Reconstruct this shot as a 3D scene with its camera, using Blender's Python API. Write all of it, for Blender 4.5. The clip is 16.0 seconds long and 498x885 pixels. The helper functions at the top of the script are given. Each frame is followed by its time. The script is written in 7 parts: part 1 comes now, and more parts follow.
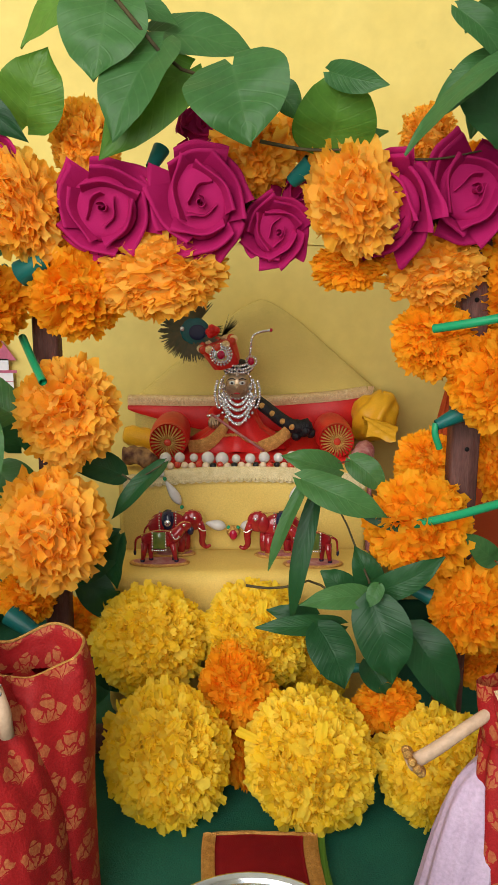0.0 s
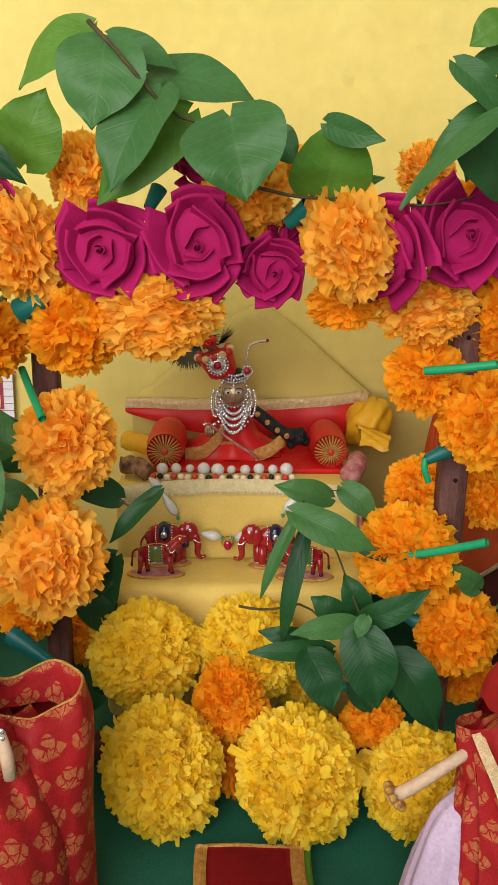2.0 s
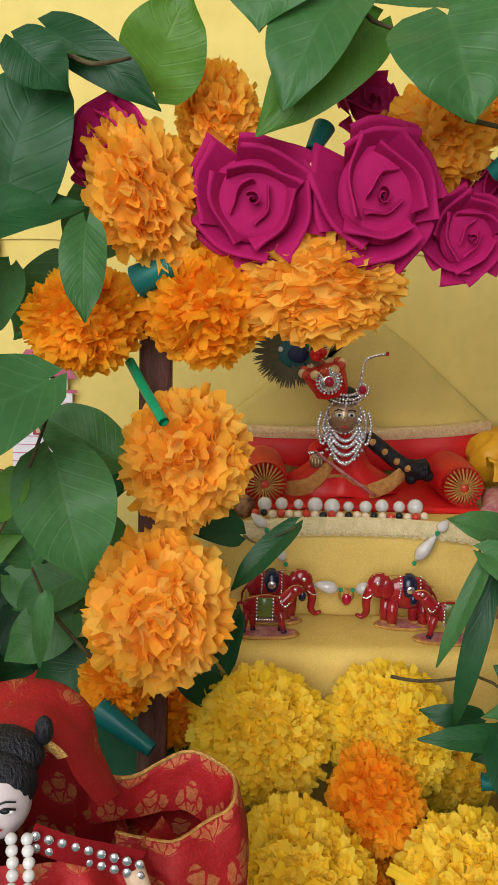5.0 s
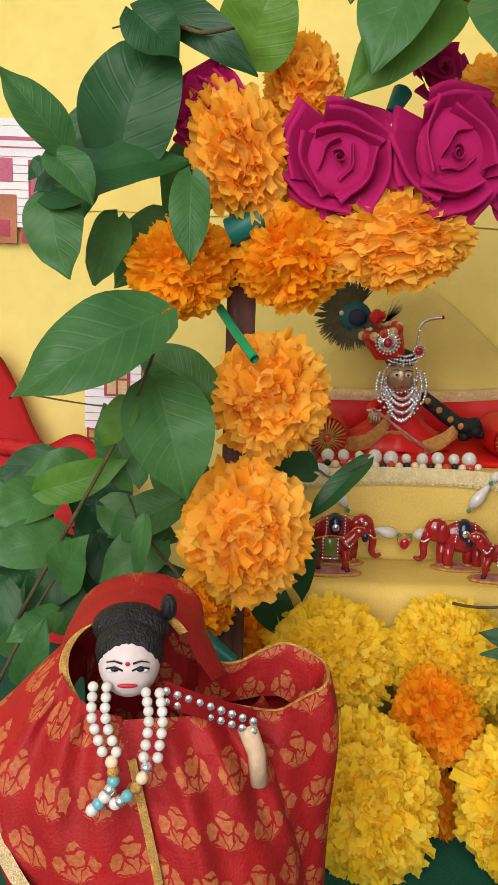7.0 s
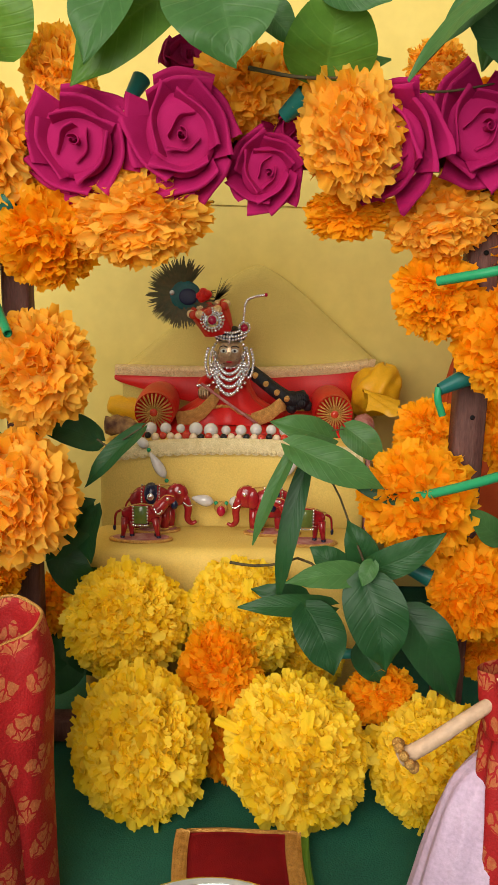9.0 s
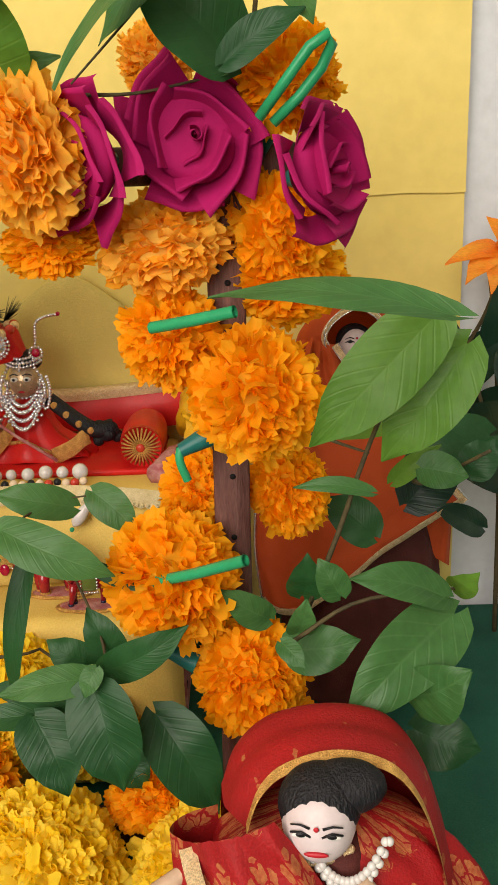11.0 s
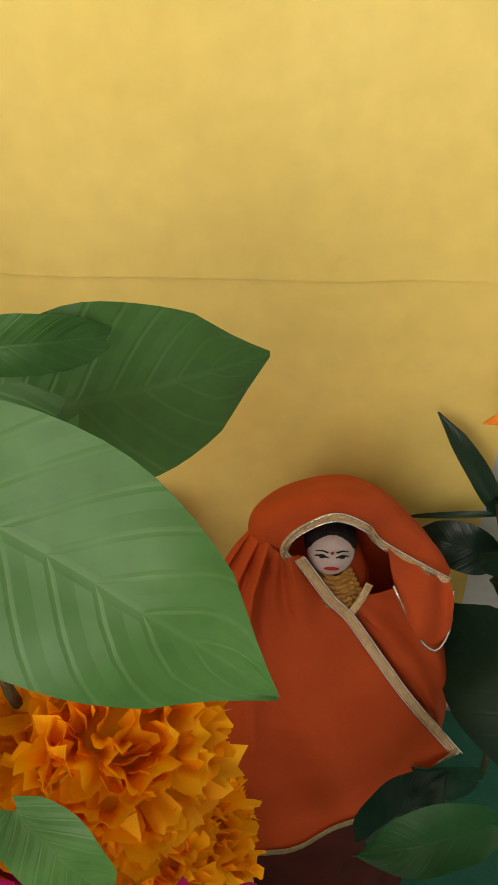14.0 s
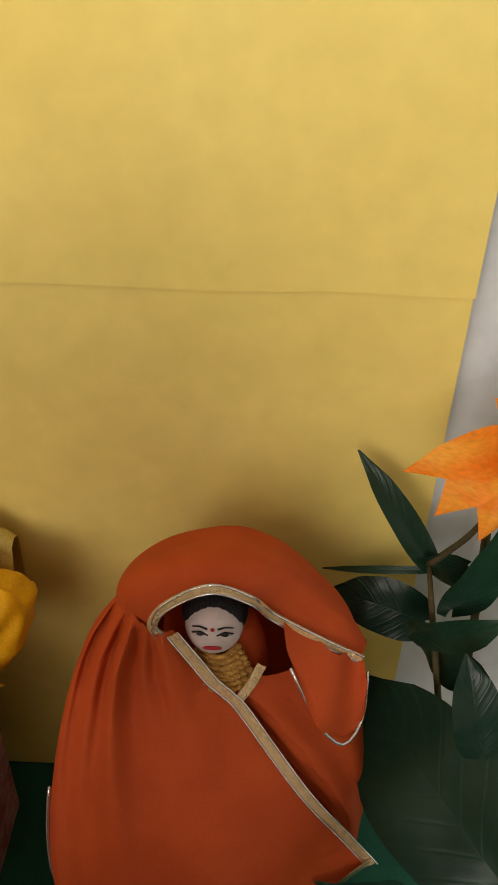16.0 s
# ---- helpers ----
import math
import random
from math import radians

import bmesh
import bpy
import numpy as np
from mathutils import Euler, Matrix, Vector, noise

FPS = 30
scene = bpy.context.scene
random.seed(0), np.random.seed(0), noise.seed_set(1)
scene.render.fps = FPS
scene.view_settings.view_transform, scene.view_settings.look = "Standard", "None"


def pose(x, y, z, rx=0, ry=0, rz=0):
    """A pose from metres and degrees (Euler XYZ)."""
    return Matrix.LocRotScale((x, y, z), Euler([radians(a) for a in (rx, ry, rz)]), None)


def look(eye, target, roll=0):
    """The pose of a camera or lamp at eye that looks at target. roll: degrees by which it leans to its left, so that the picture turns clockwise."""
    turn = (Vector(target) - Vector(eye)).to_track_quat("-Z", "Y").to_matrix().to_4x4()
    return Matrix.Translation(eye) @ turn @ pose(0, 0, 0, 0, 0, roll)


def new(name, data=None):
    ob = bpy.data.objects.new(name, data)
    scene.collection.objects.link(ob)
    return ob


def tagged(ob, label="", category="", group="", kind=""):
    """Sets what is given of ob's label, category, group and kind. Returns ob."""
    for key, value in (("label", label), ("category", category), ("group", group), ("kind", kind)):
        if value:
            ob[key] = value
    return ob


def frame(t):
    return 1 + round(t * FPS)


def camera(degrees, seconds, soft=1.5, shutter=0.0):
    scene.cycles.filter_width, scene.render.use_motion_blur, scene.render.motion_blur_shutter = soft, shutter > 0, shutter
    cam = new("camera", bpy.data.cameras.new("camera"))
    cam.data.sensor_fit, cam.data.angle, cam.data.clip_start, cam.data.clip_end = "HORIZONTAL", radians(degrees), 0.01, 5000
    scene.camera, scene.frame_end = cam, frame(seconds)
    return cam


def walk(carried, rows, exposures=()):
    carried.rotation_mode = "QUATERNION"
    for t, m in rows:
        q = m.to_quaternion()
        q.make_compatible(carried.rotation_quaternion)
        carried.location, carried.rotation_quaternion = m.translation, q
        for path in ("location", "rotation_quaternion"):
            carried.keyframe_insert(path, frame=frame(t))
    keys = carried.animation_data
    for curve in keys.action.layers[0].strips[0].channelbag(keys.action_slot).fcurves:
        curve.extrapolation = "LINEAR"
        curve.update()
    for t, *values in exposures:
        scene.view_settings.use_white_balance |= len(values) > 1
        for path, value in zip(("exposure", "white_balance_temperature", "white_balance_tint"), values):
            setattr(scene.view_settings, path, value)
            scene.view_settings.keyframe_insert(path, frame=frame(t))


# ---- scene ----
cam = camera(32.3, 16.0)
PATH = [
    (0, (0.145, -0.453, 0.363), (0.179, 1.501, -0.059), 0.2),
    (0.5, (0.149, -0.454, 0.382), (0.182, 1.492, -0.079), 0.3),
    (1, (0.147, -0.446, 0.409), (0.185, 1.491, -0.087), 0.5),
    (1.5, (0.153, -0.449, 0.409), (0.186, 1.481, -0.114), 0.7),
    (2, (0.147, -0.453, 0.423), (0.186, 1.471, -0.124), 0.9),
    (2.5, (0.142, -0.438, 0.433), (0.181, 1.484, -0.118), 0.6),
    (3, (0.146, -0.429, 0.422), (0.184, 1.495, -0.121), 0.7),
    (3.5, (0.141, -0.421, 0.384), (0.184, 1.51, -0.134), 0.6),
    (4, (0.119, -0.404, 0.363), (0.151, 1.54, -0.106), 1.1),
    (4.5, (0.075, -0.363, 0.369), (0.132, 1.59, -0.058), 1.4),
    (5, (0.057, -0.33, 0.362), (0.11, 1.628, -0.043), 1.9),
    (7.3, (0.026, -0.397, 0.337), (0.017, 1.56, -0.078), 2.0),
    (7.5, (0.028, -0.408, 0.339), (0.017, 1.546, -0.085), 1.9),
    (8, (0.063, -0.414, 0.341), (0.039, 1.534, -0.111), 1.4),
    (8.5, (0.116, -0.414, 0.34), (0.113, 1.534, -0.111), 0.9),
    (9, (0.16, -0.411, 0.335), (0.175, 1.541, -0.101), 1.0),
    (9.5, (0.199, -0.41, 0.33), (0.234, 1.543, -0.099), 0.5),
    (10, (0.24, -0.41, 0.323), (0.301, 1.541, -0.11), -0.1),
    (10.2, (0.259, -0.403, 0.325), (0.322, 1.546, -0.119), -0.6),
    (12.3, (0.347, -0.102, 0.523), (0.345, 1.676, -0.393), -2.9),
    (12.5, (0.357, -0.074, 0.543), (0.3287, 1.66, -0.452), -2.5),
    (13, (0.359, -0.032, 0.559), (0.347, 1.634, -0.547), -0.6),
    (13.5, (0.364, -0.012, 0.574), (0.3335, 1.612, -0.592), 0.3),
    (14, (0.364, 0.002, 0.58), (0.3192, 1.597, -0.626), 0.7),
    (14.5, (0.3665, 0.017, 0.587), (0.3318, 1.599, -0.635), 1.1),
    (15, (0.382, 0.042, 0.58), (0.362, 1.615, -0.656), 1.5),
    (15.2, (0.397, 0.046, 0.571), (0.338, 1.637, -0.639), 1.4),
    (15.5, (0.406, 0.076, 0.562), (0.361, 1.646, -0.676), 1.4),
    (16, (0.416, 0.087, 0.55), (0.378, 1.665, -0.679), 1.8),
]
EXPOSURES = [(0, -0.08, 6500, 8), (3, -0.08, 6400, 8), (4.3, -0.2, 6100, 8), (5.2, -0.2, 6200, 8), (8.5, 0.0, 6900, 10), (9.5, 0.0, 7100, 10), (10.2, 0.05, 7100, 12), (12.3, -0.03, 7500, 12), (13.5, -0.13, 7300, 12), (14.8, -0.22, 7900, 10), (16, -0.2, 7300, 12)]
walk(cam, [(t, look(eye, target, roll)) for t, eye, target, roll in PATH], EXPOSURES)

# ---------------------------------------------------------------- light
world = bpy.data.worlds.new("world")
scene.world = world
world.use_nodes = True
wn = world.node_tree
sky = wn.nodes.new("ShaderNodeTexSky")
sky.sky_type, sky.sun_disc = "NISHITA", False
sky.sun_elevation, sky.sun_rotation = radians(50), radians(200)
wn.links.new(sky.outputs[0], wn.nodes["Background"].inputs[0])
wn.nodes["Background"].inputs[1].default_value = 0.12


def area_lamp(name, place, target, wide, high, watts, colour):
    data = bpy.data.lights.new(name, "AREA")
    data.shape, data.size, data.size_y, data.energy, data.color = "RECTANGLE", wide, high, watts, colour
    ob = new(name, data)
    ob.matrix_world = look(place, target)
    return ob


# daylight that falls in through the open window behind the camera
area_lamp("window_daylight", (-0.42, -1.52, 1.00), (0.15, 0.3, 0.14), 1.5, 1.4, 49, (1.0, 0.96, 0.90))


# ---------------------------------------------------------------- materials
def mat(name, c1, c2=None, rough=0.6, metal=0.0, scale=40.0, bump=0.15, bscale=400.0, island=0.0, each=0.0, trans=0.0,
        spec=0.3, stretch=(1, 1, 1), fine=0.12, coat=0.0):
    m = bpy.data.materials.new(name)
    m.use_nodes = True
    nt = m.node_tree
    N, L = nt.nodes, nt.links
    b = N["Principled BSDF"]
    co = N.new("ShaderNodeTexCoord")
    mp = N.new("ShaderNodeMapping")
    mp.inputs["Scale"].default_value = stretch
    L.new(co.outputs["Object"], mp.inputs[0])
    n1 = N.new("ShaderNodeTexNoise")
    n1.inputs["Scale"].default_value, n1.inputs["Detail"].default_value = scale, 4
    L.new(mp.outputs[0], n1.inputs["Vector"])
    ramp = N.new("ShaderNodeMapRange")
    ramp.inputs[1].default_value, ramp.inputs[2].default_value = 0.3, 0.7
    L.new(n1.outputs[0], ramp.inputs[0])
    fac = ramp.outputs[0]
    if island or each:
        src = N.new("ShaderNodeNewGeometry").outputs["Random Per Island"] if island else N.new("ShaderNodeObjectInfo").outputs["Random"]
        mx = N.new("ShaderNodeMix")
        mx.inputs[0].default_value = island or each
        L.new(fac, mx.inputs[2]), L.new(src, mx.inputs[3])
        fac = mx.outputs[0]
    mix = N.new("ShaderNodeMix")
    mix.data_type = "RGBA"
    mix.inputs[6].default_value, mix.inputs[7].default_value = (*c1, 1), (*(c2 or c1), 1)
    L.new(fac, mix.inputs[0])
    n2 = N.new("ShaderNodeTexNoise")
    n2.inputs["Scale"].default_value, n2.inputs["Detail"].default_value = bscale, 3
    L.new(mp.outputs[0], n2.inputs["Vector"])
    mr = N.new("ShaderNodeMapRange")
    mr.inputs[3].default_value, mr.inputs[4].default_value = 1 - fine * 2, 1 + fine * 2
    L.new(n2.outputs[0], mr.inputs[0])
    mul = N.new("ShaderNodeMix")
    mul.data_type, mul.blend_type = "RGBA", "MULTIPLY"
    mul.inputs[0].default_value = 1
    L.new(mix.outputs[2], mul.inputs[6]), L.new(mr.outputs[0], mul.inputs[7])
    L.new(mul.outputs[2], b.inputs["Base Color"])
    rr = N.new("ShaderNodeMapRange")
    rr.inputs[3].default_value, rr.inputs[4].default_value = max(rough - 0.1, 0.03), min(rough + 0.1, 1)
    L.new(n1.outputs[0], rr.inputs[0]), L.new(rr.outputs[0], b.inputs["Roughness"])
    b.inputs["Metallic"].default_value, b.inputs["Specular IOR Level"].default_value = metal, spec
    b.inputs["Coat Weight"].default_value = coat
    if bump:
        bp = N.new("ShaderNodeBump")
        bp.inputs["Strength"].default_value, bp.inputs["Distance"].default_value = bump, 0.002
        L.new(n2.outputs[0], bp.inputs["Height"]), L.new(bp.outputs[0], b.inputs["Normal"])
    if trans:
        tr = N.new("ShaderNodeBsdfTranslucent")
        L.new(mul.outputs[2], tr.inputs[0])
        ms = N.new("ShaderNodeMixShader")
        ms.inputs[0].default_value = trans
        L.new(b.outputs[0], ms.inputs[1]), L.new(tr.outputs[0], ms.inputs[2])
        L.new(ms.outputs[0], N["Material Output"].inputs[0])
    m["mulname"] = mul.name
    return m


def smudge(m, scale, low, high, depth):
    """Sparse soft stains over a material."""
    nt = m.node_tree
    n = nt.nodes.new("ShaderNodeTexNoise")
    n.inputs["Scale"].default_value, n.inputs["Detail"].default_value = scale, 5
    co = nt.nodes.new("ShaderNodeTexCoord")
    nt.links.new(co.outputs["Object"], n.inputs["Vector"])
    mr = nt.nodes.new("ShaderNodeMapRange")
    mr.inputs[1].default_value, mr.inputs[2].default_value, mr.inputs[3].default_value, mr.inputs[4].default_value = low, high, 1.0, 1.0 - depth
    nt.links.new(n.outputs[0], mr.inputs[0])
    mx = nt.nodes.new("ShaderNodeMix")
    mx.data_type, mx.blend_type = "RGBA", "MULTIPLY"
    mx.inputs[0].default_value = 1
    nt.links.new(nt.nodes[m["mulname"]].outputs[2], mx.inputs[6]), nt.links.new(mr.outputs[0], mx.inputs[7])
    nt.links.new(mx.outputs[2], nt.nodes["Principled BSDF"].inputs["Base Color"])
    return m


def leaf_mat(name, dark, light, vein, trans=0.25, rough=0.45):
    """Leaf with midrib and side veins along the leaf's own length (UV)."""
    m = mat(name, dark, light, rough=rough, scale=25, bump=0, each=0.6, fine=0.1, bscale=250)
    nt = m.node_tree
    N, L = nt.nodes, nt.links
    b = N["Principled BSDF"]
    uv = N.new("ShaderNodeTexCoord")
    sp = N.new("ShaderNodeSeparateXYZ")
    L.new(uv.outputs["UV"], sp.inputs[0])

    def op(kind, a, c=None):
        k = N.new("ShaderNodeMath")
        k.operation = kind
        for i, v in ((0, a), (1, c)):
            if v is None:
                continue
            if isinstance(v, (int, float)):
                k.inputs[i].default_value = v
            else:
                L.new(v, k.inputs[i])
        return k.outputs[0]
    v = op("ABSOLUTE", op("SUBTRACT", sp.outputs[1], 0.5))
    side = op("PINGPONG", op("MULTIPLY", op("SUBTRACT", sp.outputs[0], op("MULTIPLY", v, 0.55)), 8.0), 0.5)
    line = op("MAXIMUM", op("SUBTRACT", 1.0, op("MULTIPLY", side, 9.0)), op("SUBTRACT", 1.0, op("MULTIPLY", v, 28.0)))
    line = op("MAXIMUM", line, 0.0)
    mx = N.new("ShaderNodeMix")
    mx.data_type = "RGBA"
    mx.inputs[7].default_value = (*vein, 1)
    L.new(op("MULTIPLY", line, 0.13), mx.inputs[0])
    L.new(N[m["mulname"]].outputs[2], mx.inputs[6])
    L.new(mx.outputs[2], b.inputs["Base Color"])
    bp = N.new("ShaderNodeBump")
    bp.inputs["Strength"].default_value, bp.inputs["Distance"].default_value = 0.16, 0.0012
    bp.invert = True
    L.new(op("ADD", line, op("MULTIPLY", side, 1.2)), bp.inputs["Height"]), L.new(bp.outputs[0], b.inputs["Normal"])
    tr = N.new("ShaderNodeBsdfTranslucent")
    L.new(mx.outputs[2], tr.inputs[0])
    ms = N.new("ShaderNodeMixShader")
    ms.inputs[0].default_value = trans
    L.new(b.outputs[0], ms.inputs[1]), L.new(tr.outputs[0], ms.inputs[2])
    L.new(ms.outputs[0], N["Material Output"].inputs[0])
    return m


def brocade(name, ground, gold, cell=0.0155):
    """Red cloth with woven gold sprigs in staggered rows."""
    m = mat(name, ground, tuple(c * 0.75 for c in ground), rough=0.65, scale=30, bump=0.25, bscale=900, fine=0.15)
    nt = m.node_tree
    N, L = nt.nodes, nt.links
    b = N["Principled BSDF"]
    co = N.new("ShaderNodeTexCoord")
    sp = N.new("ShaderNodeSeparateXYZ")
    wob = N.new("ShaderNodeTexNoise")
    wob.inputs["Scale"].default_value = 140
    L.new(co.outputs["Object"], wob.inputs["Vector"])
    off = N.new("ShaderNodeVectorMath")
    off.operation = "MULTIPLY_ADD"
    off.inputs[1].default_value = (0.0055, 0.0055, 0)
    L.new(wob.outputs[1], off.inputs[0]), L.new(co.outputs["UV"], off.inputs[2])
    L.new(off.outputs[0], sp.inputs[0])

    def op(kind, a, c=None):
        k = N.new("ShaderNodeMath")
        k.operation = kind
        for i, v in ((0, a), (1, c)):
            if v is None:
                continue
            if isinstance(v, (int, float)):
                k.inputs[i].default_value = v
            else:
                L.new(v, k.inputs[i])
        return k.outputs[0]
    row = op("DIVIDE", sp.outputs[1], cell)
    odd = op("MULTIPLY", op("MODULO", op("FLOOR", row), 2.0), 0.5)
    x = op("SUBTRACT", op("FRACT", op("ADD", op("DIVIDE", sp.outputs[0], cell), odd)), 0.5)
    y = op("SUBTRACT", op("FRACT", row), 0.18)
    r = op("SQRT", op("ADD", op("MULTIPLY", x, x), op("MULTIPLY", y, y)))
    ang = op("ARCTAN2", x, y)
    edge = op("ADD", op("SUBTRACT", 0.66, op("MULTIPLY", op("MULTIPLY", ang, ang), 0.20)), op("MULTIPLY", op("COSINE", op("MULTIPLY", ang, 8.0)), 0.06))
    inside = op("MULTIPLY", op("LESS_THAN", r, edge), op("LESS_THAN", op("ABSOLUTE", ang), 1.3))
    ribs = op("GREATER_THAN", op("ABSOLUTE", op("SINE", op("ADD", op("MULTIPLY", ang, 4.0), 1.5708))), 0.30)
    tiers = op("GREATER_THAN", op("ABSOLUTE", op("SINE", op("SUBTRACT", op("MULTIPLY", r, 11.0), op("MULTIPLY", op("ABSOLUTE", op("SINE", op("MULTIPLY", ang, 4.0))), 0.8)))), 0.28)
    ribs = op("MULTIPLY", ribs, tiers)
    n = N.new("ShaderNodeTexNoise")
    n.inputs["Scale"].default_value = 500
    L.new(co.outputs["Object"], n.inputs["Vector"])
    mask = op("MULTIPLY", op("MULTIPLY", inside, ribs), op("ADD", op("MULTIPLY", n.outputs[0], 1.3), 0.0))
    mx = N.new("ShaderNodeMix")
    mx.data_type = "RGBA"
    mx.inputs[7].default_value = (*gold, 1)
    L.new(mask, mx.inputs[0]), L.new(N[m["mulname"]].outputs[2], mx.inputs[6])
    L.new(mx.outputs[2], b.inputs["Base Color"])
    return m


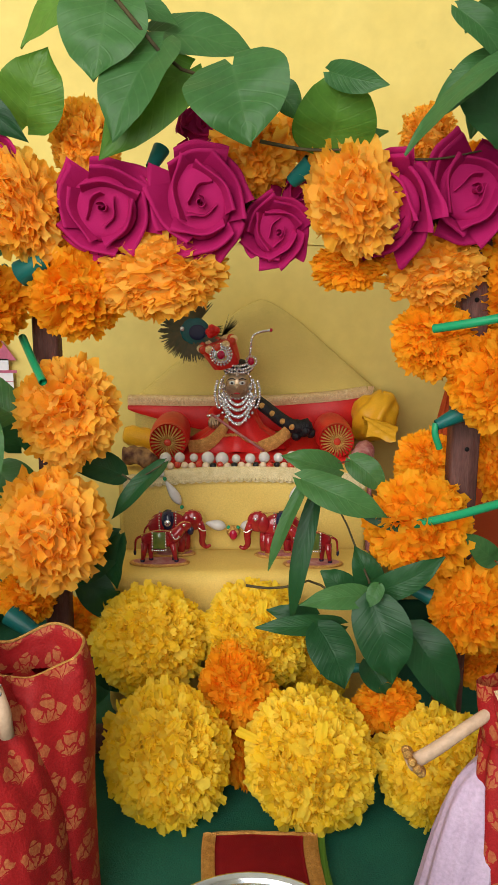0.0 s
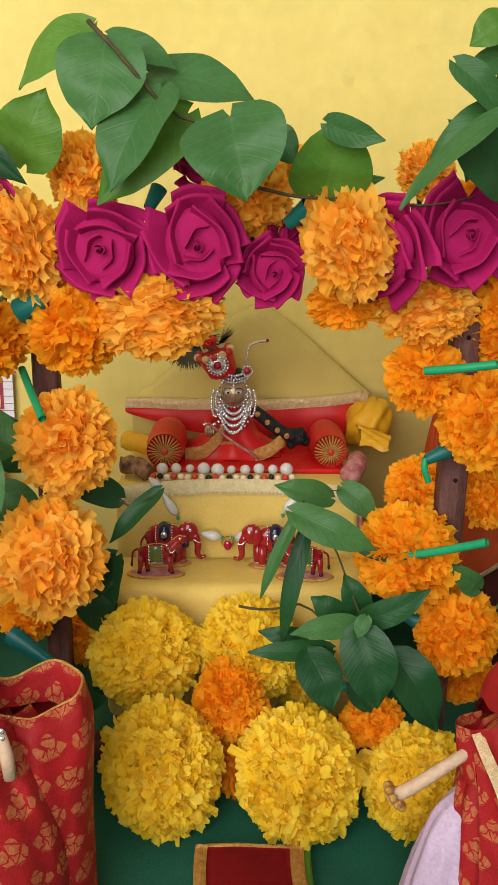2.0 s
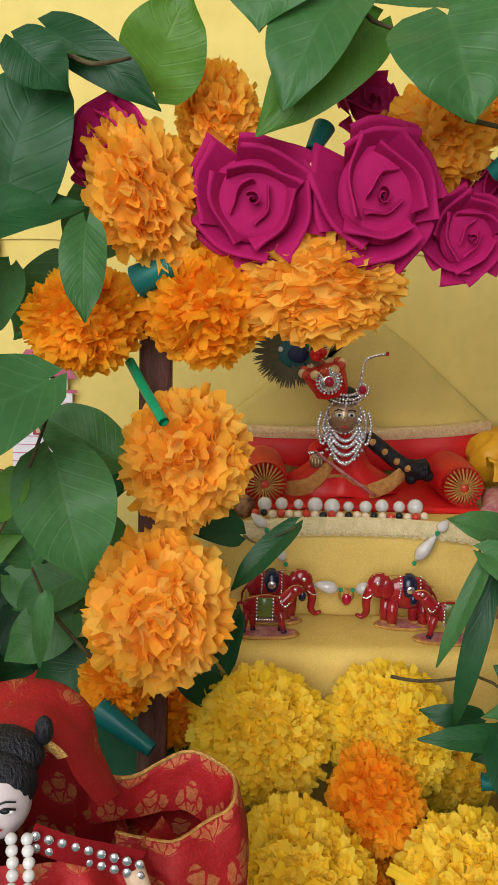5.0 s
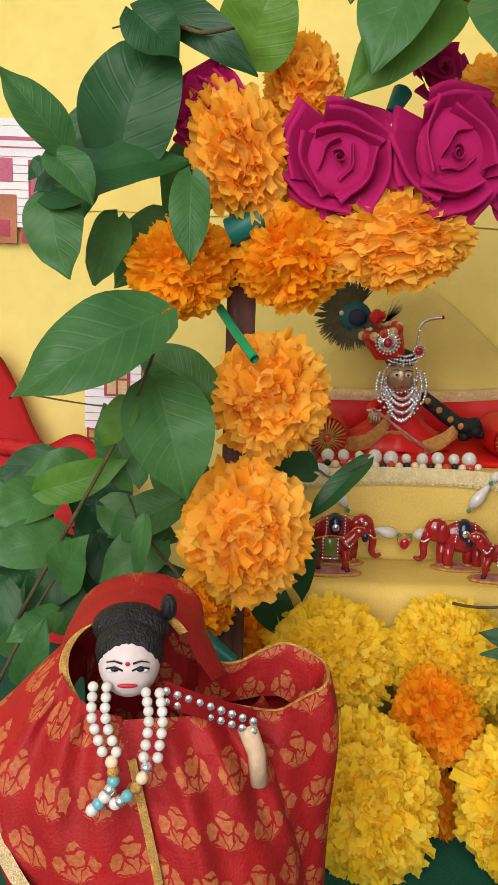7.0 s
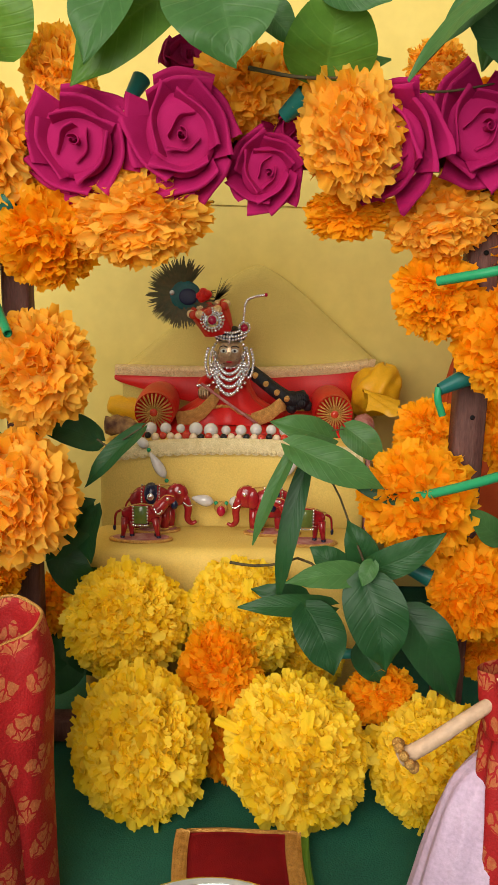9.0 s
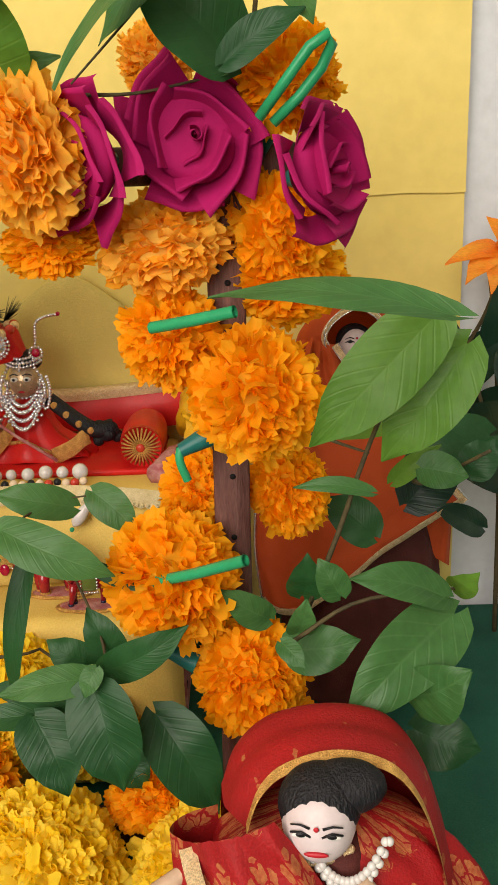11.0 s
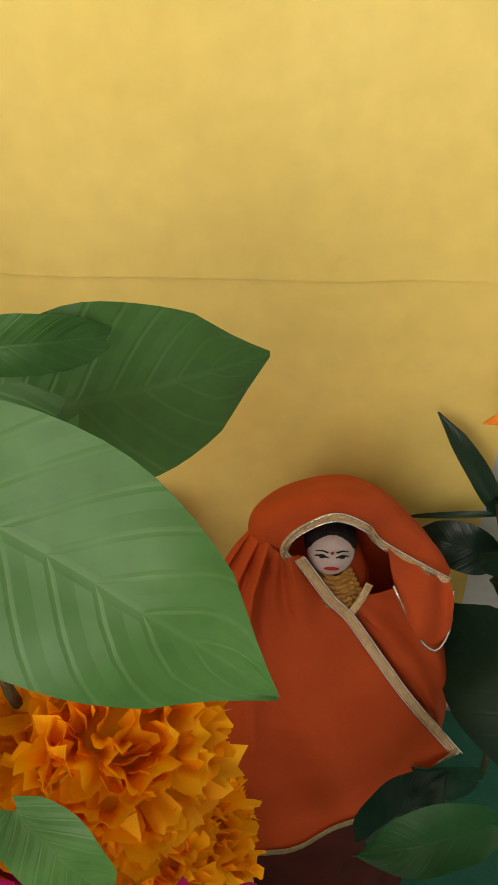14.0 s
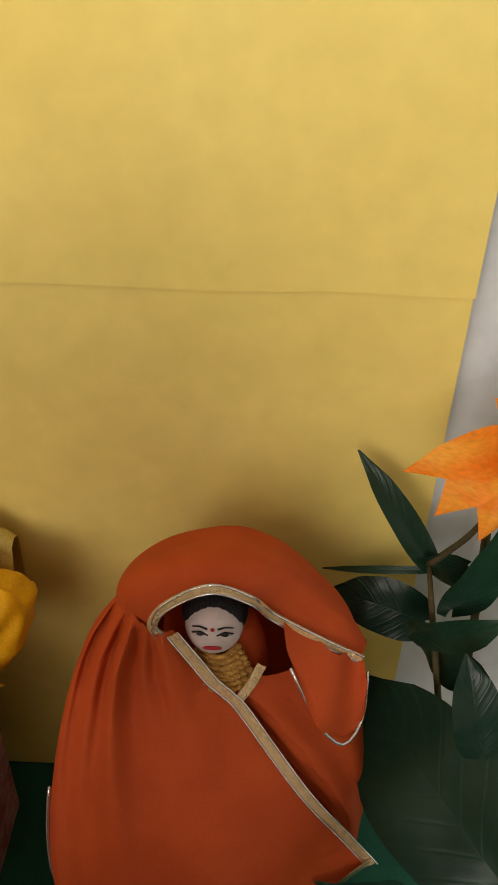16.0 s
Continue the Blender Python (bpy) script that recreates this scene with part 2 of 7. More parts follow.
M = {
    "wall_cloth": mat("wall_cloth", (0.81, 0.648, 0.208), (0.76, 0.585, 0.165), rough=0.8, scale=7, bump=0.10, bscale=60, fine=0.05, spec=0.2),
    "white_wall": mat("white_wall", (0.72, 0.74, 0.78), (0.62, 0.64, 0.68), rough=0.8, scale=6, bump=0.12, bscale=150, fine=0.04),
    "room": mat("room", (0.72, 0.70, 0.66), (0.64, 0.62, 0.58), rough=0.85, scale=3, bump=0.1, bscale=120, fine=0.04),
    "green_cloth": mat("green_cloth", (0.008, 0.10, 0.062), (0.006, 0.075, 0.05), rough=0.75, scale=25, bump=0.3, bscale=900, fine=0.2),
    "orange": mat("orange_paper", (1.0, 0.385, 0.004), (1.0, 0.58, 0.030), rough=0.7, scale=120, bump=0.12, bscale=700, island=0.6, trans=0.55, fine=0.08),
    "orange_pale": mat("orange_pale_paper", (1.0, 0.45, 0.010), (1.0, 0.70, 0.14), rough=0.7, scale=120, bump=0.12, bscale=700, island=0.6, trans=0.55, fine=0.08),
    "yellow": mat("yellow_cloth_petal", (1.0, 0.71, 0.008), (1.0, 0.84, 0.12), rough=0.7, scale=120, bump=0.1, bscale=700, island=0.6, trans=0.55, fine=0.08),
    "magenta": mat("magenta_cloth", (0.43, 0.004, 0.112), (0.35, 0.003, 0.094), rough=0.8, scale=60, bump=0.25, bscale=1500, fine=0.12, trans=0.08),
    "leaf": leaf_mat("leaf_green", (0.032, 0.112, 0.030), (0.068, 0.185, 0.050), (0.16, 0.30, 0.12)),
    # darker copy of the leaf green; on deep foliage it stands in for shade
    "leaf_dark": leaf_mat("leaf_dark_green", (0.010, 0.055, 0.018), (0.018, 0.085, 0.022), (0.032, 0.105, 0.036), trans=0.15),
    "leaf_light": leaf_mat("leaf_light_green", (0.06, 0.17, 0.022), (0.12, 0.26, 0.035), (0.18, 0.33, 0.08), trans=0.3),
    "leaf_fake": leaf_mat("plastic_leaf", (0.004, 0.018, 0.012), (0.012, 0.042, 0.022), (0.018, 0.06, 0.03), trans=0.05, rough=0.35),
    "stem": mat("twig", (0.10, 0.075, 0.03), (0.05, 0.04, 0.02), rough=0.8, scale=80, bump=0.4, bscale=600),
    "straw": mat("green_straw", (0.01, 0.24, 0.10), (0.015, 0.30, 0.13), rough=0.35, scale=60, bump=0.03, fine=0.05),
    "teal": mat("teal_plastic", (0.006, 0.10, 0.10), (0.008, 0.13, 0.11), rough=0.4, scale=60, bump=0.05, fine=0.05),
    "wood": mat("dark_wood", (0.065, 0.022, 0.018), (0.14, 0.065, 0.055), rough=0.6, scale=45, bump=0.3, bscale=300, stretch=(4, 4, 0.6), fine=0.25),
    "hole": mat("dark_hole", (0.006, 0.005, 0.005), rough=0.9),
    "bed_cloth": mat("thin_yellow_cloth", (0.74, 0.53, 0.14), (0.66, 0.46, 0.11), rough=0.7, scale=22, bump=0.25, bscale=900, fine=0.1),
    "net_cloth": mat("sheer_yellow_net", (0.68, 0.52, 0.15), (0.60, 0.46, 0.13), rough=0.8, scale=30, bump=0.2, bscale=1200, fine=0.2),
    "satin_yellow": mat("yellow_satin", (0.83, 0.43, 0.02), (0.72, 0.36, 0.015), rough=0.4, scale=40, bump=0.1, bscale=900),
    "lace": mat("cream_lace", (0.74, 0.62, 0.36), (0.62, 0.50, 0.26), rough=0.8, scale=200, bump=0.6, bscale=1500, fine=0.25),
    "red_satin": mat("red_satin", (0.66, 0.016, 0.014), (0.52, 0.010, 0.011), rough=0.4, scale=40, bump=0.1, bscale=900),
    "red_velvet": mat("red_velvet", (0.19, 0.004, 0.006), (0.14, 0.003, 0.005), rough=0.9, scale=60, bump=0.3, bscale=1500, spec=0.15),
    "gold": mat("gold_braid", (0.72, 0.42, 0.13), (0.50, 0.26, 0.07), rough=0.38, metal=0.7, scale=300, bump=0.6, bscale=1800, fine=0.3),
    "gold_pale": mat("pale_gold_lace", (0.95, 0.74, 0.46), (0.78, 0.54, 0.28), rough=0.32, metal=0.6, scale=300, bump=0.7, bscale=1600, fine=0.35),
    "silver": mat("silver_stone", (0.85, 0.85, 0.88), (0.6, 0.6, 0.66), rough=0.2, metal=0.85, scale=400, bump=0.0, fine=0.1),
    "pearl": mat("pearl", (0.66, 0.63, 0.60), (0.52, 0.49, 0.47), rough=0.2, scale=200, bump=0.0, coat=0.6, fine=0.03),
    "cream": mat("cream_bead", (0.75, 0.60, 0.42), (0.66, 0.5, 0.34), rough=0.35, scale=200, bump=0.0, fine=0.05),
    "red_bead": mat("red_bead", (0.55, 0.05, 0.02), (0.45, 0.03, 0.02), rough=0.25, scale=200, bump=0.0, coat=0.3),
    "black": mat("black_glass", (0.006, 0.006, 0.008), (0.012, 0.012, 0.014), rough=0.35, scale=200, bump=0.1),
    "hair": mat("black_hair", (0.006, 0.006, 0.009), (0.014, 0.013, 0.016), rough=0.55, scale=200, bump=0.8, bscale=900, stretch=(1, 1, 0.2), fine=0.4),
    "skin": mat("painted_pale_wood", (0.62, 0.53, 0.54), (0.55, 0.45, 0.45), rough=0.5, scale=60, bump=0.1, bscale=300, fine=0.06),
    "arm": mat("bare_wood", (0.55, 0.38, 0.26), (0.45, 0.30, 0.20), rough=0.6, scale=80, bump=0.2, bscale=300, fine=0.15),
    "lip": mat("red_paint", (0.42, 0.015, 0.025), rough=0.4, bump=0),
    "white_paint": mat("white_paint", (0.62, 0.62, 0.59), rough=0.5, bump=0),
    "brocade": brocade("red_brocade", (0.35, 0.008, 0.010), (0.44, 0.15, 0.050), 0.0220),
    "rust": mat("rust_chiffon", (0.58, 0.086, 0.018), (0.49, 0.066, 0.015), rough=0.75, scale=30, bump=0.2, bscale=1600, fine=0.1, trans=0.12),
    "maroon": mat("maroon_cloth", (0.09, 0.018, 0.014), (0.06, 0.012, 0.01), rough=0.8, scale=40, bump=0.3, bscale=900),
    "lilac": mat("lilac_satin", (0.60, 0.45, 0.60), (0.52, 0.38, 0.53), rough=0.45, scale=60, bump=0.25, bscale=500, trans=0.1),
    "brass": mat("brass", (0.62, 0.46, 0.31), (0.42, 0.29, 0.18), rough=0.3, metal=0.7, scale=200, bump=0.15, bscale=800, fine=0.2),
    "enamel_red": mat("red_enamel", (0.33, 0.012, 0.018), (0.22, 0.008, 0.012), rough=0.2, scale=150, bump=0.05, coat=0.5),
    "enamel_green": mat("green_enamel", (0.12, 0.16, 0.03), (0.08, 0.12, 0.03), rough=0.25, bump=0.05, coat=0.4),
    "enamel_blue": mat("navy_enamel", (0.008, 0.010, 0.035), rough=0.25, bump=0.05, coat=0.4),
    "ruby": mat("ruby", (0.50, 0.006, 0.05), (0.35, 0.003, 0.03), rough=0.1, bump=0, coat=0.8),
    "feather": mat("peacock_barbs", (0.06, 0.065, 0.03), (0.11, 0.08, 0.035), rough=0.5, scale=300, bump=0.2, island=0.5),
    "feather_blue": mat("peacock_blue", (0.004, 0.006, 0.05), (0.003, 0.01, 0.03), rough=0.35, bump=0.1),
    "feather_teal": mat("peacock_teal", (0.004, 0.09, 0.10), (0.006, 0.06, 0.05), rough=0.35, bump=0.1),
    "rose_brocade": mat("dusty_rose_brocade", (0.35, 0.06, 0.07), (0.55, 0.30, 0.28), rough=0.6, scale=150, bump=0.4, bscale=900),
    "dark_brocade": mat("dark_brown_brocade", (0.10, 0.03, 0.02), (0.40, 0.22, 0.10), rough=0.6, scale=160, bump=0.4, bscale=900),
    "steel": mat("polished_steel", (0.72, 0.74, 0.75), (0.66, 0.68, 0.70), rough=0.18, metal=1.0, scale=30, bump=0.02, fine=0.03),
    "card_white": mat("printed_card", (0.78, 0.76, 0.78), (0.70, 0.68, 0.72), rough=0.6, scale=30, bump=0.05, fine=0.04),
    "card_pink": mat("printed_pink", (0.50, 0.12, 0.20), (0.42, 0.09, 0.16), rough=0.6, scale=60, bump=0.05),
    "card_red": mat("printed_red", (0.42, 0.05, 0.09), (0.34, 0.04, 0.07), rough=0.6, scale=60, bump=0.05),
    "card_brown": mat("printed_brown", (0.45, 0.16, 0.08), (0.36, 0.12, 0.06), rough=0.6, scale=60, bump=0.05),
    "red_cloth": mat("red_cotton", (0.50, 0.012, 0.016), (0.42, 0.010, 0.014), rough=0.7, scale=30, bump=0.2, bscale=900),
    "lily": mat("orange_lily_cloth", (0.92, 0.22, 0.015), (0.95, 0.42, 0.05), rough=0.55, scale=40, bump=0.2, bscale=300, trans=0.3, stretch=(1, 1, 4)),
    "aqua": mat("aqua_bead", (0.12, 0.35, 0.42), rough=0.25, bump=0, coat=0.4),
}

smudge(M["wall_cloth"], 26, 0.70, 0.82, 0.16)
smudge(M["white_wall"], 14, 0.55, 0.75, 0.2)


# ---------------------------------------------------------------- mesh helpers
def finish(name, bm, mats, parent=None, label="", smooth=True):
    me = bpy.data.meshes.new(name)
    bm.to_mesh(me)
    bm.free()
    for k in (mats if isinstance(mats, (list, tuple)) else [mats]):
        me.materials.append(M[k])
    if smooth:
        me.shade_smooth()
    ob = new(name, me)
    if parent:
        ob.parent = parent
    if label:
        tagged(ob, label)
    return ob


def part(name, bm, material, parent, label="", smooth=True):
    return finish(name, bm, material, parent, label, smooth)


def thing(name, m, label, category, group="", kind=""):
    ob = new(name)
    ob.empty_display_size = 0.02
    ob.matrix_basis = m
    return tagged(ob, label, category, group, kind)


def skin_grid(bm, rows, mi=0, loop=False, uvs=None):
    """Faces between rows of points; returns the rows of vertices."""
    vs = [[bm.verts.new(p) for p in r] for r in rows]
    n = len(rows[0])
    uv = bm.loops.layers.uv.verify() if uvs else None
    for i in range(len(rows) - 1):
        for j in range(n if loop else n - 1):
            k = (j + 1) % n
            f = bm.faces.new((vs[i][j], vs[i][k], vs[i + 1][k], vs[i + 1][j]))
            f.material_index = mi
            f.smooth = True
            if uvs:
                kk = j + 1
                for lp, (a, c) in zip(f.loops, ((i, j), (i, kk), (i + 1, kk), (i + 1, j))):
                    lp[uv].uv = uvs(a, c)
    return vs


def ball(bm, place, r, mi=0, seg=10, squash=(1, 1, 1), turn=None):
    m = Matrix.Translation(place) @ (turn or Matrix()) @ Matrix.Diagonal((*[r * s for s in squash], 1))
    res = bmesh.ops.create_uvsphere(bm, u_segments=seg, v_segments=max(6, seg * 2 // 3), radius=1, matrix=m)
    for f in {f for v in res["verts"] for f in v.link_faces}:
        f.material_index, f.smooth = mi, True


def rod(bm, pts, r, mi=0, seg=8, r_end=None, cap=True):
    """A round rod along points, tapering from r to r_end."""
    pts = [Vector(p) for p in pts]
    rows = []
    side = None
    for i, p in enumerate(pts):
        d = (pts[min(i + 1, len(pts) - 1)] - pts[max(i - 1, 0)]).normalized()
        side = (side or d.orthogonal()) - d * (side or d.orthogonal()).dot(d)
        side.normalize()
        up = d.cross(side)
        rad = r + ((r if r_end is None else r_end) - r) * i / max(len(pts) - 1, 1)
        rows.append([p + rad * (math.cos(a) * side + math.sin(a) * up) for a in [2 * math.pi * k / seg for k in range(seg)]])
    vs = skin_grid(bm, rows, mi, loop=True)
    if cap:
        for ring in (vs[0][::-1], vs[-1]):
            bm.faces.new(ring).material_index = mi


def box(bm, lo, hi, mi=0, bevel=0.0, seg=2):
    c, s = (Vector(lo) + Vector(hi)) / 2, Vector(hi) - Vector(lo)
    res = bmesh.ops.create_cube(bm, size=1, matrix=Matrix.Translation(c) @ Matrix.Diagonal((*s, 1)))
    fs = {f for v in res["verts"] for f in v.link_faces}
    for f in fs:
        f.material_index = mi
    if bevel:
        es = list({e for v in res["verts"] for e in v.link_edges})
        out = bmesh.ops.bevel(bm, geom=es, offset=bevel, segments=seg, affect="EDGES", profile=0.5)
        for f in out["faces"]:
            f.material_index = mi


def aim(place, facing, roll=0.0, size=1.0):
    """Pose with local z along facing, and a uniform or per-axis size."""
    q = Vector(facing).to_track_quat("Z", "Y").to_matrix().to_4x4()
    s = size if isinstance(size, (tuple, list)) else (size,) * 3
    return Matrix.Translation(place) @ q @ pose(0, 0, 0, 0, 0, roll) @ Matrix.Diagonal((*s, 1))


def curve_pts(ctrl, n):
    """Smooth points through control points."""
    c = [Vector(p) for p in ctrl]
    c = [2 * c[0] - c[1]] + c + [2 * c[-1] - c[-2]]
    out = []
    for k in range(n):
        u = k / (n - 1) * (len(c) - 3)
        i = min(int(u), len(c) - 4)
        t = u - i
        a, b, d, e = c[i:i + 4]
        out.append(0.5 * (2 * b + (d - a) * t + (2 * a - 5 * b + 4 * d - e) * t * t + (3 * b - a - 3 * d + e) * t ** 3))
    return out


def nz(x, y, z=0.0, s=1.0):
    return noise.noise(Vector((x * s, y * s, z * s)))


# ---------------------------------------------------------------- setting
def slab(name, lo, hi, material, label, bevel=0.0):
    bm = bmesh.new()
    box(bm, lo, hi, 0, bevel)
    return tagged(finish(name, bm, material, smooth=False), label, "wall", kind="structure")


WALL_Y, TABLE = 0.418, 0.0
slab("wall_north", (-1.6, WALL_Y + 0.012, -0.75), (1.9, WALL_Y + 0.13, 2.0), "white_wall", "white painted plaster wall behind the altar")
slab("wall_west", (-1.72, -1.6, -0.75), (-1.6, WALL_Y + 0.13, 2.0), "room", "plain light plaster side wall")
slab("wall_east", (1.9, -1.6, -0.75), (2.02, WALL_Y + 0.13, 2.0), "room", "plain light plaster side wall")
slab("ceiling", (-1.72, -1.72, 2.0), (2.02, WALL_Y + 0.13, 2.1), "room", "plain light plaster ceiling")
slab("floor", (-1.72, -1.72, -0.85), (2.02, WALL_Y + 0.13, -0.75), "room", "plain pale floor of the room")
south = new("wall_south")
tagged(south, "plaster wall with an open window hole", "wall", kind="structure")
for lo, hi in (((-1.72, -1.72, -0.75), (-1.25, -1.6, 2.0)), ((0.40, -1.72, -0.75), (2.02, -1.6, 2.0)),
               ((-1.25, -1.72, -0.75), (0.40, -1.6, 0.15)), ((-1.25, -1.72, 1.80), (0.40, -1.6, 2.0))):
    bm = bmesh.new()
    box(bm, lo, hi)
    part("wall_piece", bm, "room", south, smooth=False)

# yellow backdrop sheet hung flat on the wall: an upper and a lower length, joined in a lapped seam
def sheet(name, x0, x1, z0, z1, y, label, ripple):
    bm = bmesh.new()
    nx, nzz = 130, 60
    rows = []
    for j in range(nzz + 1):
        z = z0 + (z1 - z0) * j / nzz
        row = []
        for i in range(nx + 1):
            x = x0 + (x1 - x0) * i / nx
            w = ripple * (nz(x, 0.3 * z, 1.7, 9) + 0.5 * nz(x, z, 5.1, 22))
            zz = z + (0.0035 * nz(x, 0, 3.3, 14) if j in (0, nzz) else 0)
            row.append((x, y + w, zz))
        rows.append(row)
    skin_grid(bm, rows)
    for f in bm.faces:
        f.smooth = False
    ob = finish(name, bm, "wall_cloth", smooth=False)
    sol = ob.modifiers.new("thickness", "SOLIDIFY")
    sol.thickness = 0.0008
    return tagged(ob, label, "backdrop sheet", kind="structure")


sheet("backdrop_upper", -1.3, 0.5022, 0.376, 1.25, WALL_Y - 0.0024, "plain yellow cloth hung flat on the wall", 0.0016)
sheet("backdrop_lower", -1.3, 0.502, 0.002, 0.382, WALL_Y, "lower length of yellow cloth on the wall", 0.0016)

# table under its green cloth
bm = bmesh.new()
rows = []
for j in range(61):
    y = -0.62 + (WALL_Y + 0.006 + 0.62) * j / 60
    rows.append([(x, y, TABLE - 0.0012 + 0.0012 * nz(x, y, 0.4, 16)) for x in [-0.9 + 2.1 * i / 90 for i in range(91)]])
front = [(p[0], p[1] - 0.004, -0.3 + 0.004 * nz(p[0], 1, 2, 20)) for p in rows[0]]
skin_grid(bm, [front] + rows)
tagged(finish("table_cloth", bm, "green_cloth"), "dark green cloth spread over the table", "tablecloth", kind="structure")
table = thing("table", pose(0, 0, 0), "low wooden table hidden under a green cloth", "table")
bm = bmesh.new()
box(bm, (-0.88, -0.6, -0.045), (1.18, WALL_Y - 0.002, -0.004), 0, 0.004)
part("tabletop", bm, "wood", table, smooth=False)
for x in (-0.84, 1.14):
    for y in (-0.56, 0.36):
        bm = bmesh.new()
        box(bm, (x - 0.03, y - 0.03, -0.75), (x + 0.03, y + 0.03, -0.045), 0, 0.003)
        part("leg", bm, "wood", table, smooth=False)


# ---------------------------------------------------------------- wooden swing frame
swing = thing("swing_frame", pose(0, 0, 0), "small dark wooden swing frame wound with flower garlands", "frame")


def bar(name, a, b, w, d):
    """A sawn bar from a to b with chipped edges."""
    a, b = Vector(a), Vector(b)
    bm = bmesh.new()
    n = 14
    ax = (b - a).normalized()
    sx = Vector((1, 0, 0)) if abs(ax.x) < 0.7 else Vector((0, 0, 1))
    sy = ax.cross(sx)
    rows = []
    c = 0.0016
    for i in range(n + 1):
        p = a.lerp(b, i / n)
        ring = []
        for u, v in ((-w + c, -d), (w - c, -d), (w, -d + c), (w, d - c), (w - c, d), (-w + c, d), (-w, d - c), (-w, -d + c)):
            k = 1 + 0.03 * nz(p.z * 60, u * 900, v * 900 + i)
            ring.append(p + sx * u * k + sy * v * k)
        rows.append(ring)
    vs = skin_grid(bm, rows, 0, loop=True)
    bm.faces.new(vs[0][::-1]), bm.faces.new(vs[-1])
    return part(name, bm, "wood", swing, smooth=False)


post_left = bar("post", (0.018, 0.135, 0.0), (0.018, 0.135, 0.40), 0.0085, 0.0085)
post_right = bar("post", (0.300, 0.122, 0.0), (0.3035, 0.122, 0.40), 0.0095, 0.0085)
bar("top_beam", (-0.012, 0.128, 0.392), (0.345, 0.128, 0.392), 0.009, 0.009)
bar("foot_beam", (0.0, 0.128, 0.012), (0.325, 0.128, 0.012), 0.008, 0.009)
for zz in (0.17, 0.202, 0.236, 0.268, 0.30, 0.336):
    bm = bmesh.new()
    rod(bm, [(0.3005 + 0.0035 * zz / 0.4, 0.1132, zz), (0.3005 + 0.0035 * zz / 0.4, 0.1128, zz)], 0.0016, 0, 10)
    part("screw_hole", bm, "hole", post_right, "dark bored screw hole")


# ---------------------------------------------------------------- paper marigolds
def petal_ball(name, count, wide, material, seed, ragged, inner=0.5, nu=3, nv=6, spin=0.5):
    """A pompom of thin ruffled petals in whorls round local z, radius 1: seen edge on in the middle and face on at the rim."""
    rng = np.random.default_rng(seed)
    verts, faces = [], []
    for i in range(count):
        zc = 1 - 1.74 * (i + 0.5) / count
        ph = i * 2.399963 + rng.normal(0, 0.2)
        rr = math.sqrt(max(0, 1 - zc * zc))
        d = Vector((rr * math.cos(ph), rr * math.sin(ph), zc)) + Vector(rng.normal(0, 0.06, 3))
        d.normalize()
        tang = Matrix.Rotation(rng.normal(0, spin), 3, d) @ Vector((-math.sin(ph), math.cos(ph), 0))
        tang = (tang - d * tang.dot(d)).normalized()
        nrm = d.cross(tang)
        r1 = 1.0 + rng.normal(0, 0.025 + 0.035 * ragged) + (0.10 if rng.random() < 0.05 * ragged else 0)
        r0 = inner * rng.uniform(0.85, 1.05)
        w = wide * rng.uniform(0.75, 1.3)
        lean, curl = rng.normal(0, 0.07 + 0.05 * ragged), rng.normal(0.0, 0.05 + 0.07 * ragged)
        k, p0, amp = rng.uniform(2.5, 6.0), rng.uniform(0, 6.283), w * rng.uniform(0.14, 0.36)
        cut = rng.uniform(-1, 1, nv + 1) * w * (0.10 + 0.22 * ragged)
        skew = rng.uniform(-0.5, 0.5) * w * ragged
        base = len(verts)
        for a in range(nu + 1):
            s = a / nu
            r = r0 + (r1 - r0) * s
            for b in range(nv + 1):
                v = b / nv * 2 - 1
                half = w * (0.30 + 0.70 * s ** 0.7) * (1 - 0.10 * s ** 6)
                end = (skew * v - w * (0.55 - 0.25 * ragged) * abs(v) ** 2.5 + cut[b]) * s ** 3
                p = d * (r + end) + tang * (v * half) + nrm * (amp * math.sin(k * v + p0) * s ** 1.3 + curl * s ** 3 + lean * s + 0.10 * w * v * v * s)
                verts.append(p)
        for a in range(nu):
            for b in range(nv):
                q = base + a * (nv + 1) + b
                faces.append((q, q + 1, q + nv + 2, q + nv + 1))
    me = bpy.data.meshes.new(name)
    me.from_pydata(verts, [], faces)
    me.materials.append(M[material])
    me.shade_smooth()
    return me


def core_mesh(material, r=0.87):
    bm = bmesh.new()
    ball(bm, (0, 0, -0.02), r, 0, 18)
    me = bpy.data.meshes.new("core")
    bm.to_mesh(me), bm.free()
    me.materials.append(M[material])
    me.shade_smooth()
    return me


def calyx_mesh():
    bm = bmesh.new()
    rod(bm, [(0, 0, -0.55), (0, 0, -0.85), (0, 0, -1.15), (0.01, 0, -1.5)], 0.30, 0, 12, 0.09)
    me = bpy.data.meshes.new("calyx")
    bm.to_mesh(me), bm.free()
    me.materials.append(M["teal"])
    me.shade_smooth()
    return me


BLOOMS = {
    "orange": [petal_ball("blossom", 420, 0.185, "orange", s, 1.0, inner=0.55, spin=0.55) for s in (1, 2, 3)],
    "pale": [petal_ball("blossom", 380, 0.205, "orange_pale", s, 1.0, inner=0.55, spin=0.55) for s in (4, 5, 8)],
    "yellow": [petal_ball("blossom", 1900, 0.090, "yellow", s, 0.60, inner=0.78, spin=0.6) for s in (6, 7)],
}
CORES = {"orange": core_mesh("orange", 0.80), "pale": core_mesh("orange_pale", 0.80), "yellow": core_mesh("yellow", 0.90)}
CALYX = calyx_mesh()
bloom_count = [0]


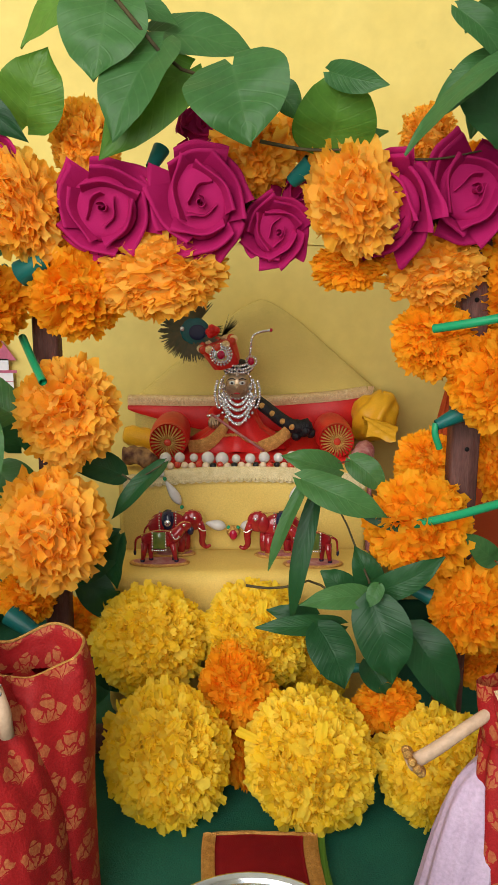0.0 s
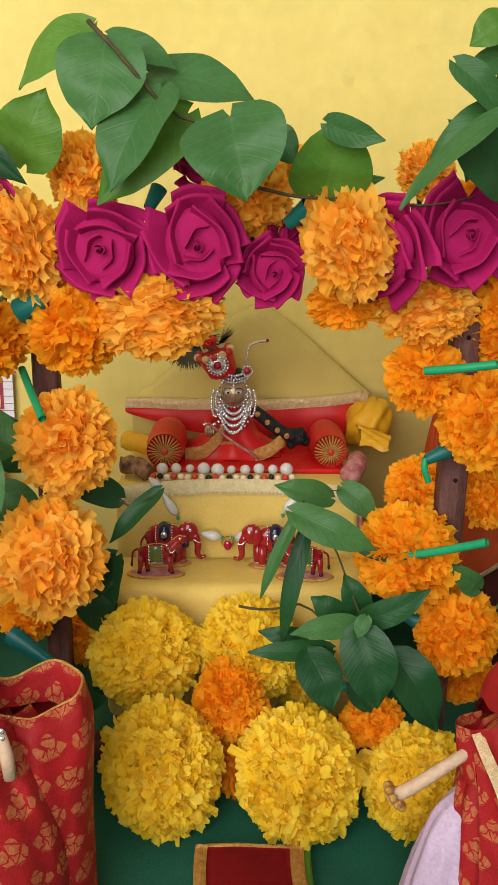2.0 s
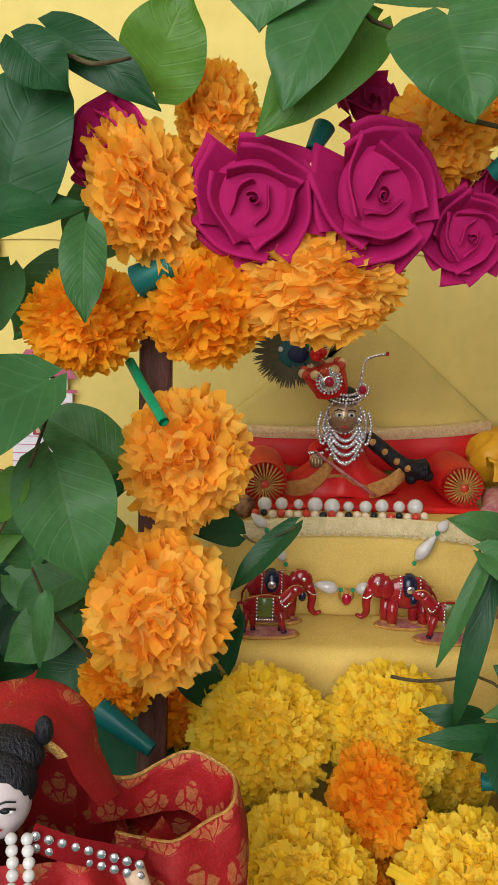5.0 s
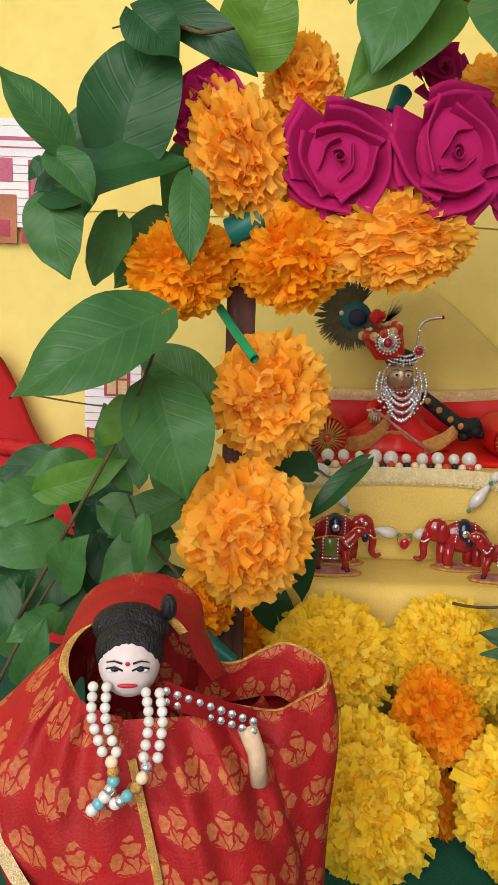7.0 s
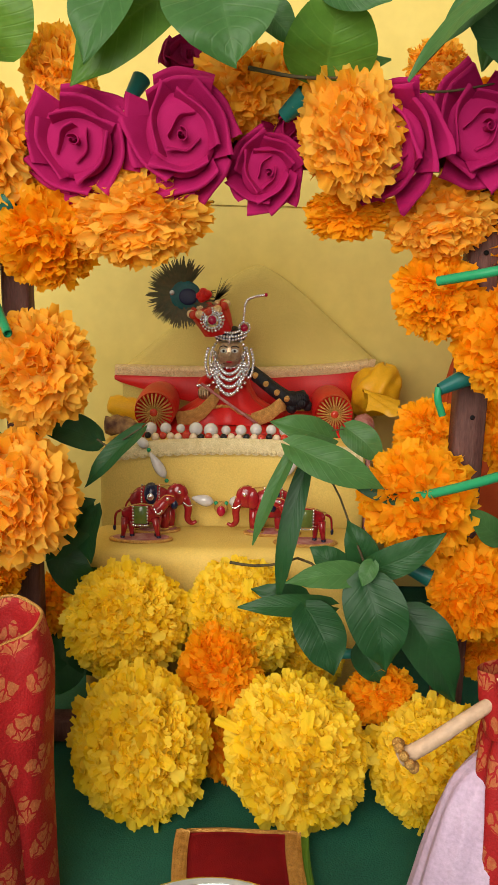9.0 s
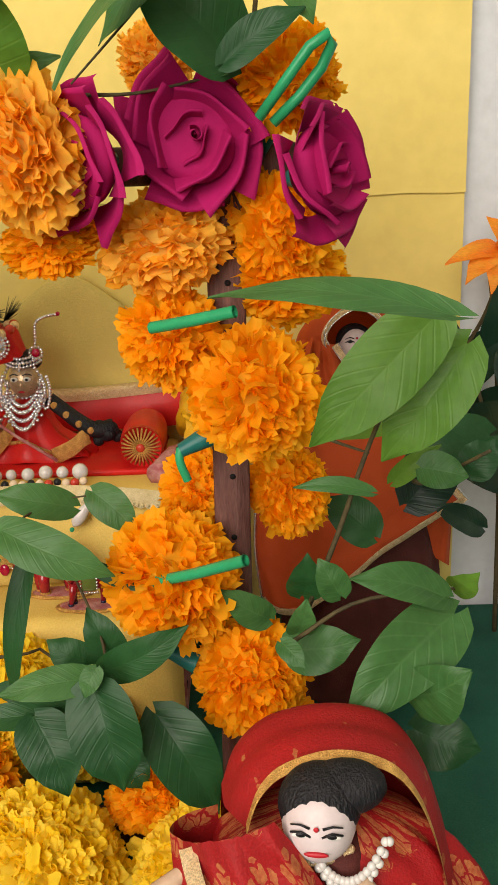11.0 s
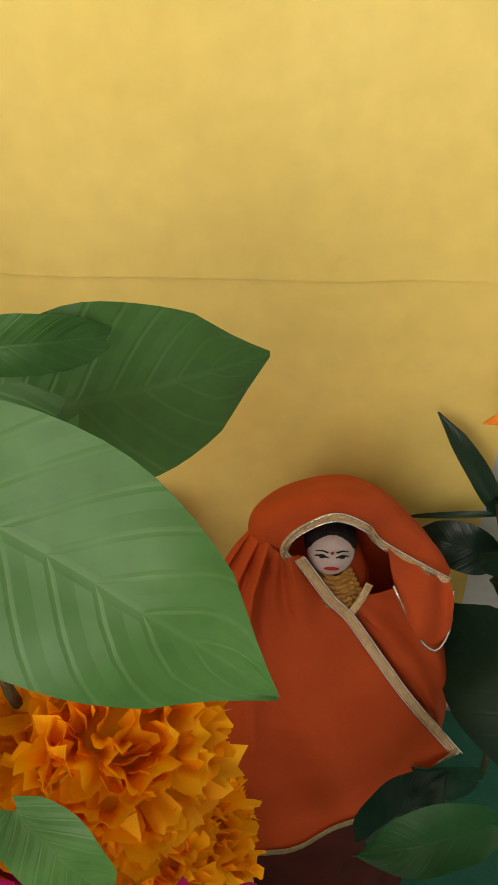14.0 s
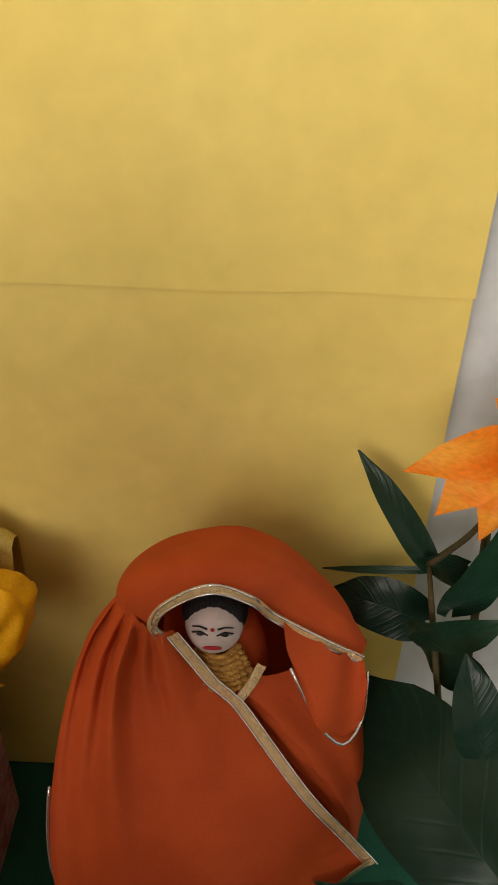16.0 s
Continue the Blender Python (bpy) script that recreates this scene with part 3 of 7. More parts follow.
def marigold(kind, place, facing, size, label, roll=0.0, calyx=True):
    """One marigold: size is the half width, half height and half depth as seen along its opening."""
    bloom_count[0] += 1
    k = bloom_count[0]
    top = thing("paper_marigold" if kind != "yellow" else "cloth_marigold", aim(place, facing, roll + 37 * k % 25, tuple(s * 0.95 for s in size)), label, "flower",
                "garland flowers")
    b = new("blossom", BLOOMS[kind][k % len(BLOOMS[kind])])
    b.parent = top
    c = new("core", CORES[kind])
    c.parent = top
    if calyx:
        c = new("calyx", CALYX)
        c.parent = top
        tagged(c, "teal plastic flower calyx")
    return top


O1 = "orange crumpled paper marigold tied to the swing frame"
O2 = "pale orange ragged paper marigold on the garland"
O3 = "bright orange paper marigold on the garland"
Y_ = "round yellow cloth marigold lying on the green cloth"
YB = "round yellow cloth marigold leaning on the yellow step"
OB = "small orange paper marigold between the yellow ones"
marigold("pale", (0.0490, 0.1350, 0.4320), (0, -.8, .5), (0.0214, 0.0328, 0.0271), O2)
marigold("pale", (0.0150, 0.0950, 0.3940), (-.2, -.9, -.2), (0.0254, 0.0362, 0.0308), O2)
marigold("orange", (-0.0150, 0.1000, 0.3330), (-.2, -.8, -.6), (0.0303, 0.0255, 0.0279), O1)
marigold("orange", (0.0450, 0.1000, 0.3410), (.1, -1, -.4), (0.0311, 0.0286, 0.0299), O1)
marigold("pale", (0.1000, 0.0900, 0.3530), (.1, -.7, -.9), (0.0396, 0.0217, 0.0306), O1)
marigold("pale", (0.1540, 0.1150, 0.4230), (0, -1, .3), (0.0303, 0.0267, 0.0285), O2)
marigold("pale", (0.1840, 0.1400, 0.4410), (0, -1, .5), (0.0167, 0.0167, 0.0167), O2)
marigold("pale", (0.2160, 0.0850, 0.3990), (-.1, -1, 0), (0.0286, 0.0367, 0.0327), O2)
marigold("orange", (0.2190, 0.1100, 0.3580), (0, -.7, -.7), (0.0245, 0.0136, 0.0191), O1)
marigold("pale", (0.2730, 0.1400, 0.4420), (0, -.6, .8), (0.0186, 0.0186, 0.0186), O2)
marigold("pale", (0.2730, 0.1100, 0.3560), (0, -.8, -.6), (0.0323, 0.0215, 0.0269), O2)
marigold("orange", (0.2750, 0.1100, 0.3100), (-.6, -.8, -.2), (0.0261, 0.0253, 0.0257), O3)
marigold("orange", (0.3150, 0.0900, 0.2850), (.1, -1, 0), (0.0320, 0.0328, 0.0324), O3)
marigold("orange", (0.3330, 0.1350, 0.2210), (.3, -1, 0), (0.0220, 0.0275, 0.0248), O1)
marigold("orange", (0.2840, 0.1500, 0.2160), (-.6, -.8, .1), (0.0226, 0.0244, 0.0235), O3)
marigold("orange", (0.2690, 0.1000, 0.1860), (-.4, -1, .1), (0.0357, 0.0348, 0.0348), O3)
marigold("orange", (0.3090, 0.1000, 0.1280), (.1, -1, 0), (0.0303, 0.0321, 0.0312), O3)
marigold("orange", (0.3280, 0.1200, 0.3600), (.3, -1, 0), (0.0244, 0.0303, 0.0274), O3)
marigold("orange", (0.3320, 0.1300, 0.3370), (.2, -1, -.3), (0.0324, 0.0239, 0.0282), O3)
marigold("orange", (0.3330, 0.1020, 0.4265), (.3, -.3, .8), (0.0265, 0.0240, 0.0250), O3)
marigold("orange", (0.3040, 0.1250, 0.4170), (-.2, .2, .9), (0.0203, 0.0187, 0.0195), O3)
marigold("pale", (0.0360, 0.1050, 0.2630), (.1, -1, .1), (0.0333, 0.0349, 0.0340), O1)
marigold("pale", (0.0250, 0.0850, 0.1890), (0, -1, .1), (0.0370, 0.0396, 0.0370), O2)
marigold("orange", (-0.0000, 0.1150, 0.1310), (-.5, -.8, -.2), (0.0214, 0.0196, 0.0205), O1)
marigold("orange", (0.0310, 0.1650, 0.0870), (0, -1, 0), (0.0217, 0.0217, 0.0217), O1)
marigold("yellow", (0.0820, 0.1400, 0.0850), (0, -.9, .4), (0.0429, 0.0398, 0.0413), YB)
marigold("yellow", (0.1620, 0.1500, 0.0840), (0, -.9, .4), (0.0394, 0.0415, 0.0405), YB)
marigold("yellow", (0.1000, 0.0680, 0.0360), (0, -.9, .4), (0.0421, 0.0474, 0.0447), Y_)
marigold("yellow", (0.1960, 0.0600, 0.0370), (0, -.9, .4), (0.0435, 0.0469, 0.0452), Y_)
marigold("yellow", (0.2800, 0.0600, 0.0300), (0, -.8, .5), (0.0399, 0.0386, 0.0393), Y_)
marigold("yellow", (0.2090, 0.1650, 0.0490), (0, -.9, .4), (0.0286, 0.0265, 0.0275), YB)
marigold("orange", (0.1470, 0.1050, 0.0670), (0, -.5, .8), (0.0260, 0.0300, 0.0280), OB)
marigold("orange", (0.1500, 0.1000, 0.0120), (0, -1, -.2), (0.0152, 0.0303, 0.0227), OB)
marigold("orange", (0.2500, 0.0900, 0.0590), (0, -.6, .8), (0.0235, 0.0186, 0.0210), OB)
marigold("orange", (0.3260, 0.1300, 0.0730), (0, -1, 0), (0.0229, 0.0187, 0.0208), O1)


# ---------------------------------------------------------------- cloth roses
def rose_petal(w, h, open_, lip, seed):
    """A folded ribbon petal: a cupped panel with straight sides whose top is turned over outwards. Grows along z, cup faces -y."""
    bm = bmesh.new()
    nu, nv = 10, 9
    rows = []
    for j in range(nv + 1):
        s = j / nv
        row = []
        for i in range(nu + 1):
            u = i / nu * 2 - 1
            half = w * (0.80 + 0.20 * s)
            turn = max(0.0, s - 0.88) / 0.12
            peak = 0.07 * (1 - abs(u - 0.45 * math.sin(seed * 3))) * h
            x = u * half
            y = open_ * s - (0.56 - 0.12 * abs(u)) * w * u * u * (1 - 0.55 * s) + lip * turn ** 1.3 + 0.22 * w * u * (0.4 + 0.6 * s) + 0.03 * math.sin(4 * u + seed) * s
            z = h * min(s, 0.88) / 0.88 * 0.95 + peak * s + 0.03 * math.sin(2.5 * u + 2.1 * seed) * s + 0.04 * h * math.sin(math.pi * turn) - 0.10 * h * turn ** 2
            row.append((x, y, z))
        rows.append(row)
    skin_grid(bm, rows)
    me = bpy.data.meshes.new("petal")
    bm.to_mesh(me), bm.free()
    me.materials.append(M["magenta"])
    me.shade_smooth()
    return me


# rings of petals: count, radius, half width, height, opening, lip
RINGS = [(2, 0.17, 0.36, 0.60, 0.07, 0.015), (3, 0.35, 0.60, 0.74, 0.15, 0.02), (4, 0.54, 0.68, 0.66, 0.22, 0.03), (5, 0.66, 0.62, 0.50, 0.28, 0.035)]
PETALS = [[rose_petal(w, h, o, lip, 1.3 * k + 0.7 * i) for k in range(3)] for i, (n, r, w, h, o, lip) in enumerate(RINGS)]


def swirl_mesh():
    bm = bmesh.new()
    rows = []
    for k in range(40):
        a = k / 39 * 2 * math.pi * 1.25
        r = 0.015 + 0.11 * (k / 39) ** 0.9
        c, s = math.cos(a), math.sin(a)
        lift = 0.56 + 0.06 * math.sin(a * 0.8)
        rows.append([(r * 0.8 * c, r * 0.8 * s, 0.0), (r * c, r * s, 0.45), (r * c, r * s, lift), ((r + 0.012) * c, (r + 0.012) * s, lift + 0.008), ((r + 0.022) * c, (r + 0.022) * s, lift - 0.03)])
    skin_grid(bm, rows)
    rod(bm, [(0.01, 0, 0.2), (0.015, 0.01, 0.4), (0.0, 0.0, 0.50)], 0.03, 0, 10, 0.015)
    me = bpy.data.meshes.new("petal_swirl")
    bm.to_mesh(me), bm.free()
    me.materials.append(M["magenta"])
    me.shade_smooth()
    return me


SWIRL = swirl_mesh()
bm = bmesh.new()
skin_grid(bm, [[(r * math.cos(a), r * math.sin(a), z) for a in [2 * math.pi * k / 24 for k in range(24)]] for r, z in ((0.12, -0.42), (0.50, -0.36), (0.66, -0.22), (0.70, 0.0), (0.52, 0.10), (0.20, 0.06), (0.02, 0.04))], 0, loop=True)
CUP = bpy.data.meshes.new("petal_base")
bm.to_mesh(CUP), bm.free()
CUP.materials.append(M["magenta"])
CUP.shade_smooth()


def rose(place, facing, size, roll, label, stretch=(1, 1, 1)):
    top = thing("cloth_rose", aim(place, facing, roll, tuple(size * s for s in stretch)), label, "rose", "cloth roses on the arch")
    s = new("petal_swirl", SWIRL)
    s.parent = top
    top.scale = top.scale * 0.94
    s.matrix_basis = Matrix.Translation((0.03, -0.02, -0.18))
    c = new("petal_base", CUP)
    c.parent = top
    shift = roll * 0.17
    for i, (n, r, w, h, o, lip) in enumerate(RINGS):
        for k in range(n):
            a = 360 * k / n + 47 * i + 9 * math.sin(3 * k + shift)
            p = new("petal", PETALS[i][(k + int(roll)) % 3])
            p.parent = top
            p.matrix_basis = pose(0.02 * math.sin(shift + i), 0.02 * math.cos(shift), 0, 0, 0, a) @ pose(0, r, -0.30 - 0.035 * i, -2 - 8.0 * i, 7 * math.sin(k * 2 + shift), 7 * math.sin(k + shift))
    c = new("calyx", CALYX)
    c.parent = top
    c.matrix_basis = Matrix.Translation((0, 0, 0.05)) @ Matrix.Diagonal((1.1, 1.1, 0.65, 1))
    tagged(c, "teal plastic flower calyx")
    return top


RS = "magenta cloth ribbon rose fixed on the flower arch"
rose((-0.0040, 0.0900, 0.4160), (-.5, -.9, .1), 0.0211, 20, RS, (1.00, 1.00, 0.9))
rose((0.0660, 0.0850, 0.3910), (-.1, -1, 0), 0.0316, 60, RS, (0.91, 1.00, 0.9))
rose((0.1240, 0.0800, 0.3950), (.0, -1, .0), 0.0339, 10, RS, (0.84, 1.00, 0.9))
rose((0.1250, 0.1250, 0.4430), (.1, -.8, .5), 0.0193, 80, RS, (1.00, 0.85, 0.9))
rose((0.1710, 0.0950, 0.3780), (.1, -1, -.15), 0.0212, 40, RS, (1.00, 1.00, 0.9))
rose((0.1860, 0.1150, 0.3990), (.5, -.9, 0), 0.0176, 15, RS, (1.00, 1.00, 0.9))
rose((0.2380, 0.0850, 0.3930), (-.8, -1, -.1), 0.0311, 0, RS, (1.00, 1.00, 0.9))
rose((0.2900, 0.0900, 0.4030), (.05, -1, .05), 0.0319, 33, RS, (0.93, 1.00, 0.9))
rose((0.3475, 0.0640, 0.3862), (.80, -.65, .15), 0.0290, 15, RS, (1.00, 1.00, 0.9))


# ---------------------------------------------------------------- leaves
def leaf(parent, base, tip, width, twist=0.0, droop=0.08, fold=0.22, kind="leaf", heart=0.6, wave=0.045):
    """A leaf from its stalk end to its tip, turned about its midrib by twist degrees from facing the viewer's side."""
    base, tip = Vector(base), Vector(tip)
    ax = tip - base
    ln = ax.length
    ax.normalize()
    n = Vector((0, -0.9, 0.45))
    n = (n - ax * n.dot(ax)).normalized()
    n = Matrix.Rotation(radians(twist), 3, ax) @ n
    side = ax.cross(n)
    bm = bmesh.new()
    nu, nv = 16, 8
    seed = ln * 913 + width * 377 + base.x * 51
    rows = []
    shape = lambda q: max(q, 0.0004) ** 0.46 * (1 - q) ** 0.80 * (1 - 0.50 * max(0.0, q - 0.76) / 0.24)
    peak = max(shape(k / 50) for k in range(50))
    bend = 0.5 * math.sin(seed * 1.7)
    for i in range(nu + 1):
        u = i / nu
        half = width * 0.43 * shape(u) / peak
        half += 0.012 * width * (1 - u) + 0.0004
        row = []
        for j in range(nv + 1):
            v = j / nv * 2 - 1
            back = heart * ln * 0.16 * abs(v) ** 1.5 * (1 - u) ** 4
            off = (fold + 0.15 * math.sin(seed)) * abs(v) * half * (1 - 0.4 * abs(v)) + wave * width * math.sin(7 * u + 2.2 * v + seed) * abs(v) + 0.25 * wave * width * math.sin(17 * u + seed)
            p = base + ax * (u * ln - back) + side * (v * half + bend * 0.09 * ln * math.sin(math.pi * u)) + n * (off + droop * ln * math.sin(math.pi * u) - droop * ln * u * u * 0.6)
            row.append(p)
        rows.append(row)
    skin_grid(bm, rows, uvs=lambda a, b: (a / nu, b / nv))
    if parent:
        inv = parent.matrix_basis.inverted()
        bm.transform(inv)
    return part("leaf", bm, {"leaf": "leaf", "dark": "leaf_dark", "light": "leaf_light", "fake": "leaf_fake"}[kind], parent)


def branch(name, stems, label, group="leafy sprigs", category="leafy branch"):
    """Twigs of a sprig: each stem is (points, thickness)."""
    top = thing(name, Matrix.Translation(stems[0][0][0]), label, category, group)
    inv = top.matrix_basis.inverted()
    for pts, r in stems:
        bm = bmesh.new()
        rod(bm, curve_pts(pts, 10), r, 0, 6, r * 0.6)
        bm.transform(inv)
        part("stem", bm, "stem", top)
    return top


sprig = branch("leafy_branch", [([(0.0650, 0.0700, 0.5160), (0.0810, 0.0600, 0.5000), (0.1150, 0.0700, 0.4670), (0.1600, 0.0800, 0.4630)], 0.0014), ([(0.1600, 0.0750, 0.4290), (0.1860, 0.0700, 0.4240), (0.2120, 0.0700, 0.4240)], 0.0012)], "fresh green heart-leaved branch laid over the arch")
# lighter green on this leaf paints in the light that falls on it
leaf(sprig, (0.063, 0.090, 0.517), (0.019, 0.090, 0.483), 0.034, 15, kind="light")
leaf(sprig, (0.073, 0.075, 0.508), (0.066, 0.060, 0.459), 0.058, 6, kind="leaf")
leaf(sprig, (0.105, 0.072, 0.482), (0.076, 0.050, 0.427), 0.046, 14, kind="leaf")
leaf(sprig, (0.119, 0.085, 0.470), (0.067, 0.068, 0.418), 0.040, -20, kind="light")
leaf(sprig, (0.074, 0.090, 0.512), (0.113, 0.087, 0.495), 0.019, 0, kind="leaf")
leaf(sprig, (0.095, 0.100, 0.494), (0.161, 0.090, 0.479), 0.038, -10, kind="leaf")
leaf(sprig, (0.144, 0.055, 0.466), (0.154, 0.032, 0.423), 0.066, 8, kind="leaf", heart=0.9)
leaf(sprig, (0.200, 0.078, 0.424), (0.207, 0.055, 0.467), 0.055, 12, kind="light")
leaf(sprig, (0.198, 0.057, 0.464), (0.228, 0.040, 0.454), 0.018, 40, kind="leaf")
leaf(sprig, (0.203, 0.085, 0.427), (0.236, 0.080, 0.436), 0.012, 20, kind="leaf")
leaf(sprig, (0.166, 0.085, 0.460), (0.183, 0.080, 0.443), 0.024, 0, kind="leaf")

sprig = branch("leafy_branch", [([(-0.0150, 0.0700, 0.4480), (-0.0030, 0.0600, 0.4430), (0.0110, 0.0700, 0.4480)], 0.0013), ([(-0.0810, 0.0600, 0.3840), (-0.0730, 0.0700, 0.3720), (-0.0400, 0.0900, 0.3830)], 0.0015)], "green leafy branch over the corner of the arch")
leaf(sprig, (0.0180, 0.1050, 0.4410), (0.0350, 0.0920, 0.4830), 0.0470, 14, kind="light")
leaf(sprig, (-0.0290, 0.0900, 0.4630), (0.0230, 0.0800, 0.4290), 0.0250, 25, kind="dark")
leaf(sprig, (-0.0030, 0.0800, 0.4470), (-0.0490, 0.0750, 0.4490), 0.0145, 50, kind="leaf")
leaf(sprig, (-0.0370, 0.0600, 0.4520), (-0.0140, 0.0600, 0.4320), 0.0307, 0, kind="dark")
leaf(sprig, (-0.0450, 0.0700, 0.3840), (-0.0220, 0.0800, 0.4510), 0.0555, 10, kind="dark")
leaf(sprig, (-0.0780, 0.0600, 0.3670), (-0.0100, 0.0700, 0.3880), 0.0422, -10, kind="dark")
leaf(sprig, (-0.0650, 0.0400, 0.3860), (-0.0920, 0.0300, 0.4200), 0.0255, 15, kind="leaf")
leaf(sprig, (-0.0700, 0.0350, 0.3830), (-0.0500, 0.0300, 0.3610), 0.0217, -10, kind="leaf")
leaf(sprig, (-0.0760, 0.0600, 0.3670), (-0.0660, 0.0500, 0.3260), 0.0341, 10, kind="leaf")
leaf(sprig, (-0.0480, 0.0900, 0.3580), (-0.0620, 0.0900, 0.3220), 0.0281, 10, kind="leaf")
leaf(sprig, (-0.0070, 0.0600, 0.3780), (-0.0060, 0.0500, 0.3350), 0.0230, -15, kind="leaf")
leaf(sprig, (-0.0590, 0.1100, 0.4150), (-0.0750, 0.1100, 0.3530), 0.0415, 10, kind="dark")
leaf(sprig, (-0.0780, 0.0500, 0.3820), (-0.0850, 0.0500, 0.3720), 0.0085, 0, kind="dark")

sprig = branch("leafy_branch", [([(-0.0970, 0.0600, 0.1420), (-0.0700, 0.0500, 0.1930), (-0.0490, 0.0500, 0.2320), (-0.0350, 0.0500, 0.2600)], 0.0013), ([(-0.1080, 0.1200, 0.2570), (-0.0810, 0.1200, 0.2530), (-0.0440, 0.1000, 0.2530)], 0.0007), ([(-0.0350, 0.0500, 0.2600), (-0.0220, 0.0500, 0.2960), (-0.0190, 0.0400, 0.3110)], 0.0010)], "large green leaves on a thin brown twig")
leaf(sprig, (-0.0180, 0.0300, 0.3120), (-0.0830, 0.0000, 0.2750), 0.0487, 10, kind="leaf")
leaf(sprig, (0.0030, 0.0900, 0.2640), (-0.0380, 0.0900, 0.2880), 0.0369, 10, kind="leaf")
leaf(sprig, (-0.0230, 0.0600, 0.2740), (-0.0040, 0.0400, 0.2180), 0.0524, -12, kind="leaf")
leaf(sprig, (-0.0350, 0.0500, 0.2660), (-0.0500, 0.0500, 0.2420), 0.0209, 10, kind="light")
leaf(sprig, (-0.0840, 0.0600, 0.2150), (-0.0380, 0.0600, 0.2330), 0.0232, 20, kind="light")
leaf(sprig, (-0.0680, 0.0400, 0.1710), (-0.0520, 0.0200, 0.2030), 0.0265, 0, kind="leaf")
leaf(sprig, (-0.0360, 0.0700, 0.2180), (-0.0540, 0.0800, 0.2600), 0.0285, 0, kind="leaf")

# leaves deep in this clump take the darker green, so shade is coloured in
sprig = branch("leafy_branch", [([(-0.1150, 0.0800, 0.0930), (-0.0960, 0.0900, 0.1330), (-0.0740, 0.1000, 0.1700)], 0.0013), ([(-0.0110, 0.0900, 0.1580), (-0.0330, 0.1000, 0.1790), (-0.0430, 0.1000, 0.2030)], 0.0012)], "dense green foliage beside the swing frame, inner shade in its colour")
leaf(sprig, (-0.0870, 0.1000, 0.2010), (-0.1220, 0.0800, 0.1900), 0.0316, 0, kind="leaf")
leaf(sprig, (-0.0790, 0.0900, 0.1800), (-0.1210, 0.0700, 0.1750), 0.0328, 0, kind="leaf")
leaf(sprig, (-0.0780, 0.0700, 0.1420), (-0.1010, 0.0500, 0.1330), 0.0193, 10, kind="leaf")
leaf(sprig, (-0.0960, 0.0600, 0.1040), (-0.0800, 0.0500, 0.1470), 0.0207, 10, kind="leaf")
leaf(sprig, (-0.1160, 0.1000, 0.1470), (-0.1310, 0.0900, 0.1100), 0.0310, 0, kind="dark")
leaf(sprig, (-0.0150, 0.1200, 0.1950), (-0.0600, 0.1200, 0.1710), 0.0318, 10, kind="leaf")
leaf(sprig, (-0.0620, 0.1300, 0.1870), (-0.0150, 0.1300, 0.1660), 0.0324, 0, kind="leaf")
leaf(sprig, (-0.0310, 0.0800, 0.1950), (-0.0340, 0.0700, 0.1610), 0.0146, 30, kind="leaf")
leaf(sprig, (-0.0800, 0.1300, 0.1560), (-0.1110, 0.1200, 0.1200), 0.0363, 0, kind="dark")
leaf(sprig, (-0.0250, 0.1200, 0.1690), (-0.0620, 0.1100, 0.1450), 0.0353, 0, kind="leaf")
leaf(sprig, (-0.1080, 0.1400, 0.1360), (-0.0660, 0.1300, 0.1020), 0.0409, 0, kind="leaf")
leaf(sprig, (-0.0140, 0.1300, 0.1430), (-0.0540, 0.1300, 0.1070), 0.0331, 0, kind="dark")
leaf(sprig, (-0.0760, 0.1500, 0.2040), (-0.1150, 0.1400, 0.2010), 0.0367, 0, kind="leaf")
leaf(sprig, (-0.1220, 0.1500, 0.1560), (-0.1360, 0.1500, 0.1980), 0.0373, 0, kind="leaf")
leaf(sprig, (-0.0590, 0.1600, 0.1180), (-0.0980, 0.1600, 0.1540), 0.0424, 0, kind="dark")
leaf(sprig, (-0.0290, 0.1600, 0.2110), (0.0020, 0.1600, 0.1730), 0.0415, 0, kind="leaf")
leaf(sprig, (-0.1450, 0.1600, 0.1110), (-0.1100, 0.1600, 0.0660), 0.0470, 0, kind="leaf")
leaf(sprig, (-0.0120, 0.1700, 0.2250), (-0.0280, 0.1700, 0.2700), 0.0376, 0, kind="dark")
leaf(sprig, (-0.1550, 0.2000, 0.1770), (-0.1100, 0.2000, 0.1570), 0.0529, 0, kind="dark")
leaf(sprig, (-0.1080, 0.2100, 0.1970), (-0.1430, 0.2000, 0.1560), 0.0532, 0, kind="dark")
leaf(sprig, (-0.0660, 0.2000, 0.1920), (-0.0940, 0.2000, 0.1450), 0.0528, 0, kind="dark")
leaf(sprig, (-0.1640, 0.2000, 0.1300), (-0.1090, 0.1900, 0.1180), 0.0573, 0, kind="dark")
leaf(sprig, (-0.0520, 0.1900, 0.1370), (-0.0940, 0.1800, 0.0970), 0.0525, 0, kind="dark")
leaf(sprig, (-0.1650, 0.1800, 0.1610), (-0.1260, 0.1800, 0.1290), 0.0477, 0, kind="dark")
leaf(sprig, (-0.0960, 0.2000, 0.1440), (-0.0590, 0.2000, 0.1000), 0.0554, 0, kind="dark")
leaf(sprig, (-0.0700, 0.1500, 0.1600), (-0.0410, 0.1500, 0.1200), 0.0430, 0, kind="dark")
leaf(sprig, (0.0110, 0.1200, 0.3990), (-0.0290, 0.1200, 0.3640), 0.0543, 0, kind="leaf")
leaf(sprig, (-0.0260, 0.1200, 0.3610), (-0.0560, 0.1200, 0.3200), 0.0349, 0, kind="leaf")

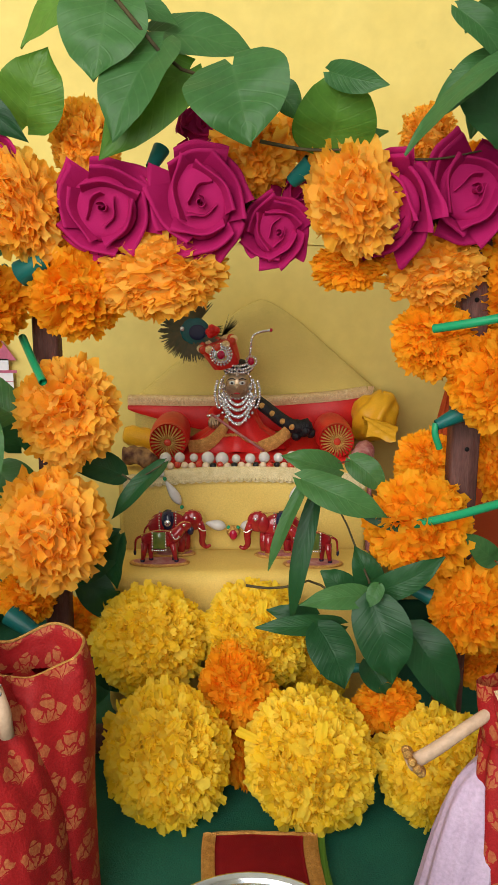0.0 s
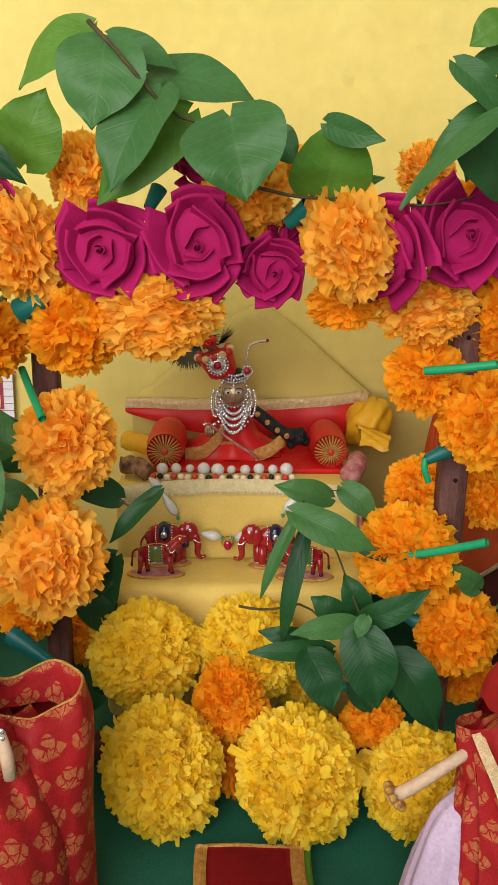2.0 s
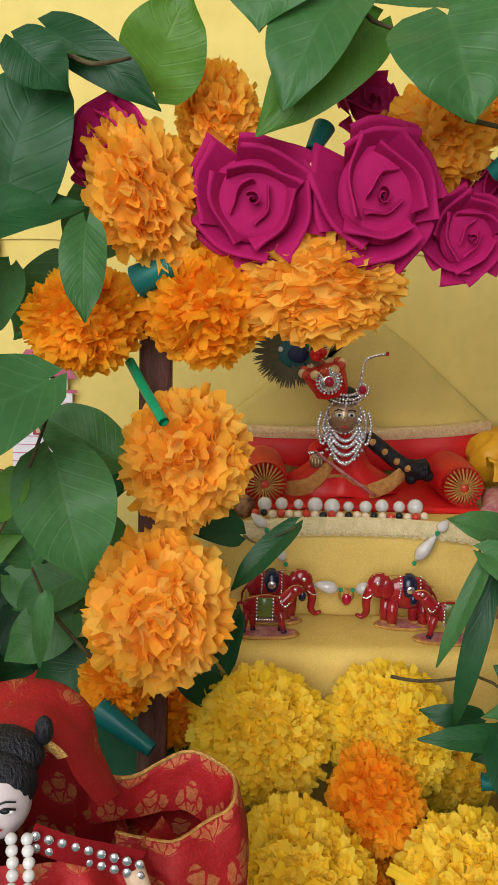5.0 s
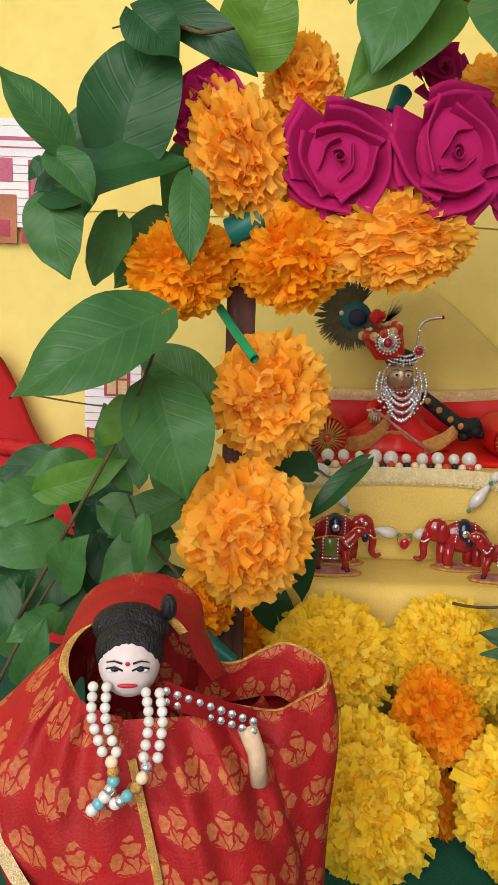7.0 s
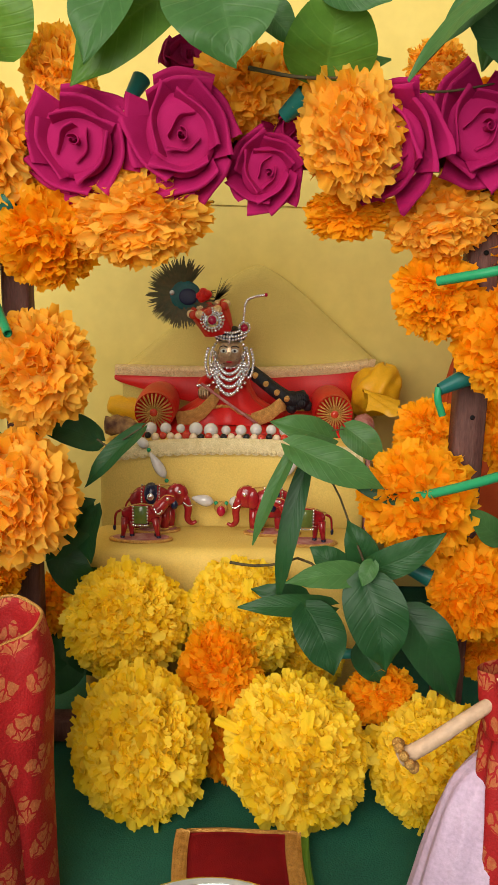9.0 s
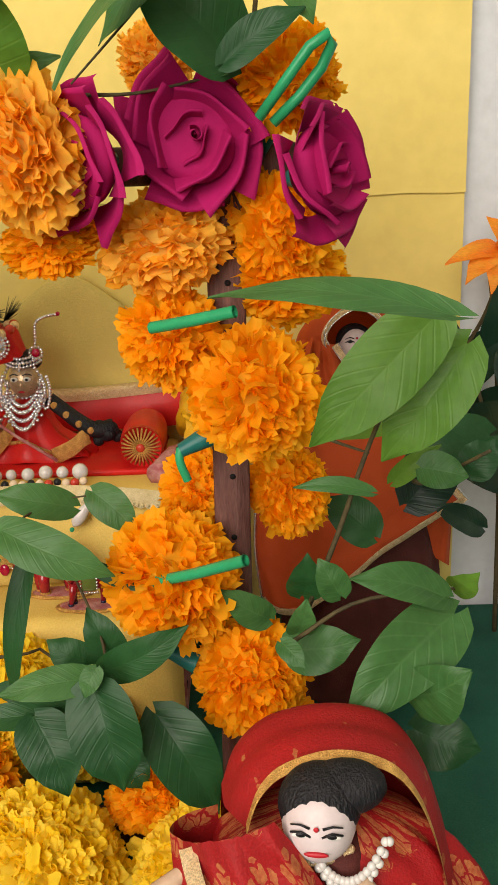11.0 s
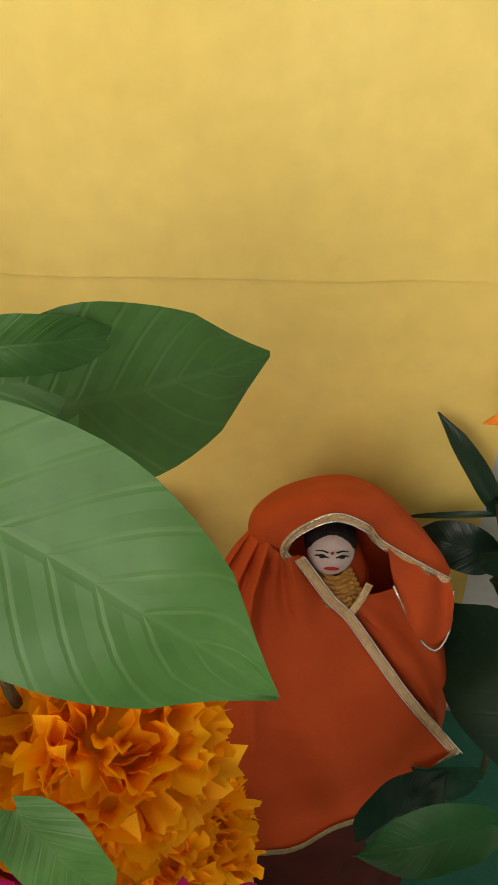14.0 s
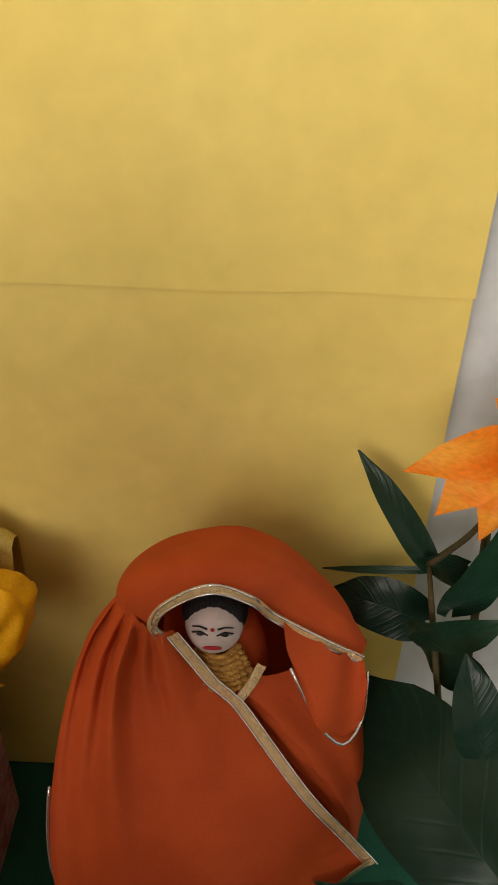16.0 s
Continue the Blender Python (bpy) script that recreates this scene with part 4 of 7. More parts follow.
sprig = branch("leafy_branch", [([(0.0680, 0.1200, 0.2170), (0.0770, 0.1200, 0.2130), (0.0960, 0.1100, 0.2260)], 0.0008)], "slender green leaves behind the marigold garland")
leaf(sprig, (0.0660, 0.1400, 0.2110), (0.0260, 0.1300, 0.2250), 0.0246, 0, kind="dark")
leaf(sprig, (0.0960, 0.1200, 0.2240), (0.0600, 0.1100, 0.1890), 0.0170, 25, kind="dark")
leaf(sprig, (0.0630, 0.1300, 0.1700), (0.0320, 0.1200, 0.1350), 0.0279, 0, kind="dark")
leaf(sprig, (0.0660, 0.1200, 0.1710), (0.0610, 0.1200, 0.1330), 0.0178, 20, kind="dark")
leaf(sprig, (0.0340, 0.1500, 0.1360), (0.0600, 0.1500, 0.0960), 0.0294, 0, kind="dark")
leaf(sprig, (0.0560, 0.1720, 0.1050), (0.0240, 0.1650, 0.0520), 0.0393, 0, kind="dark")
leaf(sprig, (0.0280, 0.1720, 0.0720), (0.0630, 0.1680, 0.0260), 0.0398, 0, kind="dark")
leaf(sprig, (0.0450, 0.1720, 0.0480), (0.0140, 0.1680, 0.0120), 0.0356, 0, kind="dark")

sprig = branch("leafy_branch", [([(0.1530, 0.1150, 0.1380), (0.1670, 0.1120, 0.1370), (0.1840, 0.1100, 0.1390), (0.1990, 0.1000, 0.1470), (0.2140, 0.0800, 0.1430), (0.2360, 0.0750, 0.1490)], 0.0011), ([(0.2360, 0.0750, 0.1490), (0.2300, 0.0900, 0.1630), (0.2140, 0.0950, 0.2000), (0.1890, 0.0900, 0.2210)], 0.0009), ([(0.1890, 0.0900, 0.2210), (0.2050, 0.1200, 0.2230), (0.2240, 0.1200, 0.2260)], 0.0007)], "dark green leafy sprig hanging before the step")
leaf(sprig, (0.2170, 0.1200, 0.2200), (0.1770, 0.1100, 0.2330), 0.0215, 10, kind="leaf")
leaf(sprig, (0.2260, 0.1300, 0.2250), (0.2500, 0.1200, 0.2040), 0.0220, 0, kind="leaf")
leaf(sprig, (0.1880, 0.0800, 0.2240), (0.2440, 0.0700, 0.2020), 0.0260, -10, kind="leaf")
leaf(sprig, (0.2290, 0.0900, 0.2000), (0.2630, 0.0800, 0.1890), 0.0096, 20, kind="dark")
leaf(sprig, (0.1900, 0.0800, 0.2210), (0.1650, 0.0700, 0.1660), 0.0109, 30, kind="leaf")
leaf(sprig, (0.1990, 0.0950, 0.2080), (0.1820, 0.0850, 0.1200), 0.0143, 15, kind="dark")
leaf(sprig, (0.2150, 0.0750, 0.1260), (0.1590, 0.0650, 0.1300), 0.0170, 20, kind="dark")
leaf(sprig, (0.2310, 0.0600, 0.1520), (0.1860, 0.0500, 0.1510), 0.0185, 15, kind="leaf")
leaf(sprig, (0.1990, 0.0650, 0.1290), (0.2160, 0.0500, 0.0930), 0.0335, -8, kind="dark")
leaf(sprig, (0.2310, 0.0550, 0.1520), (0.2440, 0.0400, 0.1010), 0.0398, 8, kind="dark")
leaf(sprig, (0.2590, 0.0700, 0.1250), (0.2900, 0.0550, 0.0740), 0.0369, -10, kind="dark")
leaf(sprig, (0.2350, 0.0700, 0.1510), (0.2780, 0.0600, 0.1780), 0.0210, 10, kind="dark")
leaf(sprig, (0.2390, 0.0900, 0.1420), (0.2250, 0.0900, 0.1750), 0.0227, 0, kind="dark")
leaf(sprig, (0.2250, 0.0900, 0.1430), (0.2030, 0.0900, 0.1580), 0.0208, 0, kind="dark")
leaf(sprig, (0.2010, 0.1000, 0.1220), (0.1670, 0.1000, 0.1260), 0.0155, 0, kind="dark")
leaf(sprig, (0.2360, 0.0900, 0.0930), (0.2510, 0.0800, 0.0720), 0.0231, 0, kind="dark")
leaf(sprig, (0.2170, 0.0950, 0.1160), (0.1950, 0.0900, 0.1020), 0.0232, 0, kind="dark")
leaf(sprig, (0.2350, 0.0500, 0.1640), (0.2290, 0.0450, 0.1510), 0.0112, 0, kind="leaf")

sprig = branch("leafy_branch", [([(0.3130, 0.1200, 0.4150), (0.3180, 0.1000, 0.4430), (0.3210, 0.0900, 0.4710), (0.3230, 0.0800, 0.5060), (0.3240, 0.0700, 0.5190)], 0.0013), ([(0.3210, 0.0900, 0.4720), (0.3240, 0.0900, 0.4780), (0.3300, 0.0800, 0.4840)], 0.0006)], "tall green leafy shoot rising from the arch corner")
leaf(sprig, (0.3240, 0.0750, 0.5190), (0.3660, 0.0610, 0.4990), 0.0310, -5, kind="leaf", heart=0.9)
leaf(sprig, (0.3200, 0.1200, 0.4960), (0.3640, 0.1300, 0.5030), 0.0343, -12, kind="leaf")
leaf(sprig, (0.3150, 0.1200, 0.5080), (0.3400, 0.1250, 0.5080), 0.0119, 20, kind="leaf")
leaf(sprig, (0.3330, 0.1000, 0.5080), (0.2970, 0.0850, 0.4830), 0.0231, 20, kind="leaf")
leaf(sprig, (0.3220, 0.0900, 0.4720), (0.3570, 0.0800, 0.5010), 0.0096, 35, kind="light")
leaf(sprig, (0.3210, 0.0900, 0.4770), (0.3000, 0.1000, 0.4620), 0.0197, 10, kind="light")
leaf(sprig, (0.3230, 0.0800, 0.5150), (0.3320, 0.0900, 0.5100), 0.0090, 10, kind="light")
leaf(sprig, (0.3290, 0.0680, 0.4620), (0.3420, 0.0640, 0.4430), 0.0154, 0, kind="leaf")
leaf(sprig, (0.3260, 0.0500, 0.4710), (0.3180, 0.0500, 0.4570), 0.0088, 0, kind="leaf")
leaf(sprig, (0.3050, 0.0660, 0.4290), (0.3380, 0.0600, 0.4490), 0.0169, 10, kind="dark")
leaf(sprig, (0.3130, 0.0900, 0.5030), (0.3010, 0.0900, 0.4890), 0.0144, 0, kind="leaf")
leaf(sprig, (0.3210, 0.0800, 0.5180), (0.3170, 0.0700, 0.5280), 0.0124, 0, kind="leaf")
leaf(sprig, (0.2980, 0.1100, 0.4650), (0.2900, 0.1000, 0.4350), 0.0172, 10, kind="leaf")
leaf(sprig, (0.3040, 0.0800, 0.4290), (0.2970, 0.0700, 0.4260), 0.0132, 0, kind="leaf")

sprig = branch("leafy_branch", [([(0.2440, 0.0800, 0.4200), (0.2690, 0.0850, 0.4210), (0.3030, 0.0900, 0.4280)], 0.0009), ([(0.2950, 0.0700, 0.4770), (0.2700, 0.0700, 0.4510), (0.2430, 0.0600, 0.4220)], 0.0008)], "green branch arching over the magenta roses")
leaf(sprig, (0.2900, 0.0400, 0.4680), (0.2370, 0.0400, 0.4200), 0.0189, 35, kind="leaf")
leaf(sprig, (0.2920, 0.0600, 0.4750), (0.2540, 0.0600, 0.4370), 0.0221, 15, kind="leaf")
leaf(sprig, (0.3100, 0.0800, 0.4320), (0.2700, 0.0700, 0.4690), 0.0457, 0, kind="dark")
leaf(sprig, (0.2660, 0.0500, 0.4950), (0.2950, 0.0500, 0.4660), 0.0190, 10, kind="leaf")
leaf(sprig, (0.2940, 0.0500, 0.5170), (0.2730, 0.0500, 0.5040), 0.0225, 0, kind="light")
leaf(sprig, (0.2980, 0.0600, 0.5020), (0.2730, 0.0600, 0.4860), 0.0186, 0, kind="leaf")

sprig = branch("leafy_branch", [([(0.3370, 0.0600, 0.1870), (0.3500, 0.0500, 0.2280), (0.3620, 0.0400, 0.2720), (0.3830, 0.0300, 0.3290)], 0.0014), ([(0.3380, 0.0500, 0.2750), (0.3510, 0.0450, 0.2710), (0.3620, 0.0400, 0.2680)], 0.0010), ([(0.3290, 0.0500, 0.1740), (0.3600, 0.0500, 0.1930), (0.4100, 0.0500, 0.1980)], 0.0012)], "green leafy sprig beside the rust-veiled doll")
leaf(sprig, (0.3700, -0.0600, 0.3400), (0.2960, -0.0300, 0.3470), 0.0164, 30, kind="leaf")
leaf(sprig, (0.3850, 0.0200, 0.3300), (0.3340, 0.0200, 0.2770), 0.0345, -5, kind="light")
leaf(sprig, (0.4000, 0.0300, 0.3160), (0.3650, 0.0300, 0.2670), 0.0342, 8, kind="light")
leaf(sprig, (0.3630, 0.0400, 0.2500), (0.3290, 0.0400, 0.2540), 0.0083, 10, kind="leaf")
leaf(sprig, (0.3950, 0.0300, 0.2030), (0.3520, 0.0200, 0.2190), 0.0205, 15, kind="leaf")
leaf(sprig, (0.3990, 0.0300, 0.1950), (0.3470, 0.0000, 0.1610), 0.0364, -5, kind="leaf")
leaf(sprig, (0.3790, 0.0200, 0.1610), (0.3980, 0.0000, 0.1830), 0.0319, 0, kind="leaf")
leaf(sprig, (0.3260, 0.0600, 0.1640), (0.3600, 0.0500, 0.1730), 0.0270, 0, kind="leaf")
leaf(sprig, (0.3190, 0.0900, 0.1650), (0.2950, 0.0800, 0.1870), 0.0188, 0, kind="leaf")
leaf(sprig, (0.3310, 0.0600, 0.1720), (0.3350, 0.0500, 0.1940), 0.0151, 0, kind="leaf")
leaf(sprig, (0.3340, 0.0600, 0.1920), (0.3360, 0.0500, 0.2170), 0.0206, 0, kind="dark")
leaf(sprig, (0.3510, 0.0500, 0.1960), (0.3410, 0.0500, 0.2150), 0.0173, 0, kind="leaf")
leaf(sprig, (0.3820, 0.0300, 0.1370), (0.4110, 0.0200, 0.1310), 0.0305, 0, kind="dark")
leaf(sprig, (0.3220, 0.0400, 0.1790), (0.3320, 0.0300, 0.1710), 0.0109, 0, kind="leaf")
leaf(sprig, (0.4040, 0.0500, 0.1980), (0.4090, 0.0300, 0.2130), 0.0152, 0, kind="light")

sprig = branch("leafy_branch", [([(0.4080, 0.1600, 0.2140), (0.4150, 0.1500, 0.2170), (0.4400, 0.1200, 0.2430)], 0.0016)], "low green leaves at the foot of the rust-veiled doll")
leaf(sprig, (0.4640, 0.2000, 0.2290), (0.4060, 0.1900, 0.2150), 0.0373, 0, kind="dark")
leaf(sprig, (0.3960, 0.1600, 0.2140), (0.4210, 0.1500, 0.2380), 0.0140, 10, kind="light")
leaf(sprig, (0.4000, 0.1200, 0.2600), (0.3460, 0.1200, 0.2550), 0.0204, 20, kind="light")
leaf(sprig, (0.3870, 0.1700, 0.1760), (0.3570, 0.1800, 0.1990), 0.0309, 0, kind="dark")
leaf(sprig, (0.4380, 0.1500, 0.2200), (0.4520, 0.1500, 0.2410), 0.0252, 0, kind="dark")
leaf(sprig, (0.4050, 0.1300, 0.2320), (0.4290, 0.1200, 0.2290), 0.0236, 0, kind="leaf")

sprig = branch("artificial_plant", [([(0.5370, 0.3300, 0.0400), (0.5000, 0.3500, 0.2270), (0.4970, 0.3800, 0.2530)], 0.0020), ([(0.4970, 0.3800, 0.2530), (0.5090, 0.3700, 0.2820), (0.5160, 0.3600, 0.3150)], 0.0020)], "dark green plastic foliage plant against the wall")
leaf(sprig, (0.5260, 0.2600, 0.1840), (0.4670, 0.3600, 0.1940), 0.0789, -10, kind="fake")
leaf(sprig, (0.4990, 0.3850, 0.2480), (0.4610, 0.4020, 0.3030), 0.0166, 20, kind="fake")
leaf(sprig, (0.5030, 0.3900, 0.2390), (0.4480, 0.4040, 0.2220), 0.0040, 20, kind="fake")
leaf(sprig, (0.5010, 0.3800, 0.2120), (0.4510, 0.3900, 0.2210), 0.0346, 0, kind="fake")
leaf(sprig, (0.5070, 0.3600, 0.2440), (0.5140, 0.3400, 0.3170), 0.0267, 10, kind="fake")
leaf(sprig, (0.4910, 0.3600, 0.2270), (0.5220, 0.3300, 0.2690), 0.0229, 0, kind="fake")
leaf(sprig, (0.5140, 0.3000, 0.2230), (0.5050, 0.3200, 0.2610), 0.0262, 10, kind="fake")
leaf(sprig, (0.4870, 0.2800, 0.1350), (0.4480, 0.2700, 0.1580), 0.0234, 0, kind="fake")
leaf(sprig, (0.5120, 0.3700, 0.2640), (0.4970, 0.4000, 0.2320), 0.0247, 0, kind="fake")
leaf(sprig, (0.5230, 0.3400, 0.2210), (0.4980, 0.3700, 0.2020), 0.0247, 0, kind="fake")
leaf(sprig, (0.4170, 0.2200, 0.1780), (0.4570, 0.2400, 0.2040), 0.0414, 0, kind="fake")




# ---------------------------------------------------------------- straws and loose calyxes on the garland
def straw(pts, r, label, hollow=True):
    top = thing("green_straw", Matrix.Translation(pts[0]), label, "straw", "straws on the garland")
    bm = bmesh.new()
    rod(bm, curve_pts(pts, 8), r, 0, 12, cap=not hollow)
    if hollow:
        rod(bm, curve_pts(pts, 8), r * 0.78, 0, 12, cap=False)
    bm.transform(top.matrix_basis.inverted())
    part("tube", bm, "straw", top)
    return top


ST = "short green plastic straw used as a flower stem"
straw([(0.006, 0.115, 0.311), (0.016, 0.096, 0.299), (0.027, 0.075, 0.287)], 0.0026, ST)
straw([(0.268, 0.078, 0.320), (0.285, 0.066, 0.324), (0.306, 0.055, 0.329)], 0.0028, ST)
straw([(0.262, 0.078, 0.194), (0.284, 0.062, 0.205), (0.307, 0.045, 0.218)], 0.0028, ST)
straw([(0.319, 0.070, 0.408), (0.3320, 0.064, 0.424), (0.3425, 0.060, 0.4365), (0.3490, 0.062, 0.4375), (0.3475, 0.067, 0.430), (0.3380, 0.070, 0.418), (0.3250, 0.073, 0.406)], 0.0023,
      "green plastic straw bent double beside a rose", hollow=False)


def cone_calyx(a, b, r1, r2):
    top = thing("flower_calyx", Matrix.Translation(a), "teal plastic calyx cone pulled off its flower", "flower calyx", "loose calyxes")
    bm = bmesh.new()
    rod(bm, [a, tuple(a[i] * 0.5 + b[i] * 0.5 for i in range(3)), b], r1, 0, 14, r2, cap=False)
    rod(bm, [a, tuple(a[i] * 0.5 + b[i] * 0.5 for i in range(3)), b], r1 * 0.85, 0, 14, r2 * 0.8, cap=False)
    bm.transform(top.matrix_basis.inverted())
    part("cone", bm, "teal", top)


cone_calyx((0.303, 0.100, 0.268), (0.277, 0.096, 0.256), 0.0072, 0.0035)
straw([(0.277, 0.098, 0.257), (0.2765, 0.097, 0.250), (0.280, 0.097, 0.240)], 0.0022, ST)
cone_calyx((0.180, 0.095, 0.408), (0.192, 0.088, 0.418), 0.0042, 0.0066)
cone_calyx((0.100, 0.105, 0.428), (0.094, 0.098, 0.416), 0.0055, 0.0035)
cone_calyx((0.205, 0.10, 0.083), (0.232, 0.095, 0.085), 0.0050, 0.0032)
cone_calyx((0.280, 0.10, 0.135), (0.262, 0.105, 0.142), 0.0060, 0.0034)
cone_calyx((0.022, 0.085, 0.108), (-0.008, 0.098, 0.124), 0.0040, 0.0075)
cone_calyx((0.012, 0.095, 0.352), (0.030, 0.09, 0.362), 0.0085, 0.006)


# ---------------------------------------------------------------- tiered bed of the deity
def soft_block(name, lo, hi, material, label, bev=0.006, rough=0.0012):
    """A cloth-covered block with softly uneven faces."""
    bm = bmesh.new()
    box(bm, lo, hi, 0, bev, 3)
    bmesh.ops.subdivide_edges(bm, edges=[e for e in bm.edges if e.calc_length() > 0.03], cuts=14, use_grid_fill=True)
    for v in bm.verts:
        p = v.co
        k = rough * (nz(p.x, p.y, p.z, 45) + 0.6 * nz(p.x, p.y, p.z + 3, 110))
        v.co += Vector((k * 0.4, -k, k * 0.6))
    return tagged(finish(name, bm, material), label, "altar step")


soft_block("altar_step", (0.044, 0.178, 0.0), (0.262, 0.2475, 0.1215), "bed_cloth", "low step draped in thin yellow cloth", 0.010)
bed = soft_block("altar_bed", (0.047, 0.2485, 0.0), (0.258, 0.3925, 0.184), "bed_cloth", "raised bed block covered in thin yellow cloth", 0.006)
bm = bmesh.new()
box(bm, (0.2585, 0.256, 0.0), (0.2625, 0.388, 0.178), 0, 0.001)
part("side_panel", bm, "rose_brocade", bed, "dusty rose brocade side panel", smooth=False)
for k in range(9):
    bm = bmesh.new()
    box(bm, (0.2626, 0.262 + 0.014 * k, 0.02 + 0.016 * k), (0.2632, 0.2645 + 0.014 * k, 0.027 + 0.016 * k), 0)
    part("stitch", bm, "black", bed, smooth=False)

# lace along the bed's front edge
lace = thing("lace_trim", Matrix.Translation((0.152, 0.2465, 0.18)), "cream crocheted lace edging along the bed", "lace")
bm = bmesh.new()
rows = []
for i in range(121):
    u = i / 120
    x = 0.052 + 0.203 * u
    sag = 0.004 * math.sin(math.pi * u) - 0.004 * abs(2 * u - 1) ** 3
    sc = 0.0014 * abs(math.sin(u * math.pi * 30))
    rows.append([(x, 0.2505, 0.1865 + sag), (x, 0.2460, 0.1840 + sag), (x, 0.2448, 0.1795 + sag), (x, 0.2446, 0.1755 + sag - sc)])
skin_grid(bm, rows)
bm.transform(lace.matrix_basis.inverted())
part("lace_band", bm, "lace", lace)
bm = bmesh.new()
for i in range(60):
    u = (i + 0.5) / 60
    z = 0.1768 + 0.004 * math.sin(math.pi * u) - 0.004 * abs(2 * u - 1) ** 3
    ball(bm, (0.052 + 0.203 * u, 0.2443, z), 0.00125, 0, 6)
bm.transform(lace.matrix_basis.inverted())
part("lace_knots", bm, "lace", lace)

# backrest: mound of sheer net, red border band, satin tail
backrest = thing("backrest", Matrix.Translation((0.165, 0.395, 0.184)), "arched backrest draped in sheer yellow net", "backrest")


def arch_z(x):
    u = (x - 0.172) / 0.128
    return 0.222 + 0.099 * max(0.0, 1 - abs(u) ** 1.35) ** 1.0 * (0.90 + 0.10 * math.cos(u * 3))


bm = bmesh.new()
rows_f, rows_b = [], []
for i in range(61):
    x = 0.046 + 0.242 * i / 60
    top = arch_z(x)
    rows_f.append([(x, 0.398 - 0.004 * math.sin(math.pi * j / 10) + 0.0012 * nz(x, j * 0.02, 2, 60), 0.18 + (top - 0.18) * j / 10) for j in range(11)] +
                  [(x, 0.404, top + 0.0015), (x, 0.409, top - 0.002), (x, 0.409, 0.18)])
skin_grid(bm, rows_f)
bm.transform(backrest.matrix_basis.inverted())
part("net_cover", bm, "net_cloth", backrest)

bm = bmesh.new()
NB = 50
band, hem, tab = [], [], []
for i in range(NB + 1):
    u = i / NB
    x = 0.040 + 0.236 * u
    zt = 0.228 + 0.003 * math.sin(5 * u + 1) * u - 0.004 * math.sin(math.pi * u) + 0.010 * u
    dep = 0.004 + 0.024 * min(1, u * 3.2) ** 0.8 - 0.004 * math.sin(u * 4)
    y = 0.386 - 0.006 * math.sin(math.pi * u) + 0.0015 * math.sin(19 * u)
    hem.append([(x, y + 0.010, zt + 0.0005), (x, y - 0.0010, zt), (x, y - 0.0016, zt - 0.004), (x, y - 0.0012, zt - 0.0085)])
    band.append([(x, y, zt - 0.0082), (x, y - 0.004, zt - 0.0082 - dep * 0.4), (x, y - 0.002 + 0.001 * math.sin(9 * u), zt - 0.0082 - dep)])
skin_grid(bm, band, 0, uvs=lambda a, b: (a * 0.0048, b * 0.008))
skin_grid(bm, hem, 1)
for k in range(2):
    x = 0.276 + 0.006 * k
    tab.append([(x + 0.001, 0.386, 0.2385), (x - 0.001, 0.3845, 0.228), (x - 0.004, 0.385, 0.210)])
skin_grid(bm, tab, 1)
bm.transform(backrest.matrix_basis.inverted())
part("border_band", bm, ["red_satin", "gold_pale"], backrest, "red brocade band with a pale gold border")

bm = bmesh.new()
rows = []
for i in range(33):
    u = i / 32
    th = math.pi * (0.02 + 0.96 * u)
    row = []
    for j in range(49):
        q = 2 * math.pi * j / 48
        d = Vector((math.sin(th) * math.cos(q), math.sin(th) * math.sin(q), math.cos(th)))
        k = 1 + 0.08 * (1 - 1.8 * abs(math.sin(3 * q + 3.5 * u))) * math.sin(th) + 0.14 * nz(d.x, d.y, d.z + 2, 2.2) + 0.06 * (1 - 1.8 * abs(math.sin(6 * u + 1.5 * q)))
        row.append(Vector((0.2815, 0.366, 0.213)) + Vector((d.x * 0.023 * k + 0.006 * d.z, d.y * 0.026 * k, d.z * 0.024 * k)))
    rows.append(row)
skin_grid(bm, rows)
bm.transform(backrest.matrix_basis.inverted())
part("satin_fold", bm, "satin_yellow", backrest, "crumpled yellow satin tail")
bm = bmesh.new()
rows = []
for i in range(21):
    u = i / 20
    rows.append([(0.266 + 0.028 * u + 0.002 * math.sin(9 * v + 4 * u), 0.318 + 0.03 * v - 0.008 * u, 0.192 + 0.026 * math.sin(math.pi * (0.12 + 0.8 * v)) * (1 - 0.35 * u) + 0.0016 * math.sin(31 * v + 7 * u))
                 for v in [j / 16 for j in range(17)]])
skin_grid(bm, rows)
bm.transform(backrest.matrix_basis.inverted())
part("satin_roll", bm, "satin_yellow", backrest, "rolled end of yellow satin")


